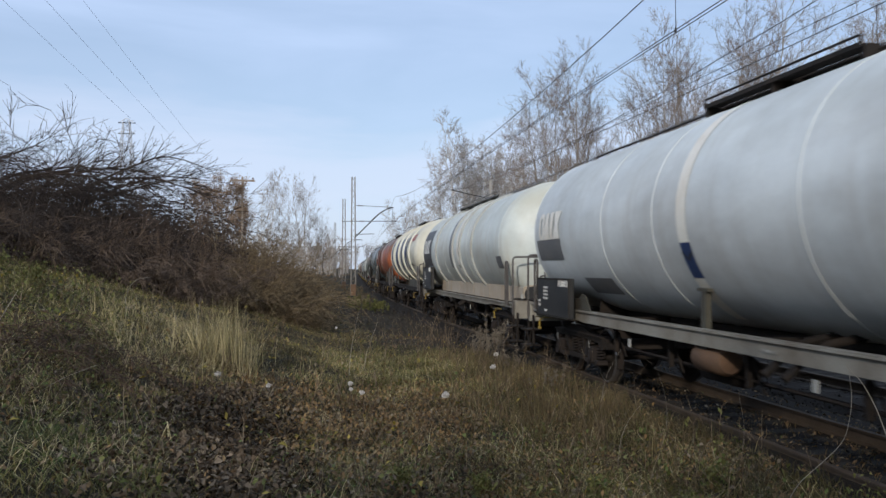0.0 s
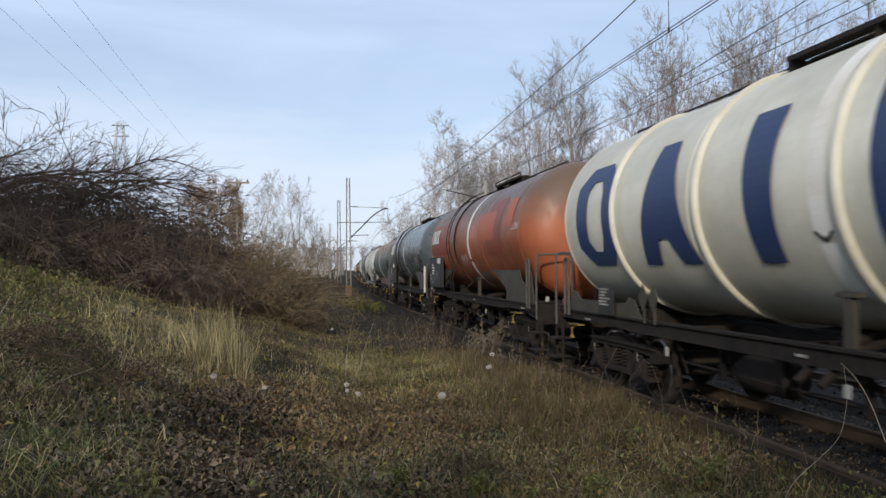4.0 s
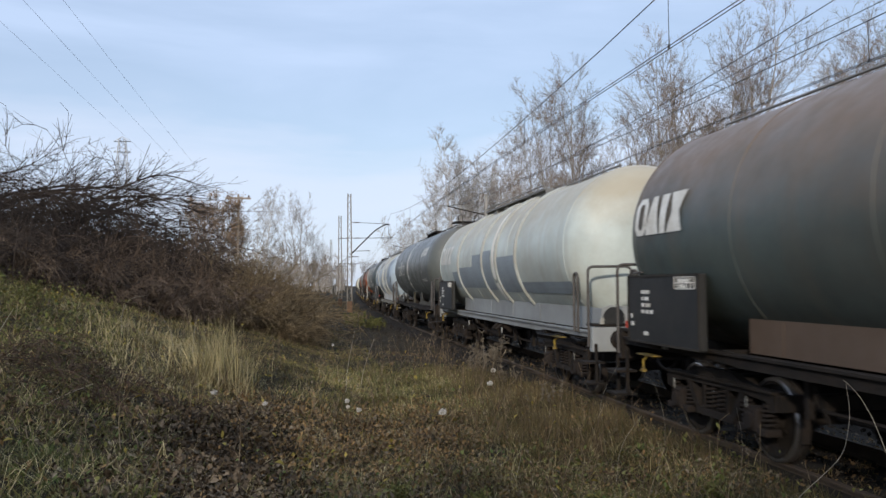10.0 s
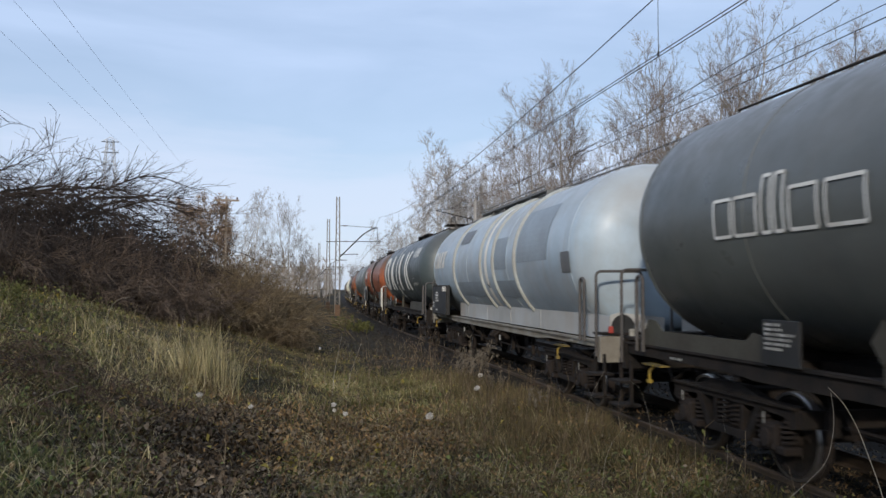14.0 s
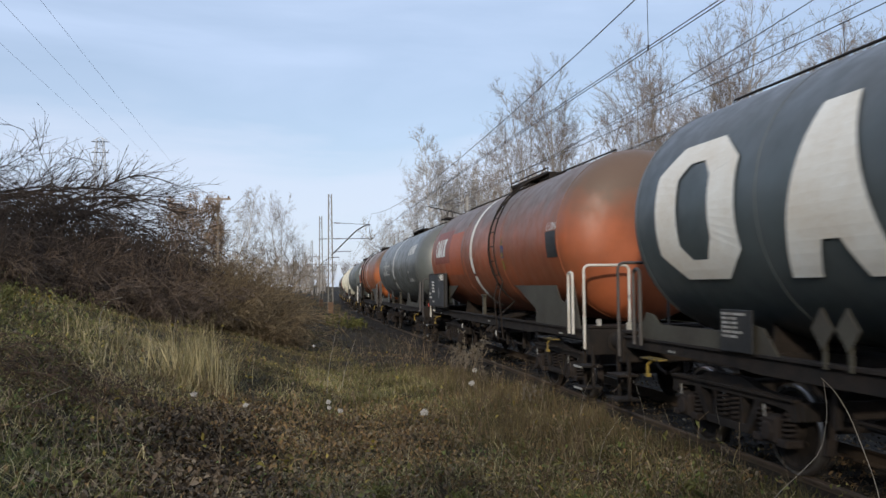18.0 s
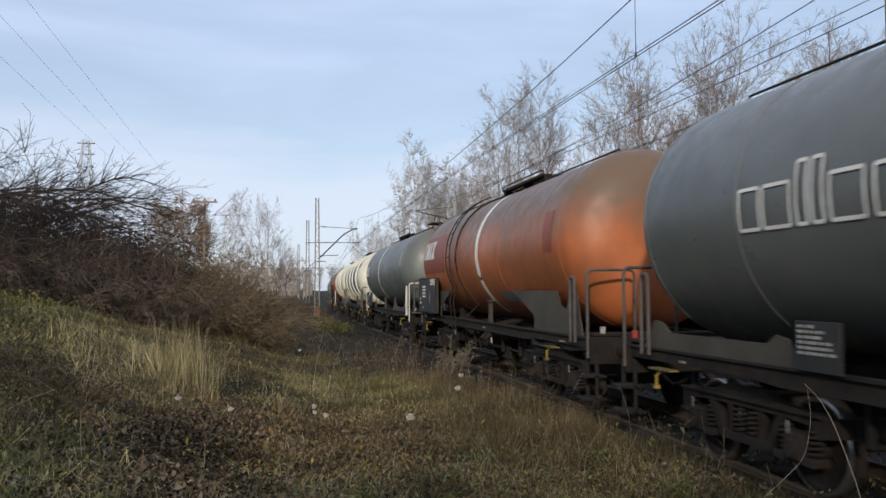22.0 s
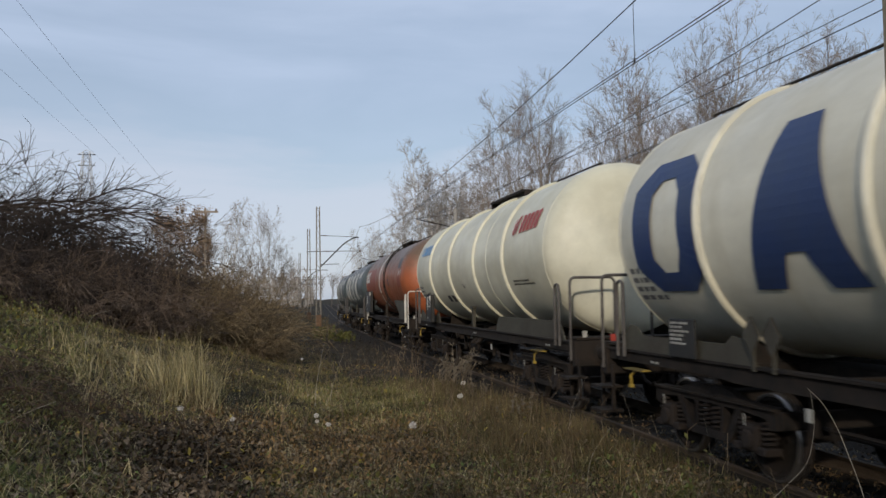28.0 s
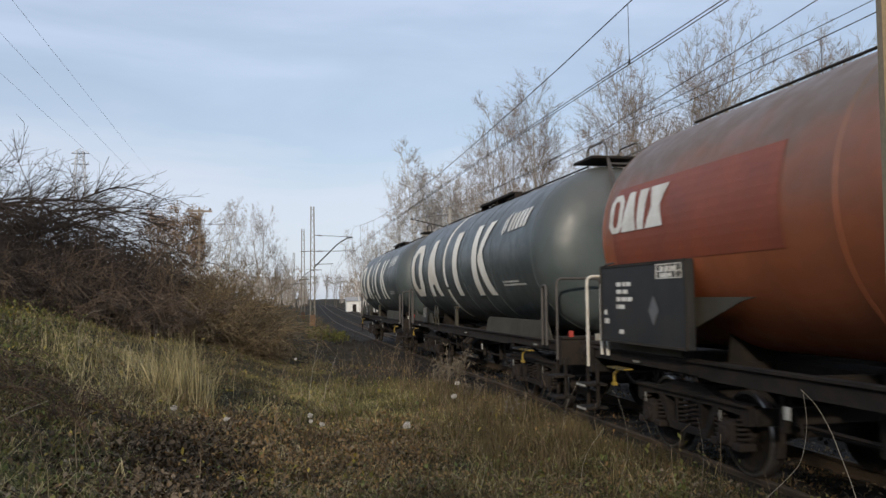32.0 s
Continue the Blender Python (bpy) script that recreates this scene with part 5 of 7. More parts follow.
def power_line(sx, sy, sz, ex, ey, ez, dip, i):
    w = tagged(new("power_line"), "thin dark high-voltage wire high over the bank", "wire", "power lines")
    pts = []
    for k in range(33):
        s = k / 32
        pts.append((sx + (ex - sx) * s, sy + (ey - sy) * s, sz + (ez - sz) * s - dip * 4 * s * (1 - s)))
    part("conductor", tube(bmesh.new(), pts, 0.009, 4), LINE_WIRE, w)


for i, x in enumerate((-16.1, -13.7, -11.6)):
    power_line(x, -60.0, 19.5, x - 4.0, 300.0, 19.5, 2.6, i)


def telegraph_pole(x, y, height):
    p = tagged(new("wooden_pole"), "weathered wooden line pole with a crossarm", "pole")
    p.location = (x, y, ground_z(x, y) - 0.4)
    part("post", tube(bmesh.new(), [(0, 0, 0), (0, 0, height)], 0.10, 8, 0.07), WOODPOLE, p, "", True)
    part("crossarm", new_box(-0.9, 0.9, -0.06, 0.06, height - 0.35, height - 0.22, 0.01), WOODPOLE, p)
    for x in (-0.75, 0.0, 0.75):
        part("insulator", lathe(bmesh.new(), [(0.03, -0.22), (0.06, -0.18), (0.06, -0.10), (0.03, -0.04)], 8, "z"), PORCELAIN, p, "", True, pose(x, 0, height))


telegraph_pole(-4.85, 62.0, 1.97 + 62.2 * math.tan(radians(6.16)) - ground_z(-4.85, 62.0) + 0.4)


def near_post():
    p = tagged(new("wooden_post"), "pale sawn wooden post close to the path", "post")
    bm = bmesh.new()
    tube(bm, [(0, 0, -0.3), (0.02, 0, 3.6)], 0.075, 8, 0.07)
    part("post", bm, material("sawn_wood", (0.42, 0.30, 0.17), 0.75, 0.0, (0.30, 0.21, 0.12), 2.0, 0.8, stretch=(4, 4, 0.2)), p, "", True)
    d, a = 3.1, radians(41.28)
    p.location = (d * math.sin(a), d * math.cos(a), ground_z(d * math.sin(a), d * math.cos(a)))


near_post()


def white_shed(x, y):
    s = tagged(new("shed"), "small whitewashed lineside shed far down the line", "shed")
    s.location = (x, y, ground_z(x, y))
    part("wall", new_box(-1.6, 1.6, -1.2, 1.2, -0.5, 2.3, 0.02), material("whitewash", (0.75, 0.74, 0.72), 0.8), s)
    bm = bmesh.new()
    plate(bm, [(-1.5, 2.3), (1.5, 2.3), (0, 3.1)], -1.8, 1.8)
    part("roof", bm, material("grey_felt", (0.3, 0.3, 0.3), 0.9), s)
    part("door", new_box(-0.4, 0.4, -1.24, -1.19, -0.4, 1.6, 0.01), GRIME, s)


white_shed(17.5, 172)

PALE_STALK = leafy("bleached_stalks", [(0.34, 0.31, 0.26), (0.26, 0.23, 0.19)])
for i, (r, pts) in enumerate(((0.0026, [(3.2, 5.4, -0.3), (3.35, 5.4, 0.40), (3.62, 5.4, 0.60), (3.79, 5.4, 0.74), (3.85, 5.4, 1.02), (3.82, 5.4, 1.24)]),
                              (0.0036, [(4.32, 5.4, -0.3), (4.26, 5.4, 0.40), (4.03, 5.4, 0.98), (3.92, 5.4, 1.16), (3.80, 5.4, 1.27)]),
                              (0.002, [(2.2, 8.8, -0.3), (2.35, 8.9, 0.1), (2.3, 8.9, 0.35)]), (0.002, [(3.3, 8.6, -0.3), (3.4, 8.7, 0.2), (3.65, 8.7, 0.5)]),
                              (0.002, [(4.3, 9.6, -0.3), (4.35, 9.6, 0.3), (4.25, 9.7, 0.75), (4.1, 9.7, 0.85)]), (0.002, [(4.1, 11.4, -0.3), (4.2, 11.4, 0.4), (4.45, 11.4, 0.8)]),
                              (0.0018, [(4.6, 8.4, -0.3), (4.7, 8.4, 0.2), (4.62, 8.4, 0.62)]),
                              (0.0045, [(0.68, 14.6, -0.2), (0.72, 14.6, 0.5), (0.86, 14.6, 1.2)]), (0.0045, [(0.95, 14.9, -0.2), (1.0, 14.9, 0.4), (1.22, 14.9, 1.0)]),
                              (0.0045, [(-3.05, 14.8, 0.8), (-3.1, 14.8, 1.5), (-2.95, 14.8, 1.78), (-2.7, 14.8, 1.82)]), (0.004, [(-2.2, 15.0, 0.5), (-2.3, 15.0, 1.2), (-2.5, 15.0, 1.5)]),
                              (0.004, [(-1.9, 14.4, 0.4), (-1.85, 14.4, 1.1), (-1.8, 14.4, 1.5)]), (0.004, [(-3.6, 9.2, 0.7), (-3.3, 9.3, 1.25), (-3.05, 9.4, 1.75)]), (0.004, [(-2.9, 8.6, 0.5), (-2.5, 8.7, 0.85), (-2.1, 8.8, 1.0)]))):
    bent_stalk("bent_stalk", pts, r, i, "long pale bent stalk leaning over the grass")


def green_herb(x, y, height, seed, leaf=0.020, wide=0.04):
    """A leafy weed with several stems."""
    rnd, segs = random.Random(seed), []
    herb = tagged(new("green_herb"), "leafy green weed close to the rail", "weed", "green weeds by the rail")
    spots = []
    for _ in range(7):
        st = grow(rnd, segs, (rnd.gauss(0, wide), rnd.gauss(0, wide), -0.05), (rnd.gauss(0, 0.16), rnd.gauss(0, 0.16), 1), height * rnd.uniform(0.7, 1.0), 0.004, 6, 0.05, 0, 0.002)
        for q, d, r in st[2:]:
            for _ in range(14):
                spots.append((q.x + rnd.gauss(0, 0.035), q.y + rnd.gauss(0, 0.035), q.z + rnd.gauss(0, 0.04)))
    tagged(link("stem", sticks_mesh("stem", segs, STALK, 4), herb), kind="stuff")
    tagged(link("foliage", leaves_mesh("foliage", np.array(spots), seed, leaf, WEED_LEAF, 0.0, 0.8), herb), kind="stuff")
    herb.location = (x, y, ground_z(x, y))


for i, (x, y, h) in enumerate(((4.05, 5.35, 0.85), (3.9, 5.2, 0.7), (4.15, 5.7, 0.6), (3.2, 6.6, 0.35), (2.6, 7.2, 0.3), (3.9, 7.4, 0.4), (1.6, 7.6, 0.22), (0.9, 8.0, 0.2), (-4.6, 14.6, 0.45), (-5.4, 15.6, 0.5), (-6.0, 16.6, 0.5), (-4.9, 16.0, 0.4))):
    green_herb(x, y, h, 500 + i)
for i, (x, y, h) in enumerate(((2.3, 37.5, 0.8), (2.9, 36.8, 0.6), (1.8, 38.4, 0.7), (3.2, 38.6, 0.5))):
    green_herb(x, y, h, 520 + i, 0.055, 0.3)

# ---------------------------------------------------------------- tank wagons
RAD, MID = 1.475, 2.77            # radius of the barrel, height of its axis over the rail


def barrel_mesh(length, mat, dish):
    """Barrel with dished ends; y = 0 in its middle, on its own axis."""
    h, prof = length / 2, []
    for i in range(9):
        a = i / 8 * math.pi / 2
        prof.append((max(0.02, RAD * math.sin(a) ** 0.62), -h - dish * math.cos(a)))
    prof += [(RAD, -h + length * i / 10) for i in range(1, 10)]
    prof += [(r, -y) for r, y in prof[8::-1]]
    return mesh_of("barrel", lathe(bmesh.new(), prof, 72), mat, True)


def wrap(quads, lift=0.005, low=False):
    """Flat quads of (y along the barrel, v up round it) laid on the near side of the barrel."""
    bm = bmesh.new()
    for q in quads:
        (a, b, c, d) = [Vector(p) for p in q]
        nv = max(1, int(max(abs(d.y - a.y), abs(c.y - b.y)) / 0.10))
        nu = max(1, int(max(abs(b.y - a.y), abs(c.y - d.y)) / 0.10))
        grid = []
        for j in range(nv + 1):
            row = []
            for i in range(nu + 1):
                p = a.lerp(b, i / nu).lerp(d.lerp(c, i / nu), j / nv)
                f = p.y / RAD
                row.append(bm.verts.new((-(RAD + lift) * math.cos(f), p.x, (RAD + lift) * math.sin(f))))
            grid.append(row)
        for j in range(nv):
            for i in range(nu):
                bm.faces.new((grid[j][i], grid[j][i + 1], grid[j + 1][i + 1], grid[j + 1][i]))
    bmesh.ops.remove_doubles(bm, verts=bm.verts, dist=0.001)
    return bm


def rect(y0, y1, v0, v1, lean=0.0):
    return [(y1, v0), (y0, v0), (y0 - lean, v1), (y1 - lean, v1)]


def stroke(pts, w):
    """A line of quads of that width."""
    out = []
    for (x0, y0), (x1, y1) in zip(pts, pts[1:]):
        dx, dy = x1 - x0, y1 - y0
        n = math.hypot(dx, dy) or 1
        ox, oy = -dy / n * w / 2, dx / n * w / 2
        out.append([(x0 - ox, y0 - oy), (x1 - ox, y1 - oy), (x1 + ox, y1 + oy), (x0 + ox, y0 + oy)])
    return out


def ring_mesh(mat, w=0.05, r=RAD + 0.055, inner=RAD - 0.01):
    prof = [(inner, -w), (r - 0.02, -w * 0.8), (r, -w * 0.3), (r, w * 0.3), (r - 0.02, w * 0.8), (inner, w)]
    bm, seg, rings = bmesh.new(), 64, []
    for rr, s in prof:
        rings.append([bm.verts.new((rr * math.cos(2 * math.pi * k / seg), s, rr * math.sin(2 * math.pi * k / seg))) for k in range(seg)])
    for a, b in zip(rings, rings[1:] + rings[:1]):
        for k in range(seg):
            bm.faces.new((a[k], a[(k + 1) % seg], b[(k + 1) % seg], b[k]))
    return mesh_of("ring", bm, mat, True)


def text_mesh(words, size, mat):
    """Letters laid flat round the near side of the barrel, reading towards the front end."""
    cu = bpy.data.curves.new("words", "FONT")
    cu.body, cu.size, cu.resolution_u, cu.align_x = words, size, 2, "CENTER"
    ob = bpy.data.objects.new("words", cu)
    scene.collection.objects.link(ob)
    me = bpy.data.meshes.new_from_object(ob.evaluated_get(bpy.context.evaluated_depsgraph_get()))
    bpy.data.objects.remove(ob)
    me.materials.clear()
    me.materials.append(mat)
    return me


def lay_text(words, size, mat, y, v, parent):
    me = text_mesh(words, size, mat)
    for vert in me.vertices:
        f = (v + vert.co.y) / RAD
        vert.co = (-(RAD + 0.006) * math.cos(f), y - vert.co.x, (RAD + 0.006) * math.sin(f))
    return link("lettering", me, parent)


# bogie pieces -----------------------------------------------------------------
def bolster():
    return mesh_of("bogie", new_box(-0.98, 0.98, -0.16, 0.16, 0.48, 0.86, 0.02), GRIME)


def side_frame():
    bm = plate(bmesh.new(), [(-1.32, 0.60), (-1.30, 0.79), (-0.66, 0.84), (-0.36, 0.93), (0.36, 0.93), (0.66, 0.84), (1.30, 0.79),
                             (1.32, 0.60), (1.17, 0.58), (1.12, 0.69), (0.68, 0.72), (0.44, 0.72), (-0.44, 0.72),
                             (-0.68, 0.72), (-1.12, 0.69), (-1.17, 0.58)], -0.05, 0.05)
    plate(bm, [(-0.72, 0.74), (-0.60, 0.74), (-0.38, 0.43), (0.38, 0.43), (0.60, 0.74), (0.72, 0.74), (0.44, 0.34), (-0.44, 0.34)], -0.06, 0.06)
    box(bm, -0.09, 0.09, -1.30, 1.30, 0.785, 0.81)
    for k in (-0.28, 0.28):
        box(bm, -0.045, 0.045, k - 0.03, k + 0.03, 0.42, 0.74)
    return mesh_of("side_frame", bm, GRIME)


def end_bar():
    return mesh_of("end_bar", new_box(-1.02, 1.02, -0.05, 0.05, 0.60, 0.78, 0.01), GRIME)


def axle_box():
    bm = new_box(-0.10, 0.12, -0.14, 0.14, -0.13, 0.15, 0.03)
    lathe(bm, [(0.085, -0.13), (0.10, -0.115), (0.10, -0.09)], 12, "x")
    for s in (-1, 1):
        box(bm, -0.09, 0.11, s * 0.14 - (0.16 if s < 0 else 0), s * 0.14 + (0.16 if s > 0 else 0), -0.14, -0.06, 0.01)
    return mesh_of("axle_box", bm, RUSTY)


def coil_spring():
    pts = [(0.068 * math.cos(a * 0.785), 0.068 * math.sin(a * 0.785), -0.13 + 0.26 * a / 40) for a in range(41)]
    return mesh_of("spring", tube(bmesh.new(), pts, 0.017, 5), RUSTY, True)


def wheelset_mesh():
    bm = bmesh.new()
    for s in (-1, 1):
        k = s
        prof = [(0.10, 0.66 * k), (0.11, 0.70 * k), (0.36, 0.735 * k), (0.39, 0.70 * k), (0.485, 0.69 * k), (0.487, 0.715 * k),
                (0.46, 0.735 * k), (0.455, 0.82 * k), (0.39, 0.825 * k), (0.36, 0.79 * k), (0.12, 0.77 * k), (0.10, 0.82 * k), (0.06, 0.97 * k)]
        lathe(bm, prof, 32, "x")
    tube(bm, [(-0.97, 0, 0), (0.97, 0, 0)], 0.08, 12)
    for s in (-1, 1):
        for k in range(6):
            a = k * math.pi / 3
            tube(bm, [(s * 0.80, 0.22 * math.cos(a), 0.22 * math.sin(a)), (s * 0.815, 0.22 * math.cos(a), 0.22 * math.sin(a))], 0.025, 6)
    return mesh_of("wheelset", bm, GRIME, True)


def tyre_mesh():
    bm = bmesh.new()
    for s in (-1, 1):
        rings = []
        for r, x in ((0.461, 0.745), (0.461, 0.815), (0.447, 0.829), (0.425, 0.829)):
            rings.append([bm.verts.new((s * x, r * math.cos(2 * math.pi * k / 36), r * math.sin(2 * math.pi * k / 36))) for k in range(36)])
        for a, b in zip(rings, rings[1:]):
            for k in range(36):
                bm.faces.new((a[k], a[(k + 1) % 36], b[(k + 1) % 36], b[k]))
    return mesh_of("tyre", bm, TREAD, True)


def brake_shoe():
    bm = bmesh.new()
    plate(bm, [(0.0, -0.16), (0.05, -0.16), (0.075, 0.0), (0.05, 0.16), (0.0, 0.16), (0.025, 0.0)], -0.05, 0.05)
    tube(bm, [(0, 0.05, 0.0), (0, 0.06, 0.38)], 0.018, 5)
    return mesh_of("brake_block", bm, RUSTY)


ROLLERS = []
TICKET = material("ticket_card", (0.42, 0.41, 0.37), 0.6, 0.0, (0.14, 0.13, 0.11), 9, 0.9)


def add_bogie(wagon, y, s0):
    bogie = link("bogie", shared("bogie", bolster), wagon, pose(0, y, 0))
    for s in (-1, 1):
        link("side_frame", shared("side_frame", side_frame), bogie, pose(s, 0, 0))
        link("end_bar", shared("end_bar", end_bar), bogie, pose(0, s * 1.31, 0))
        for k in (-0.13, 0.13):
            link("spring", shared("spring", coil_spring), bogie, pose(s, k, 0.57))
    for ay in (-0.9, 0.9):
        ws = link("wheelset", shared("wheelset", wheelset_mesh), bogie, pose(0, ay, 0.46))
        ws2 = shared("tyre", tyre_mesh)
        ws.data = shared("wheel_join", lambda: join_meshes("wheelset", [ws.data, ws2]))
        ROLLERS.append((ws, ay))
        for s in (-1, 1):
            link("axle_box", shared("axle_box", axle_box), bogie, pose(s * 1.02, ay, 0.46, 0, 0, 0 if s < 0 else 180))
            for k in (-1, 1):
                link("spring", shared("spring", coil_spring), bogie, pose(s * 1.0, ay + k * 0.225, 0.54))
            link("paint_tick", shared("paint_tick", lambda: mesh_of("paint_tick", new_box(-0.006, 0.0, -0.012, 0.012, -0.06, 0.06), TICKET)), bogie, pose(s * 1.13, ay + 0.03, 0.66, 0, 0, 0 if s < 0 else 180), "small white paint tick")
            for k in (-1, 1):
                link("brake_block", shared("brake", brake_shoe), bogie, pose(s * 0.78, ay + k * 0.465, 0.44, 0, 0, 0 if k > 0 else 180))
    return bogie


def join_meshes(name, meshes):
    bm = bmesh.new()
    me = bpy.data.meshes.new(name)
    for i, m in enumerate(meshes):
        n = len(bm.faces)
        bm.from_mesh(m)
        bm.faces.ensure_lookup_table()
        for f in bm.faces[n:]:
            f.material_index = i
        me.materials.append(m.materials[0])
    bm.to_mesh(me)
    bm.free()
    return me


def buffer_mesh():
    bm = bmesh.new()
    lathe(bm, [(0.15, 0.0), (0.16, -0.04), (0.115, -0.06), (0.115, -0.30), (0.125, -0.31), (0.125, -0.34), (0.085, -0.345), (0.085, -0.52)], 20)
    lathe(bm, [(0.05, -0.50), (0.20, -0.52), (0.235, -0.545), (0.235, -0.565), (0.15, -0.585), (0.02, -0.59)], 24)
    return mesh_of("buffer", bm, GRIME, True)


def coupling_mesh():
    bm = bmesh.new()
    plate(bm, [(0.0, 0.98), (-0.28, 1.0), (-0.40, 1.05), (-0.40, 1.14), (-0.33, 1.14), (-0.30, 1.08), (0.0, 1.12)], -0.035, 0.035)
    tube(bm, [(-0.06, -0.36, 1.03), (-0.06, -0.55, 0.80), (0.06, -0.55, 0.80), (0.06, -0.36, 1.03)], 0.02, 6)
    tube(bm, rounded([(0.3, -0.02, 0.98), (0.3, -0.25, 0.70), (0.3, -0.55, 0.62)], 0.2), 0.025, 6)
    tube(bm, rounded([(-0.3, -0.02, 0.98), (-0.3, -0.22, 0.66), (-0.3, -0.50, 0.60)], 0.2), 0.025, 6)
    return mesh_of("coupling", bm, GRIME)


def ladder_mesh(pts_of, n, width, mat, r=0.02, along="y"):
    """A ladder: two stiles along a path of points and rungs between them."""
    bm = bmesh.new()
    off = Vector((0, width / 2, 0)) if along == "y" else Vector((width / 2, 0, 0))
    for s in (-1, 1):
        tube(bm, [p + off * s for p in pts_of], r * 1.3, 5)
    lengths = [0.0]
    for a, b in zip(pts_of, pts_of[1:]):
        lengths.append(lengths[-1] + (b - a).length)
    for i in range(n):
        want = lengths[-1] * (i + 0.5) / n
        for k in range(len(pts_of) - 1):
            if lengths[k + 1] >= want:
                q = pts_of[k].lerp(pts_of[k + 1], (want - lengths[k]) / (lengths[k + 1] - lengths[k]))
                tube(bm, [q - off, q + off], r, 5)
                break
    return mesh_of("ladder", bm, mat)


def round_barrel(f0, f1, gap, n=14):
    return [Vector((-(RAD + gap) * math.cos(radians(f0 + (f1 - f0) * i / n)), 0, MID + (RAD + gap) * math.sin(radians(f0 + (f1 - f0) * i / n)))) for i in range(n + 1)]


def bars(parent, x, y0, y1, z0, z1, lines, mat=None, seed=0, name="writing"):
    """Unreadable writing: rows of short bars on an upright face at x that looks to -x."""
    rnd, bm = random.Random(seed), bmesh.new()
    h = (z1 - z0) / lines
    for i in range(lines):
        y = y1
        end = y0 + (y1 - y0) * rnd.uniform(0, 0.45)
        while y - h > end:
            w = h * rnd.uniform(0.5, 1.6)
            w = min(w, y - end)
            plate(bm, [(y - w, z0 + h * (i + 0.18)), (y, z0 + h * (i + 0.18)), (y, z0 + h * (i + 0.74)), (y - w, z0 + h * (i + 0.74))], x - 0.003, x)
            y -= w + h * rnd.uniform(0.22, 0.6)
    if bm.verts:
        return tagged(part(name, bm, mat or WHITE, parent), kind="stuff")
    bm.free()


def curved_bars(parent, y0, y1, v0, v1, lines, mat, seed):
    rnd, quads = random.Random(seed), []
    h = (v1 - v0) / lines
    for i in range(lines):
        y, end = y1, y0 + (y1 - y0) * rnd.uniform(0, 0.35)
        while y - h > end:
            w = min(h * rnd.uniform(0.5, 1.4), y - end)
            quads.append(rect(y - w, y, v0 + h * (i + 0.2), v0 + h * (i + 0.75)))
            y -= w + h * rnd.uniform(0.25, 0.5)
    if quads:
        tagged(part("writing", wrap(quads), mat, parent), kind="stuff")


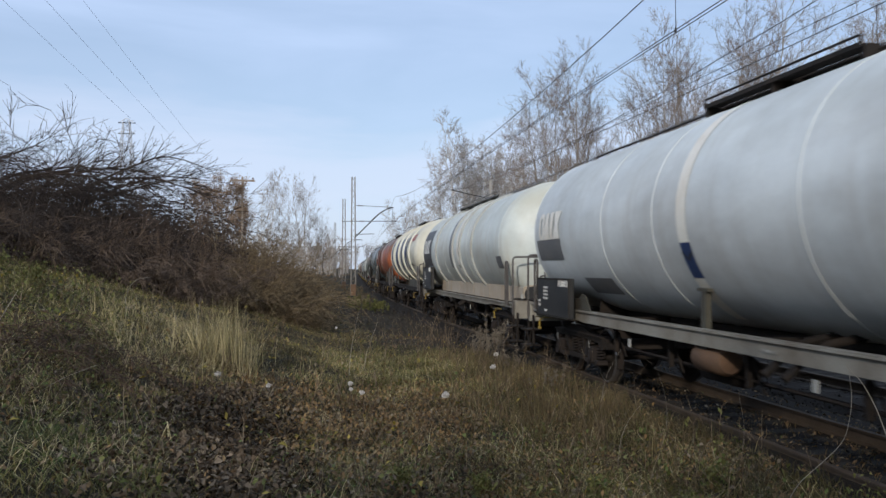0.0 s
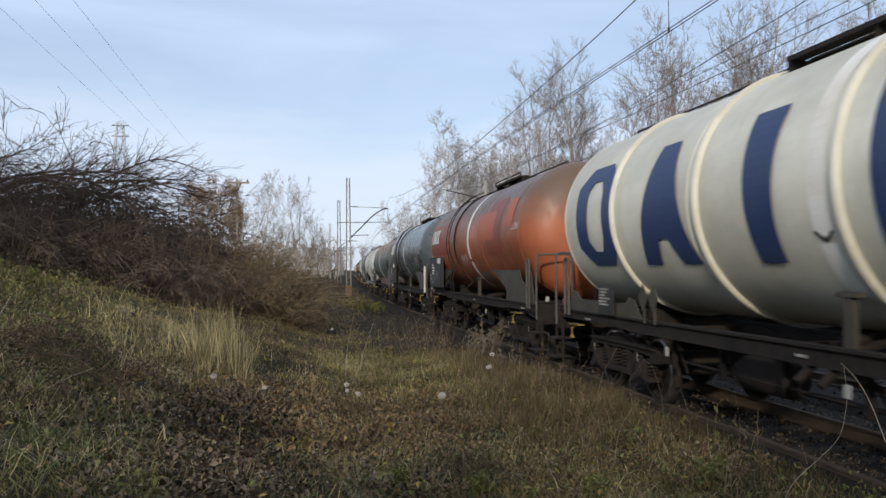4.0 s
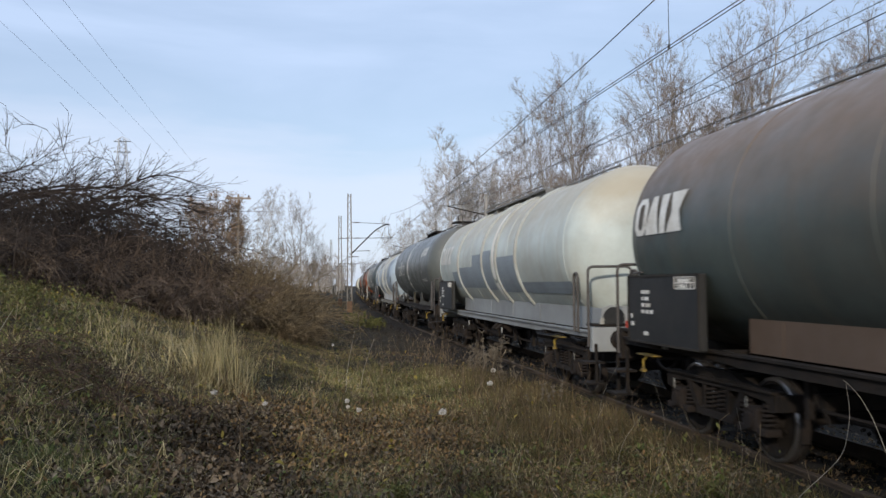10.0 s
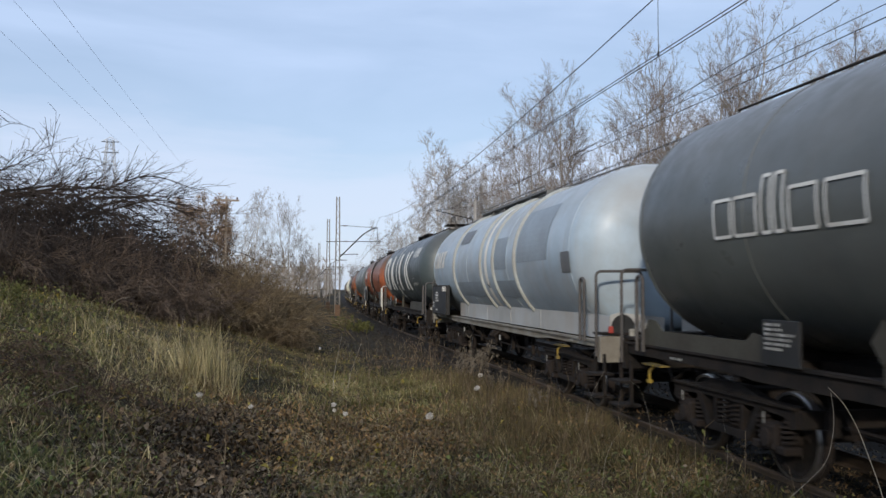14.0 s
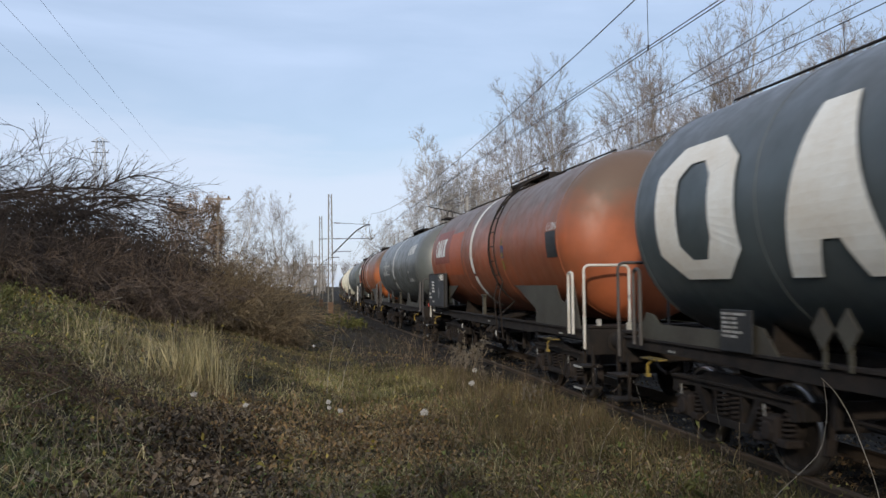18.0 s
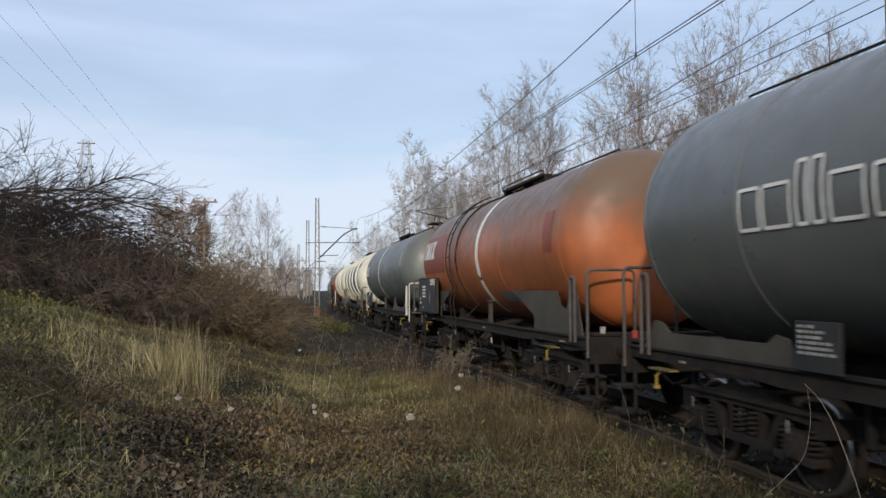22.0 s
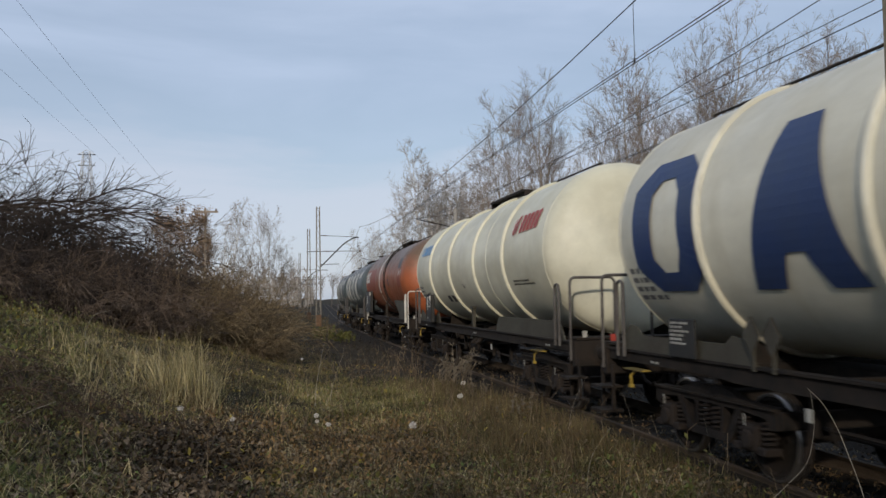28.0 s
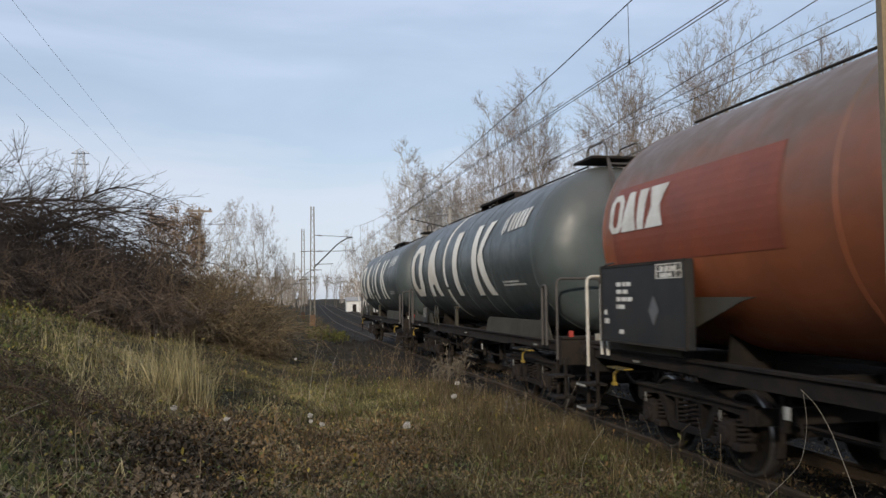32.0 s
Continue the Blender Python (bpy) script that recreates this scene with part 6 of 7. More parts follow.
def emblem(style, y0, y1, v0, v1):
    """Operators' marks, as plain shapes of their size: y1 is the far end."""
    w, h = y1 - y0, v1 - v0

    def at(a, b):
        return (y1 - a * w, v0 + b * h)

    def quad(*p):
        return [at(*q) for q in p]
    if style == "slab":                      # a hoop, two wedges and a waisted block, side by side
        def inside(kind, a, b):
            return emblem(kind, y1 - b * w, y1 - a * w, v0, v1)
        return inside("ring8", 0.0, 0.27) + inside("wedge", 0.25, 0.53) + inside("post", 0.46, 0.78) + [quad((0.70, 0.0), (1.0, 0.0), (0.94, 0.5), (0.80, 0.5)), quad((0.80, 0.5), (0.94, 0.5), (1.04, 1.0), (0.74, 1.0))]
    if style == "swirl":                     # a disc of two halves and five leaning blocks
        out = [quad((0.0, 0.1), (0.07, -0.08), (0.08, 0.85), (0.03, 0.75)), quad((0.10, 0.0), (0.17, 0.2), (0.20, 1.05), (0.12, 0.9))]
        for i in range(5):
            a = 0.27 + i * 0.148
            out.append(quad((a, 0.06 + i * 0.015), (a + 0.105, 0.06 + i * 0.015), (a + 0.14, 0.94 + i * 0.015), (a + 0.035, 0.94 + i * 0.015)))
        return out
    if style == "outline":                   # hollow boxes of a long mark
        out = []
        for i, (a, b, top) in enumerate(((0.0, 0.14, 0.7), (0.17, 0.34, 0.7), (0.38, 0.44, 1.0), (0.47, 0.53, 1.0), (0.57, 0.74, 0.7), (0.79, 1.0, 0.7))):
            lw = 0.02
            for p in ([(a, 0), (b, 0)], [(a, top), (b, top)], [(a, 0), (a, top)], [(b, 0), (b, top)]):
                out += stroke([at(*p[0]), at(*p[1])], 0.035)
        return out
    if style == "ring8":                     # an eight-sided hoop
        o = [(1.0, 0.2), (1.0, 0.8), (0.75, 1.0), (0.25, 1.0), (0.0, 0.80), (0.0, 0.20), (0.25, 0.0), (0.75, 0.0), (1.0, 0.2)]
        i = [(0.70, 0.30), (0.70, 0.72), (0.60, 0.84), (0.42, 0.84), (0.30, 0.74), (0.30, 0.26), (0.42, 0.15), (0.60, 0.15), (0.70, 0.30)]
        return [[at(*o[k]), at(*i[k]), at(*i[k + 1]), at(*o[k + 1])] for k in range(len(o) - 1)]
    if style == "wedge":                     # a tall tapered block with a notched foot
        if w < 0.7:
            return [quad((0.0, 0.0), (1.0, 0.0), (0.72, 1.0), (0.34, 1.0))]
        return [quad((0.0, 0.0), (0.30, 0.0), (0.42, 0.22), (0.09, 0.22)), quad((0.70, 0.0), (1.0, 0.0), (0.92, 0.22), (0.58, 0.22)),
                quad((0.09, 0.22), (0.92, 0.22), (0.68, 1.0), (0.36, 1.0))]
    if style == "post":                      # a plain upright
        return [quad((0.30, 0.0), (0.66, 0.0), (0.74, 1.0), (0.26, 1.0))]
    if style == "fork":                      # an upright and a triangle beside it
        return [quad((0.0, 0.0), (0.30, 0.0), (0.30, 1.0), (0.0, 1.0)), quad((0.36, 0.5), (1.0, 0.0), (1.0, 0.02), (0.36, 0.52)),
                quad((0.36, 0.50), (0.68, 0.0), (1.0, 0.0), (0.62, 0.62)), quad((0.36, 0.52), (0.62, 0.58), (1.0, 1.0), (0.70, 1.0))]
    return []


def pieces_of(quads):
    """Quads grouped by the corners they share."""
    groups = []
    for q in quads:
        keys = {(round(x, 3), round(y, 3)) for x, y in q}
        hit = [g for g in groups if g[0] & keys]
        merged = (set(keys).union(*[g[0] for g in hit]), sum([g[1] for g in hit], []) + [q])
        groups = [g for g in groups if g not in hit] + [merged]
    return [g[1] for g in groups]


def scribble(parent, y, v, size, mat, seed):
    """A sprayed scrawl of looped strokes."""
    rnd, pts = random.Random(seed), []
    for i in range(15):
        pts.append((y - size * (i / 14 + rnd.uniform(-0.07, 0.07)), v + size * ((0.0, 0.34, 0.16, 0.30, 0.05)[i % 5] + rnd.uniform(-0.07, 0.07))))
    return tagged(part("scrawl", wrap(stroke(pts, size * 0.036)), mat, parent), kind="stuff")


WAGONS = []


def tank_wagon(front, rear, style, paint, label, band=None, rings=(), marks=(), band_mat=None, patches=(), ladder=None,
               strap=None, walkway=(3.6, 6.6), board=None, end_ladder=False, skirt_mat=None, sole_mat=None, ring_mat=None,
               white_rails=False, dish=0.62, platform=False, number=0, top_rail=True, texts=(), scrawls=(),
               pale_seams=()):
    """One bogie tank wagon. Stations run from the front end of the barrel to the rear."""
    length = rear - front
    half = length / 2
    wagon = tagged(new("tank_wagon"), label, "tank wagon", "tank wagons of the train")
    wagon.empty_display_size = 0.5

    def st(d):
        return d - half
    mid = 2.60 if style == "skirt" else 2.66 if number == 1 else MID
    foot = mid - 1.03                            # where a skirt meets the barrel
    tank = link("barrel", barrel_mesh(length, paint, dish), wagon, pose(0, 0, mid))
    ring = ring_mesh(ring_mat or paint)
    for d in rings:
        link("ring", ring, tank, pose(0, st(d), 0))
    seam = ring_mesh(paint, 0.03, RAD + 0.007)
    for d in (0.0, length * 0.31, length * 0.62, length) + tuple(pale_seams):
        link("weld_seam", seam, tank, pose(0, st(d), 0))
    if band is not None:
        b = st(band)
        part("band", wrap([rect(b - 0.13, b + 0.13, -0.55, 1.75)] + [rect(b - 0.13, b + 0.13, -1.62, -0.62)], 0.006), band_mat or BANDED, tank, "cream white painted band")
        part("chevron", wrap(stroke([(b + 0.13, -0.50), (b, -0.60), (b - 0.13, -0.50)], 0.035), 0.010), BOARD, tank)
    for i, (d0, d1, v0, v1, m) in enumerate(patches):
        part("paint_patch", wrap([rect(st(d0), st(d1), v0, v1)], 0.006 + 0.0015 * i), m, tank)
    for kind, d0, d1, v0, v1, m in marks:
        for piece in pieces_of(emblem(kind, st(d0), st(d1), v0, v1)):
            part("emblem", wrap(piece, 0.018), m, tank)
    for words, size, d, v in texts:
        lay_text(words, size, WHITE, st(d), v, tank)
    if ladder is not None:
        pd = ladder - 0.35
        for k, (vv, m2) in enumerate(((0.10, YELLOW), (-0.14, YELLOW), (-0.40, YELLOW))):
            q = [(st(pd) + 0.10, vv - 0.09), (st(pd) - 0.10, vv - 0.09), (st(pd) - 0.01, vv + 0.09), (st(pd) + 0.01, vv + 0.09)] if k < 2 else rect(st(pd) - 0.09, st(pd) + 0.09, vv - 0.10, vv + 0.09)
            part("warning_sign", wrap([q], 0.007), m2, tank, "small yellow warning sign")
        part("sign_ground", wrap([rect(st(pd) - 0.13, st(pd) + 0.13, -0.25, 0.02)], 0.005), BLUE if number % 2 else DARK_PATCH, tank)
    if number in (3, 8, 10, 12, 15, 16, 18, 19):
        curved_bars(tank, st(0.55), st(2.05), -0.62, -0.49, 2, WHITE if number not in (3, 15, 16) else BOARD, number)
        if number in (15, 16):
            curved_bars(tank, st(length - 0.9), st(length - 0.1), -0.95, -0.45, 4, GREY_PATCH, number + 40)
    for d, v, size, m, seed in scrawls:
        scribble(tank, st(d), v, size, m, seed)

    # underframe
    y0, y1 = -half - 1.05, half + 1.05
    sm = sole_mat or GRIME
    zt = 1.185 if style == "skirt" else 1.24
    for s in (-1, 1):
        bm = bmesh.new()
        x = s * 1.30
        xa, xb = min(x, x - s * 0.09), max(x, x - s * 0.09)
        plate(bm, [(y0 + 0.02, 1.08), (y0 + 2.8, 1.08), (y0 + 3.4, 1.04), (y1 - 3.4, 1.04), (y1 - 2.8, 1.08), (y1 - 0.02, 1.08), (y1 - 0.02, zt), (y0 + 0.02, zt)], xa + 0.02, xb - 0.02)
        box(bm, xa - 0.02, xb + 0.02, y0 + 0.02, y1 - 0.02, zt - 0.025, zt + 0.004)
        part("solebar", bm, sm, wagon)
    part("centre_sill", new_box(-0.28, 0.28, y0 + 0.1, y1 - 0.1, 0.86, 1.2), GRIME, wagon)
    for y in (y0, y1):
        s = -1 if y < 0 else 1
        part("headstock", new_box(-1.33, 1.33, min(y, y - s * 0.14), max(y, y - s * 0.14), 0.86, 1.26, 0.012), sm, wagon)
        for x in (-0.88, 0.88):
            link("buffer", shared("buffer", buffer_mesh), wagon, pose(x, y, 1.06, 0, 0, 0 if s < 0 else 180))
        link("coupling", shared("coupling", coupling_mesh), wagon, pose(0, y, 0, 0, 0, 0 if s < 0 else 180))
    for y in (st(1.35), st(length - 1.35)):
        add_bogie(wagon, y, front)
    for d in (1.9, length - 1.9):
        bm = bmesh.new()
        box(bm, -1.25, 1.25, st(d) - 0.06, st(d) + 0.06, 1.0, 1.2)
        a = [(-0.82, 1.19), (-0.78, 1.55), (-0.6, 1.44), (-0.3, 1.33), (0.3, 1.33), (0.6, 1.44), (0.78, 1.55), (0.82, 1.19)]
        v = [bm.verts.new((x, st(d) - 0.02, z)) for x, z in a], [bm.verts.new((x, st(d) + 0.02, z)) for x, z in a]
        bm.faces.new(v[0])
        bm.faces.new(v[1][::-1])
        for i in range(len(a)):
            j = (i + 1) % len(a)
            bm.faces.new((v[0][j], v[0][i], v[1][i], v[1][j]))
        part("saddle", bm, GRIME, wagon)
    if style != "skirt":
        d = (band or half) - 0.02
        for s in (-1, 1):
            x = s * 1.16
            bm = plate(bmesh.new(), [(st(d) - 0.07, 1.0), (st(d) + 0.07, 1.0), (st(d) + 0.055, 1.70), (st(d) - 0.055, 1.70)], x - 0.035, x + 0.035)
            box(bm, x - 0.05, x + 0.05, st(d) - 0.13, st(d) + 0.13, 1.69, 1.73)
            box(bm, x - 0.06, x + 0.06, st(d) - 0.12, st(d) + 0.12, 0.96, 1.02)
            part("barrel_post", bm, GUSSET, wagon)
        for d in (3.6, length - 3.6, half):
            part("cross_member", new_box(-1.24, 1.24, st(d) - 0.05, st(d) + 0.05, 1.02, 1.2), GRIME, wagon)
    # brake gear and reservoirs below the frame
    bm = lathe(bmesh.new(), [(0.02, -0.55), (0.16, -0.53), (0.20, -0.44), (0.20, 0.44), (0.16, 0.53), (0.02, 0.55)], 20)
    part("air_reservoir", bm, RUSTY if number % 2 else GRIME, wagon, "", True, pose(-0.72, st(length * 0.58), 0.72))
    if number == 1:
        bm = lathe(bmesh.new(), [(0.02, -0.38), (0.14, -0.36), (0.18, -0.30), (0.18, 0.30), (0.14, 0.36), (0.02, 0.38)], 20)
        part("air_reservoir", bm, RUST_BASE, wagon, "rust-brown air reservoir", True, pose(-1.08, st(8.3), 0.88))
    bm = bmesh.new()
    tube(bm, [(-0.9, st(3.2), 0.66), (-0.9, st(length - 3.2), 0.70)], 0.022, 5)
    tube(bm, [(-0.55, st(3.0), 0.60), (-0.55, st(length - 3.0), 0.58)], 0.03, 5)
    part("brake_rod", bm, RUSTY, wagon)
    for k in range(5):
        d = 3.4 + k * (length - 6.8) / 4
        bm = new_box(-1.04, -0.98, st(d + 0.2) - 0.03, st(d + 0.2) + 0.03, 0.62, 0.98)
        tube(bm, [(-1.0, st(d + 0.12), 0.95), (-0.92, st(d), 0.56)], 0.016, 5)
        part("brake_hanger", bm, GRIME, wagon)
    for d in (length * 0.40, length * 0.70) if number % 2 else (length * 0.33,):
        link("ticket_holder", shared("ticket", lambda: mesh_of("ticket_holder", new_box(-1.315, -1.30, -0.05, 0.04, 0.82, 0.94, 0.004), TICKET)), wagon, pose(0, st(d), 0), "small white label holder")
    for d in (0.3, length * 0.45, length - 0.6):
        bars(wagon, -1.302, st(d) - 0.16, st(d) + 0.16, 1.10, 1.15, 1, TICKET, number * 7 + int(d))
    # outlet pipes
    bm = bmesh.new()
    for k in (-0.18, 0.18):
        tube(bm, rounded([(-0.3, st(length * 0.44) + k, 1.32), (-1.0, st(length * 0.44) + k, 1.2), (-1.36, st(length * 0.44) + k, 0.88)], 0.2), 0.045, 8)
    part("outlet_pipe", bm, GRIME, wagon)

    # foot of the barrel
    if style == "skirt":
        for s in (-1, 1):
            bm = bmesh.new()
            x = s * 1.06
            plate(bm, [(st(-0.75), 1.19), (st(length - 2.2), 1.19), (st(length - 2.2), foot), (st(-0.1), foot), (st(-0.75), foot - 0.02)], min(x, x - s * 0.02), max(x, x - s * 0.02))
            for d in (0.6, 2.9, 5.2, 7.5, 9.8):
                box(bm, min(x, x + s * 0.008), max(x, x + s * 0.008), st(d) - 0.012, st(d) + 0.012, 1.195, foot - 0.02)
            part("skirt", bm, skirt_mat or paint, wagon, "flat skirt plate under the barrel")
        bm = bmesh.new()
        for sgn in (-1, 1):
            a = [(sgn * 0.15, 1.19), (sgn * 1.05, 1.19), (sgn * 1.05, foot), (sgn * 0.9, foot + 0.04), (sgn * 0.15, foot - 0.04)]
            v = [bm.verts.new((x, st(-0.75), z)) for x, z in a], [bm.verts.new((x, st(-0.73), z)) for x, z in a]
            bm.faces.new(v[0])
            bm.faces.new(v[1][::-1])
            for i in range(5):
                j = (i + 1) % 5
                bm.faces.new((v[0][j], v[0][i], v[1][i], v[1][j]))
        part("end_plate", bm, skirt_mat or paint, wagon)
        for x in (-0.85, 0.85):
            part("end_hatch", lathe(bmesh.new(), [(0.17, 0.0), (0.19, -0.012), (0.19, -0.02), (0.12, -0.02)], 20), BOARD, wagon, "dark oval hatch", True, pose(x, st(-0.75), 1.39))
    elif style == "gusset":
        prof = [(3.25, 1.94), (0.55, 1.94), (0.35, 1.70), (0.1, 1.64), (-0.1, 1.90), (-0.35, 1.92), (-0.62, 1.25), (1.75, 1.25), (1.75, 1.50), (3.0, 1.90)]
        for flip in (False, True):
            for s in (-1, 1):
                pts = [((length - d if flip else d) - half, z) for d, z in prof]
                x = s * 1.31
                part("gusset", plate(bmesh.new(), pts, min(x, x - s * 0.02), max(x, x - s * 0.02)), GUSSET, wagon, "olive-grey steel gusset plate")
    else:
        prof = [(2.75, 1.24), (2.5, 1.50), (2.3, 1.53), (2.15, 1.44), (0.2, 1.44), (0.0, 1.56), (-0.2, 1.58), (-0.5, 1.24)]
        flat = [(3.75, 1.24), (3.6, 1.50), (3.4, 1.55), (0.2, 1.55), (0.0, 1.60), (-0.2, 1.60), (-0.5, 1.24)]
        if number in (8, 12, 14):
            flat = [(4.0, 1.24), (3.7, 1.34), (3.5, 1.50), (3.42, 1.72), (3.05, 1.74), (2.9, 1.56), (2.6, 1.42), (1.2, 1.38), (0.7, 1.46), (0.5, 1.72), (0.1, 1.74), (-0.2, 1.5), (-0.5, 1.24)]
        for flip in (False, True):
            for s in (-1, 1):
                pts = [((length - d if flip else d) - half, z) for d, z in (prof if flip else flat)]
                x = s * 1.29
                part("gusset", plate(bmesh.new(), pts, min(x, x - s * 0.02), max(x, x - s * 0.02)), GUSSET, wagon, "low olive-grey gusset plate")
    # end platforms, steps and handrails
    for end in (-1, 1):
        ye = end * (half + 0.85)
        part("end_platform", new_box(-1.3, 1.3, ye - 0.2, ye + 0.2, 1.275, 1.31), GRIME, wagon)
    rail = PALE_RAIL if white_rails else HANDRAIL
    for end in (-1, 1):
        ye = end * (half + 0.95)
        for k, (dx, dy) in enumerate(((-1.36, 0.0), (-1.36, -end * 0.62))):
            bm = bmesh.new()
            if k == 0:
                tube(bm, rounded([(dx, ye + dy, 0.95), (dx, ye + dy, 2.25), (dx + 0.75, ye + dy, 2.25), (dx + 0.75, ye + dy, 1.3)], 0.1), 0.022, 6)
            else:
                tube(bm, rounded([(dx, ye + dy - 0.1, 1.15), (dx, ye + dy - 0.1, 2.15), (dx, ye + dy + 0.1, 2.15), (dx, ye + dy + 0.1, 1.15)], 0.09), 0.024, 6)
            part("handrail", bm, HANDRAIL if number == 5 and k == 0 else rail, wagon)
        bm = bmesh.new()
        for z in (0.35, 0.68):
            box(bm, -1.48, -1.16, ye - 0.20, ye + 0.20, z, z + 0.03)
        for k in (-0.18, 0.18):
            box(bm, -1.32, -1.28, ye + k - 0.02, ye + k + 0.02, 0.35, 1.0)
        part("step", bm, GRIME, wagon)
        if white_rails:
            for z in (0.34, 0.67):
                part("step_edge", new_box(-1.49, -1.478, ye - 0.17, ye + 0.17, z + 0.0, z + 0.03), TICKET, wagon)
        part("lamp_iron", new_box(-1.20, -1.13, ye + end * 0.1 - 0.015, ye + end * 0.1 + 0.015, 1.31, 1.41), RED if number % 3 == 0 else TICKET, wagon)
    for d in (0.7, length - 0.15):
        bm = bmesh.new()
        box(bm, -1.43, -1.30, st(d - 0.26), st(d + 0.26), 1.00, 1.018)
        tube(bm, [(-1.36, st(d + 0.02), 1.0), (-1.40, st(d + 0.10), 0.93), (-1.40, st(d + 0.10), 0.80)], 0.018, 6)
        box(bm, -1.425, -1.375, st(d + 0.06), st(d + 0.14), 0.775, 0.815)
        lever = part("brake_changeover", bm, YELLOW, wagon, "dirty yellow brake changeover lever")
        bm = bmesh.new()
        for k in range(5):
            yk = st(d - 0.25 + k * 0.11)
            box(bm, -1.433, -1.34, yk, yk + 0.045, 0.998, 1.020)
        tagged(part("warning_stripes", bm, BOARD, lever), kind="stuff")
    # board at the far end
    if board:
        d0, d1, z0, z1 = board
        b = part("number_board", new_box(-1.50, -1.40, st(d0), st(d1), z0, z1, 0.015), BOARD, wagon, "black board with white writing")
        bm = bmesh.new()
        for a0, a1, b0, b1 in ((d0, d1, z0, z0 + 0.03), (d0, d1, z1 - 0.03, z1), (d0, d0 + 0.03, z0, z1), (d1 - 0.03, d1, z0, z1)):
            box(bm, -1.512, -1.498, st(a0), st(a1), b0, b1)
        part("board_rim", bm, FRAME, b)
        bars(b, -1.502, st(d0 + 0.55 * (d1 - d0)), st(d0 + 0.78 * (d1 - d0)), z0 + 0.42 * (z1 - z0), z0 + 0.80 * (z1 - z0), 4, WHITE, number + 5)
        bars(b, -1.502, st(d0 + 0.06 * (d1 - d0)), st(d0 + 0.26 * (d1 - d0)), z0 + 0.80 * (z1 - z0), z0 + 0.95 * (z1 - z0), 2, WHITE, number + 9)
        bars(b, -1.502, st(d0 + 0.82 * (d1 - d0)), st(d0 + 0.95 * (d1 - d0)), z0 + 0.22 * (z1 - z0), z0 + 0.45 * (z1 - z0), 2, WHITE, number + 3)
        bars(b, -1.502, st(d0 + 0.62 * (d1 - d0)), st(d0 + 0.75 * (d1 - d0)), z0 + 0.10 * (z1 - z0), z0 + 0.2 * (z1 - z0), 1, WHITE, number + 2)
        bm = bmesh.new()
        ga, gb, gz, gt = st(d0 + 0.05 * (d1 - d0)), st(d0 + 0.30 * (d1 - d0)), z0 + 0.80 * (z1 - z0), z0 + 0.96 * (z1 - z0)
        for k in range(3):
            zk = gz + (gt - gz) * k / 2
            box(bm, -1.507, -1.500, ga, gb, zk - 0.005, zk + 0.005)
        for k in range(6):
            yk = ga + (gb - ga) * k / 5
            box(bm, -1.508, -1.500, yk - 0.005, yk + 0.005, gz, gt)
        tagged(part("load_grid", bm, WHITE, b), kind="stuff")
        if style == "gusset":
            yc, zc = st(d0 + 0.34 * (d1 - d0)), z0 + 0.42 * (z1 - z0)
            part("placard", plate(bmesh.new(), [(yc - 0.12, zc), (yc, zc - 0.17), (yc + 0.12, zc), (yc, zc + 0.17)], -1.506, -1.50), GREY_PATCH, b, "grey diamond placard")
        if number == 16:
            bm = bmesh.new()
            ya, yb, za, zb = st(d0 + 0.16), st(d1 - 0.16), z0 + 0.44, z1 - 0.08
            for p0, p1, q0, q1 in ((ya, yb, za, za + 0.02), (ya, yb, zb - 0.02, zb), (ya, ya + 0.02, za, zb), (yb - 0.02, yb, za, zb)):
                box(bm, -1.506, -1.50, p0, p1, q0, q1)
            part("white_frame", bm, WHITE, b)
        bm = bmesh.new()
        tube(bm, rounded([(-1.42, st(d1 + 0.12), 1.25), (-1.42, st(d1 + 0.12), z1 + 0.02), (-1.42, st(d1 - 0.3), z1 + 0.04)], 0.15), 0.016, 6)
        part("board_bracket", bm, PALE_RAIL if number == 4 else HANDRAIL, wagon)
    if style == "plain" and number in (3, 8, 10, 12, 15, 18, 19):
        dp = 10.45 if number in (3, 10, 15, 18, 19) else 9.4
        p = part("load_panel", new_box(-1.36, -1.33, st(dp - 0.30), st(dp + 0.30), 1.24, 1.68, 0.006), BOARD, wagon, "small dark panel with white writing")
        bars(p, -1.362, st(dp - 0.26), st(dp + 0.26), 1.38, 1.66, 6, TICKET, number + 60)
        for k in (1.39, 1.73):
            yc = st(dp - k)
            bm = plate(bmesh.new(), [(yc - 0.15, 1.55), (yc, 1.36), (yc + 0.15, 1.55), (yc, 1.74)], -1.35, -1.335)
            box(bm, -1.334, -1.31, yc - 0.02, yc + 0.02, 1.2, 1.6)
            part("placard", bm, GUSSET, wagon, "grey diamond placard")
    # ladder round the barrel, straps
    if ladder is not None:
        pts = [Vector((-1.42, 0, 0.80)), Vector((-1.50, 0, 1.7))] + round_barrel(-28, 72, 0.13)
        link("ladder", ladder_mesh(pts, 13, 0.42, RUSTY, 0.012), wagon, pose(0, st(ladder), 0))
    if strap is not None:
        bm = bmesh.new()
        tube(bm, [Vector((-1.3, 0, 1.25))] + round_barrel(-52, 88, 0.035), 0.02, 6)
        part("overflow_pipe", bm, GRIME, wagon, "", True, pose(0, st(strap), 0))
    # walkway, manhole and rail on top
    w0, w1 = walkway
    wm = WALK_GREY if style == "skirt" else GRIME
    top = mid + RAD
    bm = new_box(-0.50, -0.48, st(w0), st(w1), top + 0.05, top + 0.10)
    way = part("walkway", bm, wm, wagon)
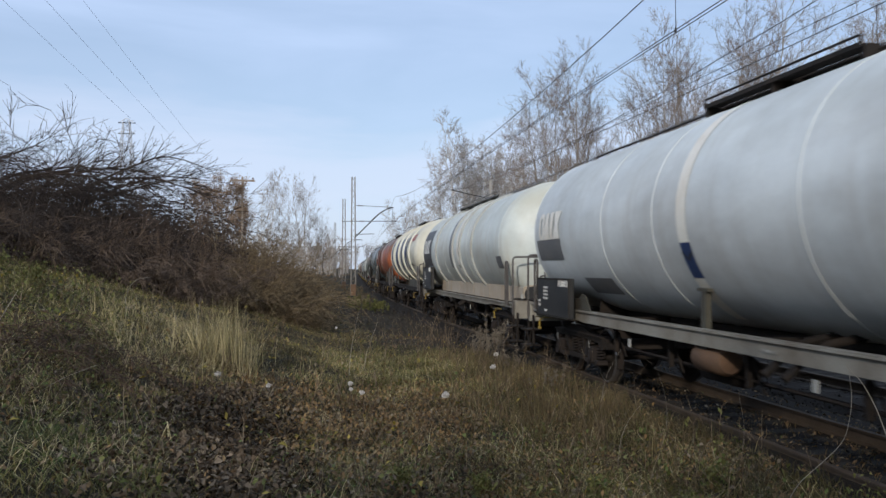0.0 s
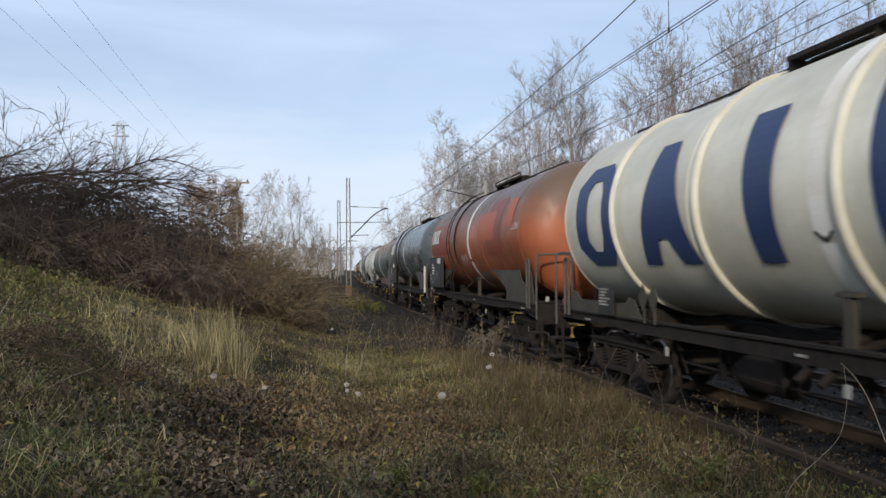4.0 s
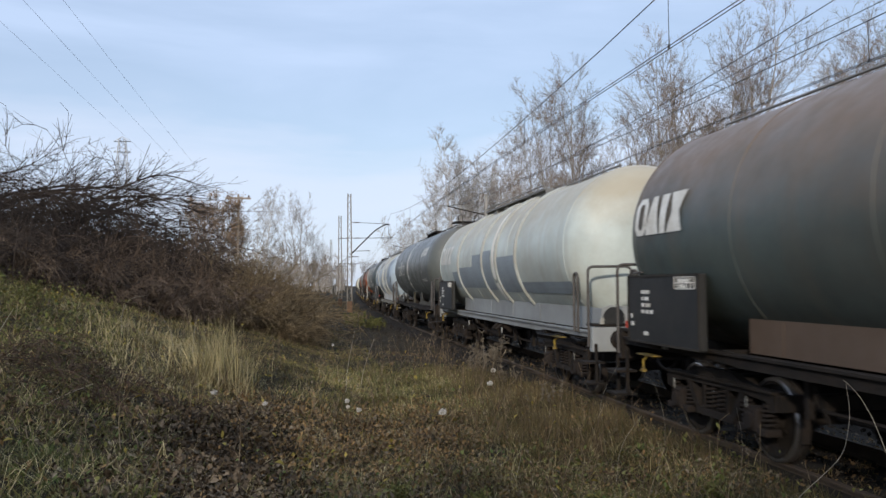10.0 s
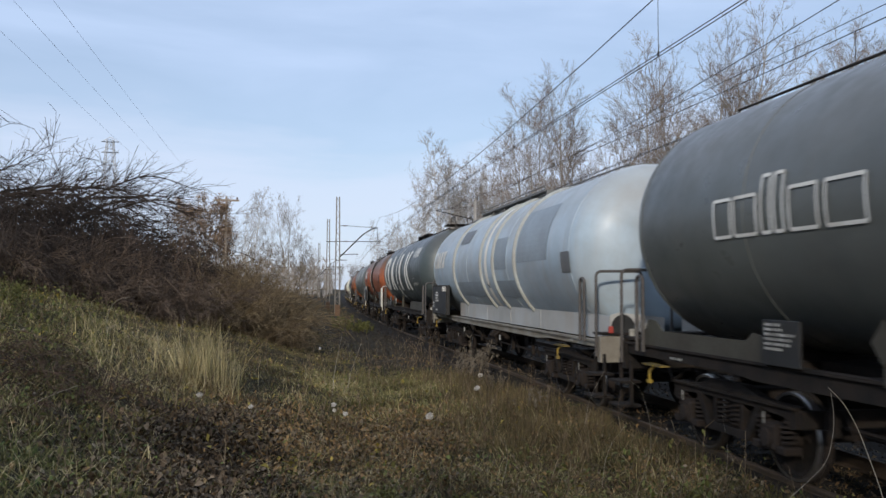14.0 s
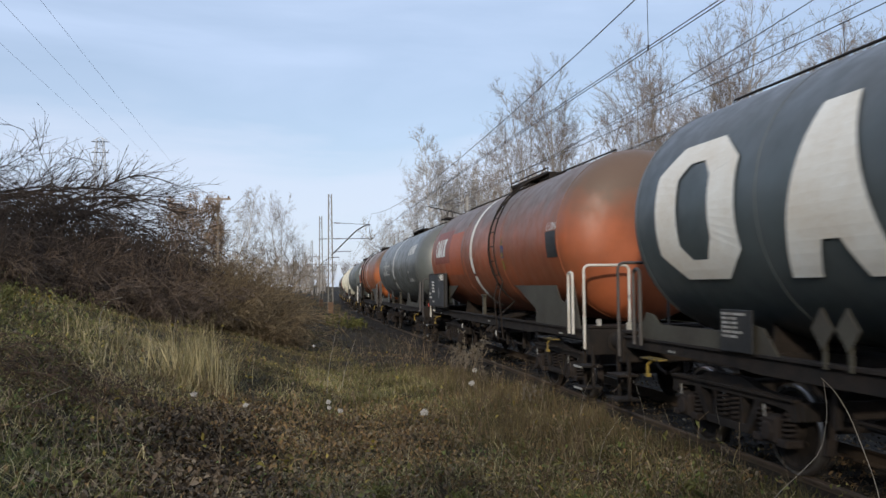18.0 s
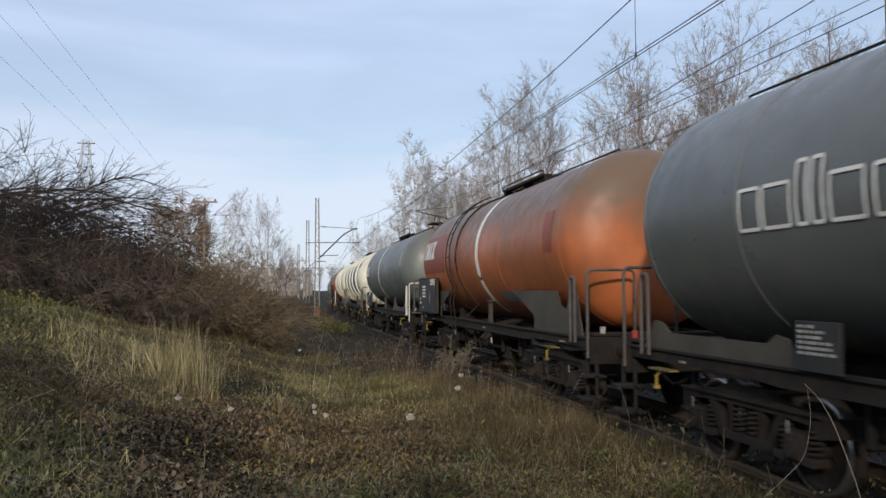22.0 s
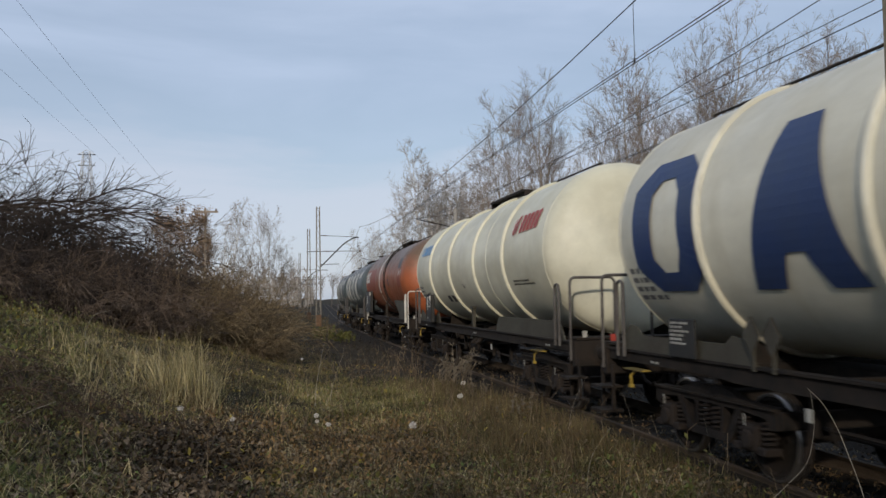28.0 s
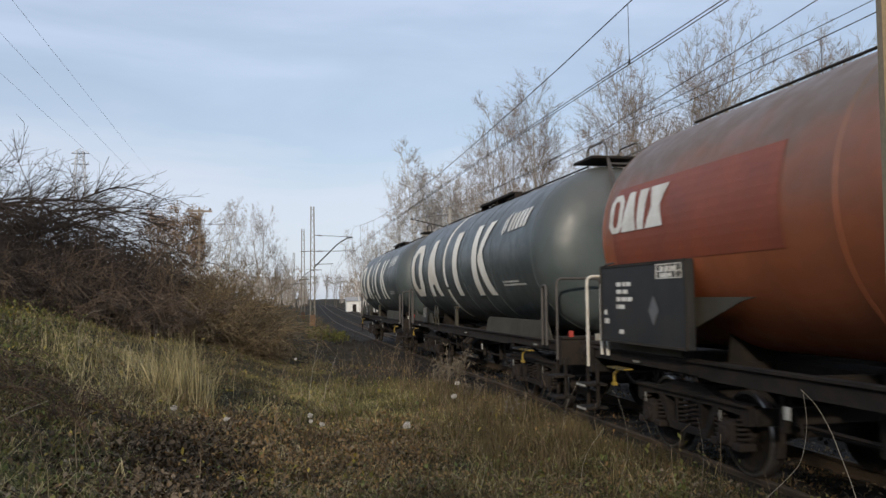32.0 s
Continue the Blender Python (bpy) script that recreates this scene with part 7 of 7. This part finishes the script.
    part("edge_bar", new_box(0.48, 0.50, st(w0), st(w1), top + 0.05, top + 0.10), wm, way)
    for x in (-0.36, -0.12, 0.12, 0.36):
        part("plank", new_box(x - 0.09, x + 0.09, st(w0), st(w1), top + 0.07, top + 0.09), wm, way)
    n = max(2, int((w1 - w0) / 1.1))
    for i in range(n + 1):
        y = st(w0 + (w1 - w0) * i / n)
        part("support", new_box(-0.46, 0.46, y - 0.025, y + 0.025, top - 0.12, top + 0.069), wm, way)
    hr = 0.32 if number in (6, 14, 5) else 0.17
    for x in (-0.49, 0.49) if number not in (3, 10, 15, 16, 18, 19) else ():
        bm = tube(bmesh.new(), rounded([(x, st(w0), top + 0.1), (x, st(w0), top + hr), (x, st(w1), top + hr), (x, st(w1), top + 0.1)], 0.08), 0.016, 5)
        for i in range(1, n):
            y = st(w0 + (w1 - w0) * i / n)
            tube(bm, [(x, y, top + 0.1), (x, y, top + hr)], 0.012, 5)
        part("walkway_rail", bm, wm, wagon)
    part("manhole", lathe(bmesh.new(), [(0.27, -0.1), (0.27, 0.10), (0.32, 0.11), (0.32, 0.15), (0.1, 0.17), (0.01, 0.17)], 20, "z"), wm, wagon, "", True, pose(0, st((w0 + w1) / 2), top))
    if top_rail:
        for a, b in ((0.2, w0), (w1, length - 0.4)):
            if b - a > 0.5:
                bm = tube(bmesh.new(), [(-0.30, st(a), top + 0.03), (-0.30, st(b), top + 0.03)], 0.018, 5)
                k = max(1, int((b - a) / 1.3))
                for i in range(k + 1):
                    y = st(a + (b - a) * i / k)
                    tube(bm, [(-0.30, y, top - 0.06), (-0.30, y, top + 0.03)], 0.014, 4)
                part("top_rail", bm, wm, wagon)
    if end_ladder:
        pts = [Vector((0, -half - 1.0, 1.3)), Vector((0, -half - 0.85, 2.4)), Vector((0, -half - 0.55, 3.9)), Vector((0, -half - 0.25, top + 0.16))]
        link("end_ladder", ladder_mesh(pts, 9, 0.46, HANDRAIL, 0.018, "x"), wagon, pose(0.1, 0, 0))
        part("top_step", new_box(-0.45, 0.55, -half - 0.35, -half + 0.55, top + 0.10, top + 0.14), GRIME, wagon)
        bm = bmesh.new()
        for x in (-0.2, 0.42):
            tube(bm, rounded([(x, -half - 0.9, 2.6), (x, -half - 0.75, 3.0), (x, -half - 0.35, top + 0.4), (x, -half + 0.5, top + 0.4), (x, -half + 0.5, top + 0.1)], 0.15), 0.018, 5)
        part("ladder_rail", bm, HANDRAIL, wagon)
    if platform:
        bm = bmesh.new()
        ye = -half - 1.35
        for x in (-1.25, 0.0, 1.25):
            tube(bm, [(x, ye, 1.2), (x, ye, 2.35)], 0.022, 6)
        for z in (1.8, 2.35):
            tube(bm, [(-1.25, ye, z), (1.25, ye, z)], 0.02, 6)
        box(bm, -1.3, 1.3, ye - 0.1, ye + 0.9, 1.24, 1.272)
        part("brakesman_platform", bm, HANDRAIL, wagon)
    WAGONS.append((wagon, front, rear))
    return wagon


ORANGE = tank_paint("orange_paint", (0.41, 0.115, 0.034), (0.145, 0.088, 0.052), 1.0, 0.5, line=(-0.10, 0.80), film=0.65, stain=(0.16, 0.070, 0.034))
ORANGE_B = tank_paint("dull_orange_paint", (0.33, 0.086, 0.029), (0.130, 0.080, 0.050), 1.0, 0.5, line=(0.0, 0.85), film=0.6, stain=(0.13, 0.058, 0.032))
PALE = tank_paint("pale_grey_paint", (0.60, 0.63, 0.62), (0.42, 0.42, 0.36), 0.4, 0.25, 0.45, (0.26, 0.20, 0.14))
AQUA = tank_paint("pale_blue_paint", (0.55, 0.585, 0.55), (0.44, 0.42, 0.32), 0.6, 0.40, 0.38, (0.36, 0.26, 0.15))
MINT = tank_paint("pale_mint_paint", (0.49, 0.535, 0.50), (0.40, 0.33, 0.22), 0.75, 0.40, 0.45, (0.30, 0.22, 0.14))
CREAM = tank_paint("cream_paint", (0.64, 0.615, 0.505), (0.37, 0.335, 0.245), 0.45, 0.35, 0.45, (0.42, 0.35, 0.20))
CREAM_CLEAN = tank_paint("clean_cream_paint", (0.61, 0.59, 0.47), (0.42, 0.385, 0.25), 0.4, 0.3, 0.42, (0.44, 0.37, 0.22))
SLATE = tank_paint("dark_slate_paint", (0.064, 0.080, 0.084), (0.10, 0.094, 0.086), 0.6, 0.15, 0.24, film=0.10)
CHARCOAL = tank_paint("charcoal_paint", (0.093, 0.101, 0.094), (0.128, 0.120, 0.104), 0.6, 0.3, 0.33)
UMBER = tank_paint("rusty_charcoal_paint", (0.060, 0.080, 0.075), (0.165, 0.110, 0.068), 1.0, 0.3, 0.42, line=(-0.05, 0.95), film=0.2)
OLIVE = tank_paint("olive_grey_paint", (0.105, 0.118, 0.108), (0.12, 0.108, 0.09), 0.7, 0.35, 0.42)
TEAL = tank_paint("dark_teal_paint", (0.056, 0.072, 0.073), (0.092, 0.088, 0.082), 0.6, 0.3, 0.38)
SKIRT_RUST = tank_paint("rust_stained_skirt", (0.43, 0.44, 0.40), (0.36, 0.24, 0.13), 0.5, 0.9, 0.55, (0.38, 0.25, 0.12))
AQUA_GREY = tank_paint("blue_grey_paint", (0.37, 0.45, 0.51), (0.33, 0.31, 0.27), 0.5, 0.40, 0.40, (0.30, 0.21, 0.13))
SKIRT_PALE = tank_paint("pale_skirt", (0.42, 0.46, 0.48), (0.32, 0.25, 0.17), 0.3, 0.6, 0.5, (0.34, 0.25, 0.16))
SKIRT_GREY = tank_paint("grey_skirt", (0.27, 0.29, 0.30), (0.22, 0.2, 0.17), 0.2, 0.3, 0.5)
SKIRT_BROWN = tank_paint("brown_skirt", (0.115, 0.078, 0.054), (0.09, 0.06, 0.04), 0.3, 0.5, 0.55)
PALE_SOLE = material("pale_solebar", (0.27, 0.255, 0.215), 0.6, 0.0, (0.13, 0.10, 0.07), 1.5, 0.8)

SPRAY = material("faded_spray", (0.22, 0.22, 0.22), 0.6)
LETTERS = lambda m, a: (("ring8", a[0], a[1], -0.80, 0.80, m), ("wedge", a[2], a[3], -0.80, 0.80, m), ("post", a[4], a[5], -0.80, 0.80, m), ("fork", a[6], a[7], -0.80, 0.80, m))
BIG = (10.2, 12.0, 8.05, 9.55, 5.3, 6.5, 2.75, 4.2)
BIG_B = (9.75, 11.4, 7.4, 9.0, 5.25, 6.5, 2.8, 4.2)


def build_train():
    tank_wagon(-3.0, 11.95, "plain", PALE, "pale grey tank wagon with cream band and thin pipes", band=8.4, rings=(), pale_seams=(5.96, 11.2), number=1,
               patches=((13.3, 14.8, -0.55, -0.15, GREY_PATCH), (11.4, 12.7, -1.25, -0.9, GREY_PATCH), (8.25, 8.52, -0.85, -0.38, BLUE)),
               marks=(("slab", 13.3, 14.6, -0.15, 0.35, BANDED),), sole_mat=PALE_SOLE, walkway=(6.4, 9.7), board=(12.7, 14.7, 1.08, 1.79))
    tank_wagon(15.1, 28.4, "skirt", AQUA, "pale blue tank wagon with rust-stained skirt and hoops", band=5.65, rings=(3.35, 5.2, 6.45, 9.95), number=2, ring_mat=HOOP,
               patches=((11.15, 13.25, -0.55, 0.85, DARK_PATCH), (-0.1, 0.45, -0.62, -0.32, GREY_PATCH), (6.7, 7.1, -0.6, 1.2, GREY_PATCH)),
               marks=(("slab", 11.6, 13.0, -0.05, 0.45, WHITE),), board=(10.95, 13.3, 1.20, 2.05), skirt_mat=SKIRT_RUST, sole_mat=PALE_SOLE, walkway=(4.4, 10.6), texts=(("L", 0.16, 0.2, -0.52),))
    tank_wagon(31.6, 43.6, "plain", CREAM, "cream white tank wagon with large blue marks", band=4.95, rings=(2.05, 4.65, 7.2, 9.8), number=3,
               marks=LETTERS(BLUE, BIG_B) + (("swirl", 0.35, 1.85, 0.5, 0.85, RED),), scrawls=((11.3, -0.75, 0.5, PALE_RAIL, 3),), walkway=(4.0, 6.9))
    tank_wagon(46.8, 58.85, "gusset", ORANGE_B, "orange tank wagon with soot-brown top and ladder", band=5.45, ladder=7.95, strap=7.4, number=4,
               patches=((9.0, 12.0, -0.35, 0.65, RED_PATCH), (1.6, 3.2, -0.5, 0.9, RED_PATCH), (2.3, 4.2, -0.1, 0.6, ORANGE_PATCH), (0.5, 1.2, 0.15, 0.8, ORANGE_PATCH), (4.2, 5.0, -1.2, -0.95, GREY_PATCH)),
               marks=(("slab", 10.35, 11.8, 0.05, 0.50, WHITE),), texts=(("L1,5BN", 0.20, 0.3, 0.05),), board=(9.9, 12.3, 1.36, 2.36), scrawls=((6.8, -0.7, 0.85, PALE_RAIL, 4),), walkway=(3.4, 6.2))
    tank_wagon(61.85, 74.4, "gusset", SLATE, "dark blue-grey tank wagon with cream band", band=6.2, ladder=8.65, strap=8.3, number=5,
               marks=(("slab", 10.8, 12.2, 0.05, 0.50, WHITE),), board=(10.3, 12.75, 1.36, 2.36), scrawls=((2.2, -0.55, 1.0, PALE_RAIL, 7),), patches=((4.9, 5.7, -1.0, -0.8, GREY_PATCH), (6.07, 6.33, 0.3, 1.2, YELLOW_PATCH)),
               texts=(("L1,5BN", 0.16, 0.84, -0.1),), white_rails=True, walkway=(4.2, 7.6))
    tank_wagon(77.75, 90.4, "skirt", UMBER, "dark tank wagon, browned by rust, with brown skirt", band=6.3, rings=(5.35,), number=6, pale_seams=(7.5, 10.1),
               marks=(("slab", 11.2, 12.6, 0.0, 0.5, WHITE),), patches=((-0.34, 0.38, -0.60, 0.10, BOARD), (6.17, 6.43, 0.35, 1.3, YELLOW_PATCH)), board=(10.75, 12.85, 1.18, 2.08), skirt_mat=SKIRT_BROWN, texts=(("L1,5BN", 0.17, 0.07, -0.14), ("04.21 L", 0.15, 0.07, -0.38)), walkway=(4.6, 7.6))
    tank_wagon(93.6, 106.9, "skirt", MINT, "pale mint-grey tank wagon with grey repainted panels", band=5.55, rings=(3.3, 5.15, 6.7, 10.0), number=7, ring_mat=HOOP,
               patches=((6.75, 8.0, -0.75, 0.15, PATCH_BLUE), (8.0, 10.0, -0.75, -0.15, PATCH_BLUE), (10.0, 11.1, -0.75, -0.25, PATCH_BLUE), (3.4, 5.1, -0.85, 0.0, PATCH_BLUE), (-0.1, 3.2, -0.85, -0.6, PATCH_BLUE), (5.75, 6.65, -0.8, 0.2, PATCH_BLUE)),
               marks=(("slab", 11.2, 13.1, 0.0, 0.55, WHITE),), board=(10.95, 13.35, 1.20, 2.08), skirt_mat=SKIRT_GREY, sole_mat=SKIRT_GREY, walkway=(4.4, 10.6))
    tank_wagon(110.0, 122.3, "plain", CHARCOAL, "charcoal tank wagon with cream band and sprayed scrawl", band=6.6, rings=(), pale_seams=(2.5, 5.25, 9.85), number=8,
               marks=(("outline", 8.0, 10.4, -0.25, 0.3, WHITE), ("swirl", 0.5, 2.1, 0.35, 0.72, WHITE)), texts=(("L4BH", 0.14, 1.9, -0.25),), end_ladder=True,
               scrawls=((1.7, -0.75, 1.5, SPRAY, 12),), patches=((7.5, 7.95, -0.95, -0.7, GREY_PATCH),), walkway=(4.3, 7.3))
    tank_wagon(125.2, 138.3, "skirt", AQUA_GREY, "pale blue tank wagon with dark repainted panels", band=5.95, rings=(3.35, 5.2, 6.45, 9.75), number=9, ring_mat=HOOP,
               patches=((1.2, 3.2, -0.1, 1.0, PATCH_BLUE), (4.1, 5.1, -0.2, 0.5, PATCH_BLUE), (6.6, 9.6, -0.85, -0.45, PATCH_BLUE), (3.5, 5.1, -0.85, -0.45, PATCH_BLUE), (-0.05, 0.4, -0.35, 0.0, GREY_PATCH), (8.2, 9.4, 0.6, 1.0, GREY_PATCH)),
               marks=(("slab", 11.2, 12.9, 0.0, 0.5, WHITE),), board=(10.8, 13.2, 1.20, 2.08), skirt_mat=SKIRT_PALE, sole_mat=PALE_SOLE, walkway=(4.4, 10.6))
    tank_wagon(141.7, 154.25, "plain", TEAL, "dark green-grey tank wagon with large white marks", band=7.2, rings=(), pale_seams=(2.7, 5.3, 7.4, 9.85), number=10,
               marks=LETTERS(BANDED, BIG) + (("swirl", 0.45, 2.0, 0.42, 0.85, WHITE),), texts=(("L4BH", 0.14, 1.75, -0.35),), end_ladder=True, walkway=(4.2, 7.2))
    tank_wagon(157.5, 169.5, "gusset", ORANGE_B, "orange tank wagon with ladder and white handrails", band=6.5, ladder=3.95, strap=4.6, number=11,
               patches=((7.7, 9.9, -0.55, 0.6, ORANGE_PATCH), (9.2, 11.4, -0.2, 0.75, RED_PATCH), (0.05, 0.6, -0.35, 0.1, BOARD)), marks=(("slab", 9.75, 11.2, 0.0, 0.5, WHITE),),
               texts=(("L1,5BN", 0.18, 0.3, 0.12),), board=(9.9, 12.4, 1.32, 2.30), white_rails=True, walkway=(3.4, 6.3))
    tank_wagon(172.9, 185.3, "plain", CHARCOAL, "dark grey tank wagon with cream band and end ladder", band=6.6, pale_seams=(2.5, 5.15, 10.45), number=12,
               marks=(("outline", 8.0, 10.35, -0.25, 0.3, WHITE), ("swirl", 0.5, 2.1, 0.35, 0.75, WHITE)), texts=(("L4BH", 0.14, 1.9, -0.3),), end_ladder=True,
               patches=((7.5, 7.95, -0.95, -0.7, GREY_PATCH),), walkway=(4.3, 7.3))
    tank_wagon(188.5, 200.35, "gusset", ORANGE, "orange-red tank wagon with dark brown top", band=5.35, ladder=7.85, strap=7.35, number=13,
               patches=((8.9, 11.8, -0.35, 0.7, RED_PATCH), (0.3, 0.75, -0.2, 0.5, RED_PATCH), (3.3, 4.3, -1.15, -0.9, GREY_PATCH)), marks=(("slab", 10.2, 11.7, 0.05, 0.55, WHITE),),
               board=(9.95, 12.5, 1.30, 2.30), walkway=(3.6, 6.6))
    tank_wagon(204.7, 216.8, "plain", OLIVE, "olive-grey tank wagon with end ladder and white handrails", band=7.1, pale_seams=(), number=14,
               patches=((0.3, 0.75, 0.1, 0.6, YELLOW_PATCH), (0.2, 0.7, -0.95, -0.05, GREY_PATCH), (1.6, 2.6, -1.05, -0.55, GREY_PATCH)), marks=(("slab", 10.9, 12.1, -0.1, 0.35, WHITE),),
               end_ladder=True, white_rails=True, platform=True, board=(10.1, 11.6, 1.3, 1.9), walkway=(4.6, 7.6))
    tank_wagon(221.3, 233.1, "plain", CREAM, "cream white tank wagon with large blue marks and hoops", band=4.95, rings=(2.05, 4.65, 7.2, 9.8), number=15, dish=0.45,
               marks=LETTERS(BLUE, BIG_B) + (("swirl", 0.1, 1.5, 0.55, 0.9, RED),), walkway=(4.0, 6.9))
    tank_wagon(236.3, 248.75, "plain", CREAM_CLEAN, "clean cream tank wagon with hoops and red mark", band=6.3, rings=(2.5, 4.95, 7.6, 10.2), number=16, dish=0.45, band_mat=CREAM,
               marks=(("swirl", 0.4, 1.9, 0.35, 0.75, RED), ("slab", 10.3, 11.9, 0.45, 0.75, PALEBLUE)), board=(10.0, 10.8, 1.25, 2.05), walkway=(4.2, 7.0),
               patches=((8.0, 8.35, -1.0, -0.8, BOARD), (8.5, 8.85, -1.0, -0.8, BOARD)))
    tank_wagon(252.3, 264.5, "gusset", ORANGE_B, "dull orange tank wagon with sooty top", band=6.6, ladder=4.0, strap=4.65, number=17,
               patches=((8.3, 11.9, -0.4, 0.6, RED_PATCH), (0.3, 1.0, -0.35, 0.05, RED_PATCH), (0.3, 1.0, 0.35, 0.75, DARK_PATCH)), marks=(("slab", 10.5, 12.0, 0.0, 0.5, WHITE),),
               texts=(("L1,5BN", 0.22, 0.45, 0.12),), board=(9.95, 12.3, 1.36, 2.36), white_rails=True, walkway=(3.5, 6.3))
    tank_wagon(267.7, 280.0, "plain", TEAL, "dark green-grey tank wagon with white marks", band=7.2, pale_seams=(2.7, 5.3, 7.4, 9.85), number=18,
               marks=LETTERS(BANDED, BIG) + (("swirl", 0.45, 2.0, 0.42, 0.85, WHITE),), end_ladder=True, walkway=(4.2, 7.2))
    tank_wagon(283.3, 295.6, "plain", TEAL, "dark green-grey tank wagon at the end of the train", band=7.2, pale_seams=(2.7, 5.3, 7.4, 9.85), number=19,
               marks=LETTERS(BANDED, BIG) + (("swirl", 0.45, 2.0, 0.42, 0.85, WHITE),), end_ladder=True, walkway=(4.2, 7.2))


build_train()


# ---------------------------------------------------------------- what moves
def motions():
    times = [i * 0.5 for i in range(65)]
    for wagon, front, rear in WAGONS:
        rows = []
        for t in times:
            y = (front + rear) / 2 - travelled(t)
            p = on_track(y)
            rows.append((t, pose(p.x, p.y, p.z, 0, 0, -math.degrees(heading(y)))))
        walk(wagon, rows)
    steps = [i / 15 for i in range(481)]
    turns = [(t, pose(0, 0, 0, math.degrees(travelled(t) / 0.46) % 360)) for t in steps]
    for wheels, ay in ROLLERS:
        shift = Matrix.Translation((0, ay, 0.46))
        walk(wheels, [(t, shift @ m) for t, m in turns])


motions()
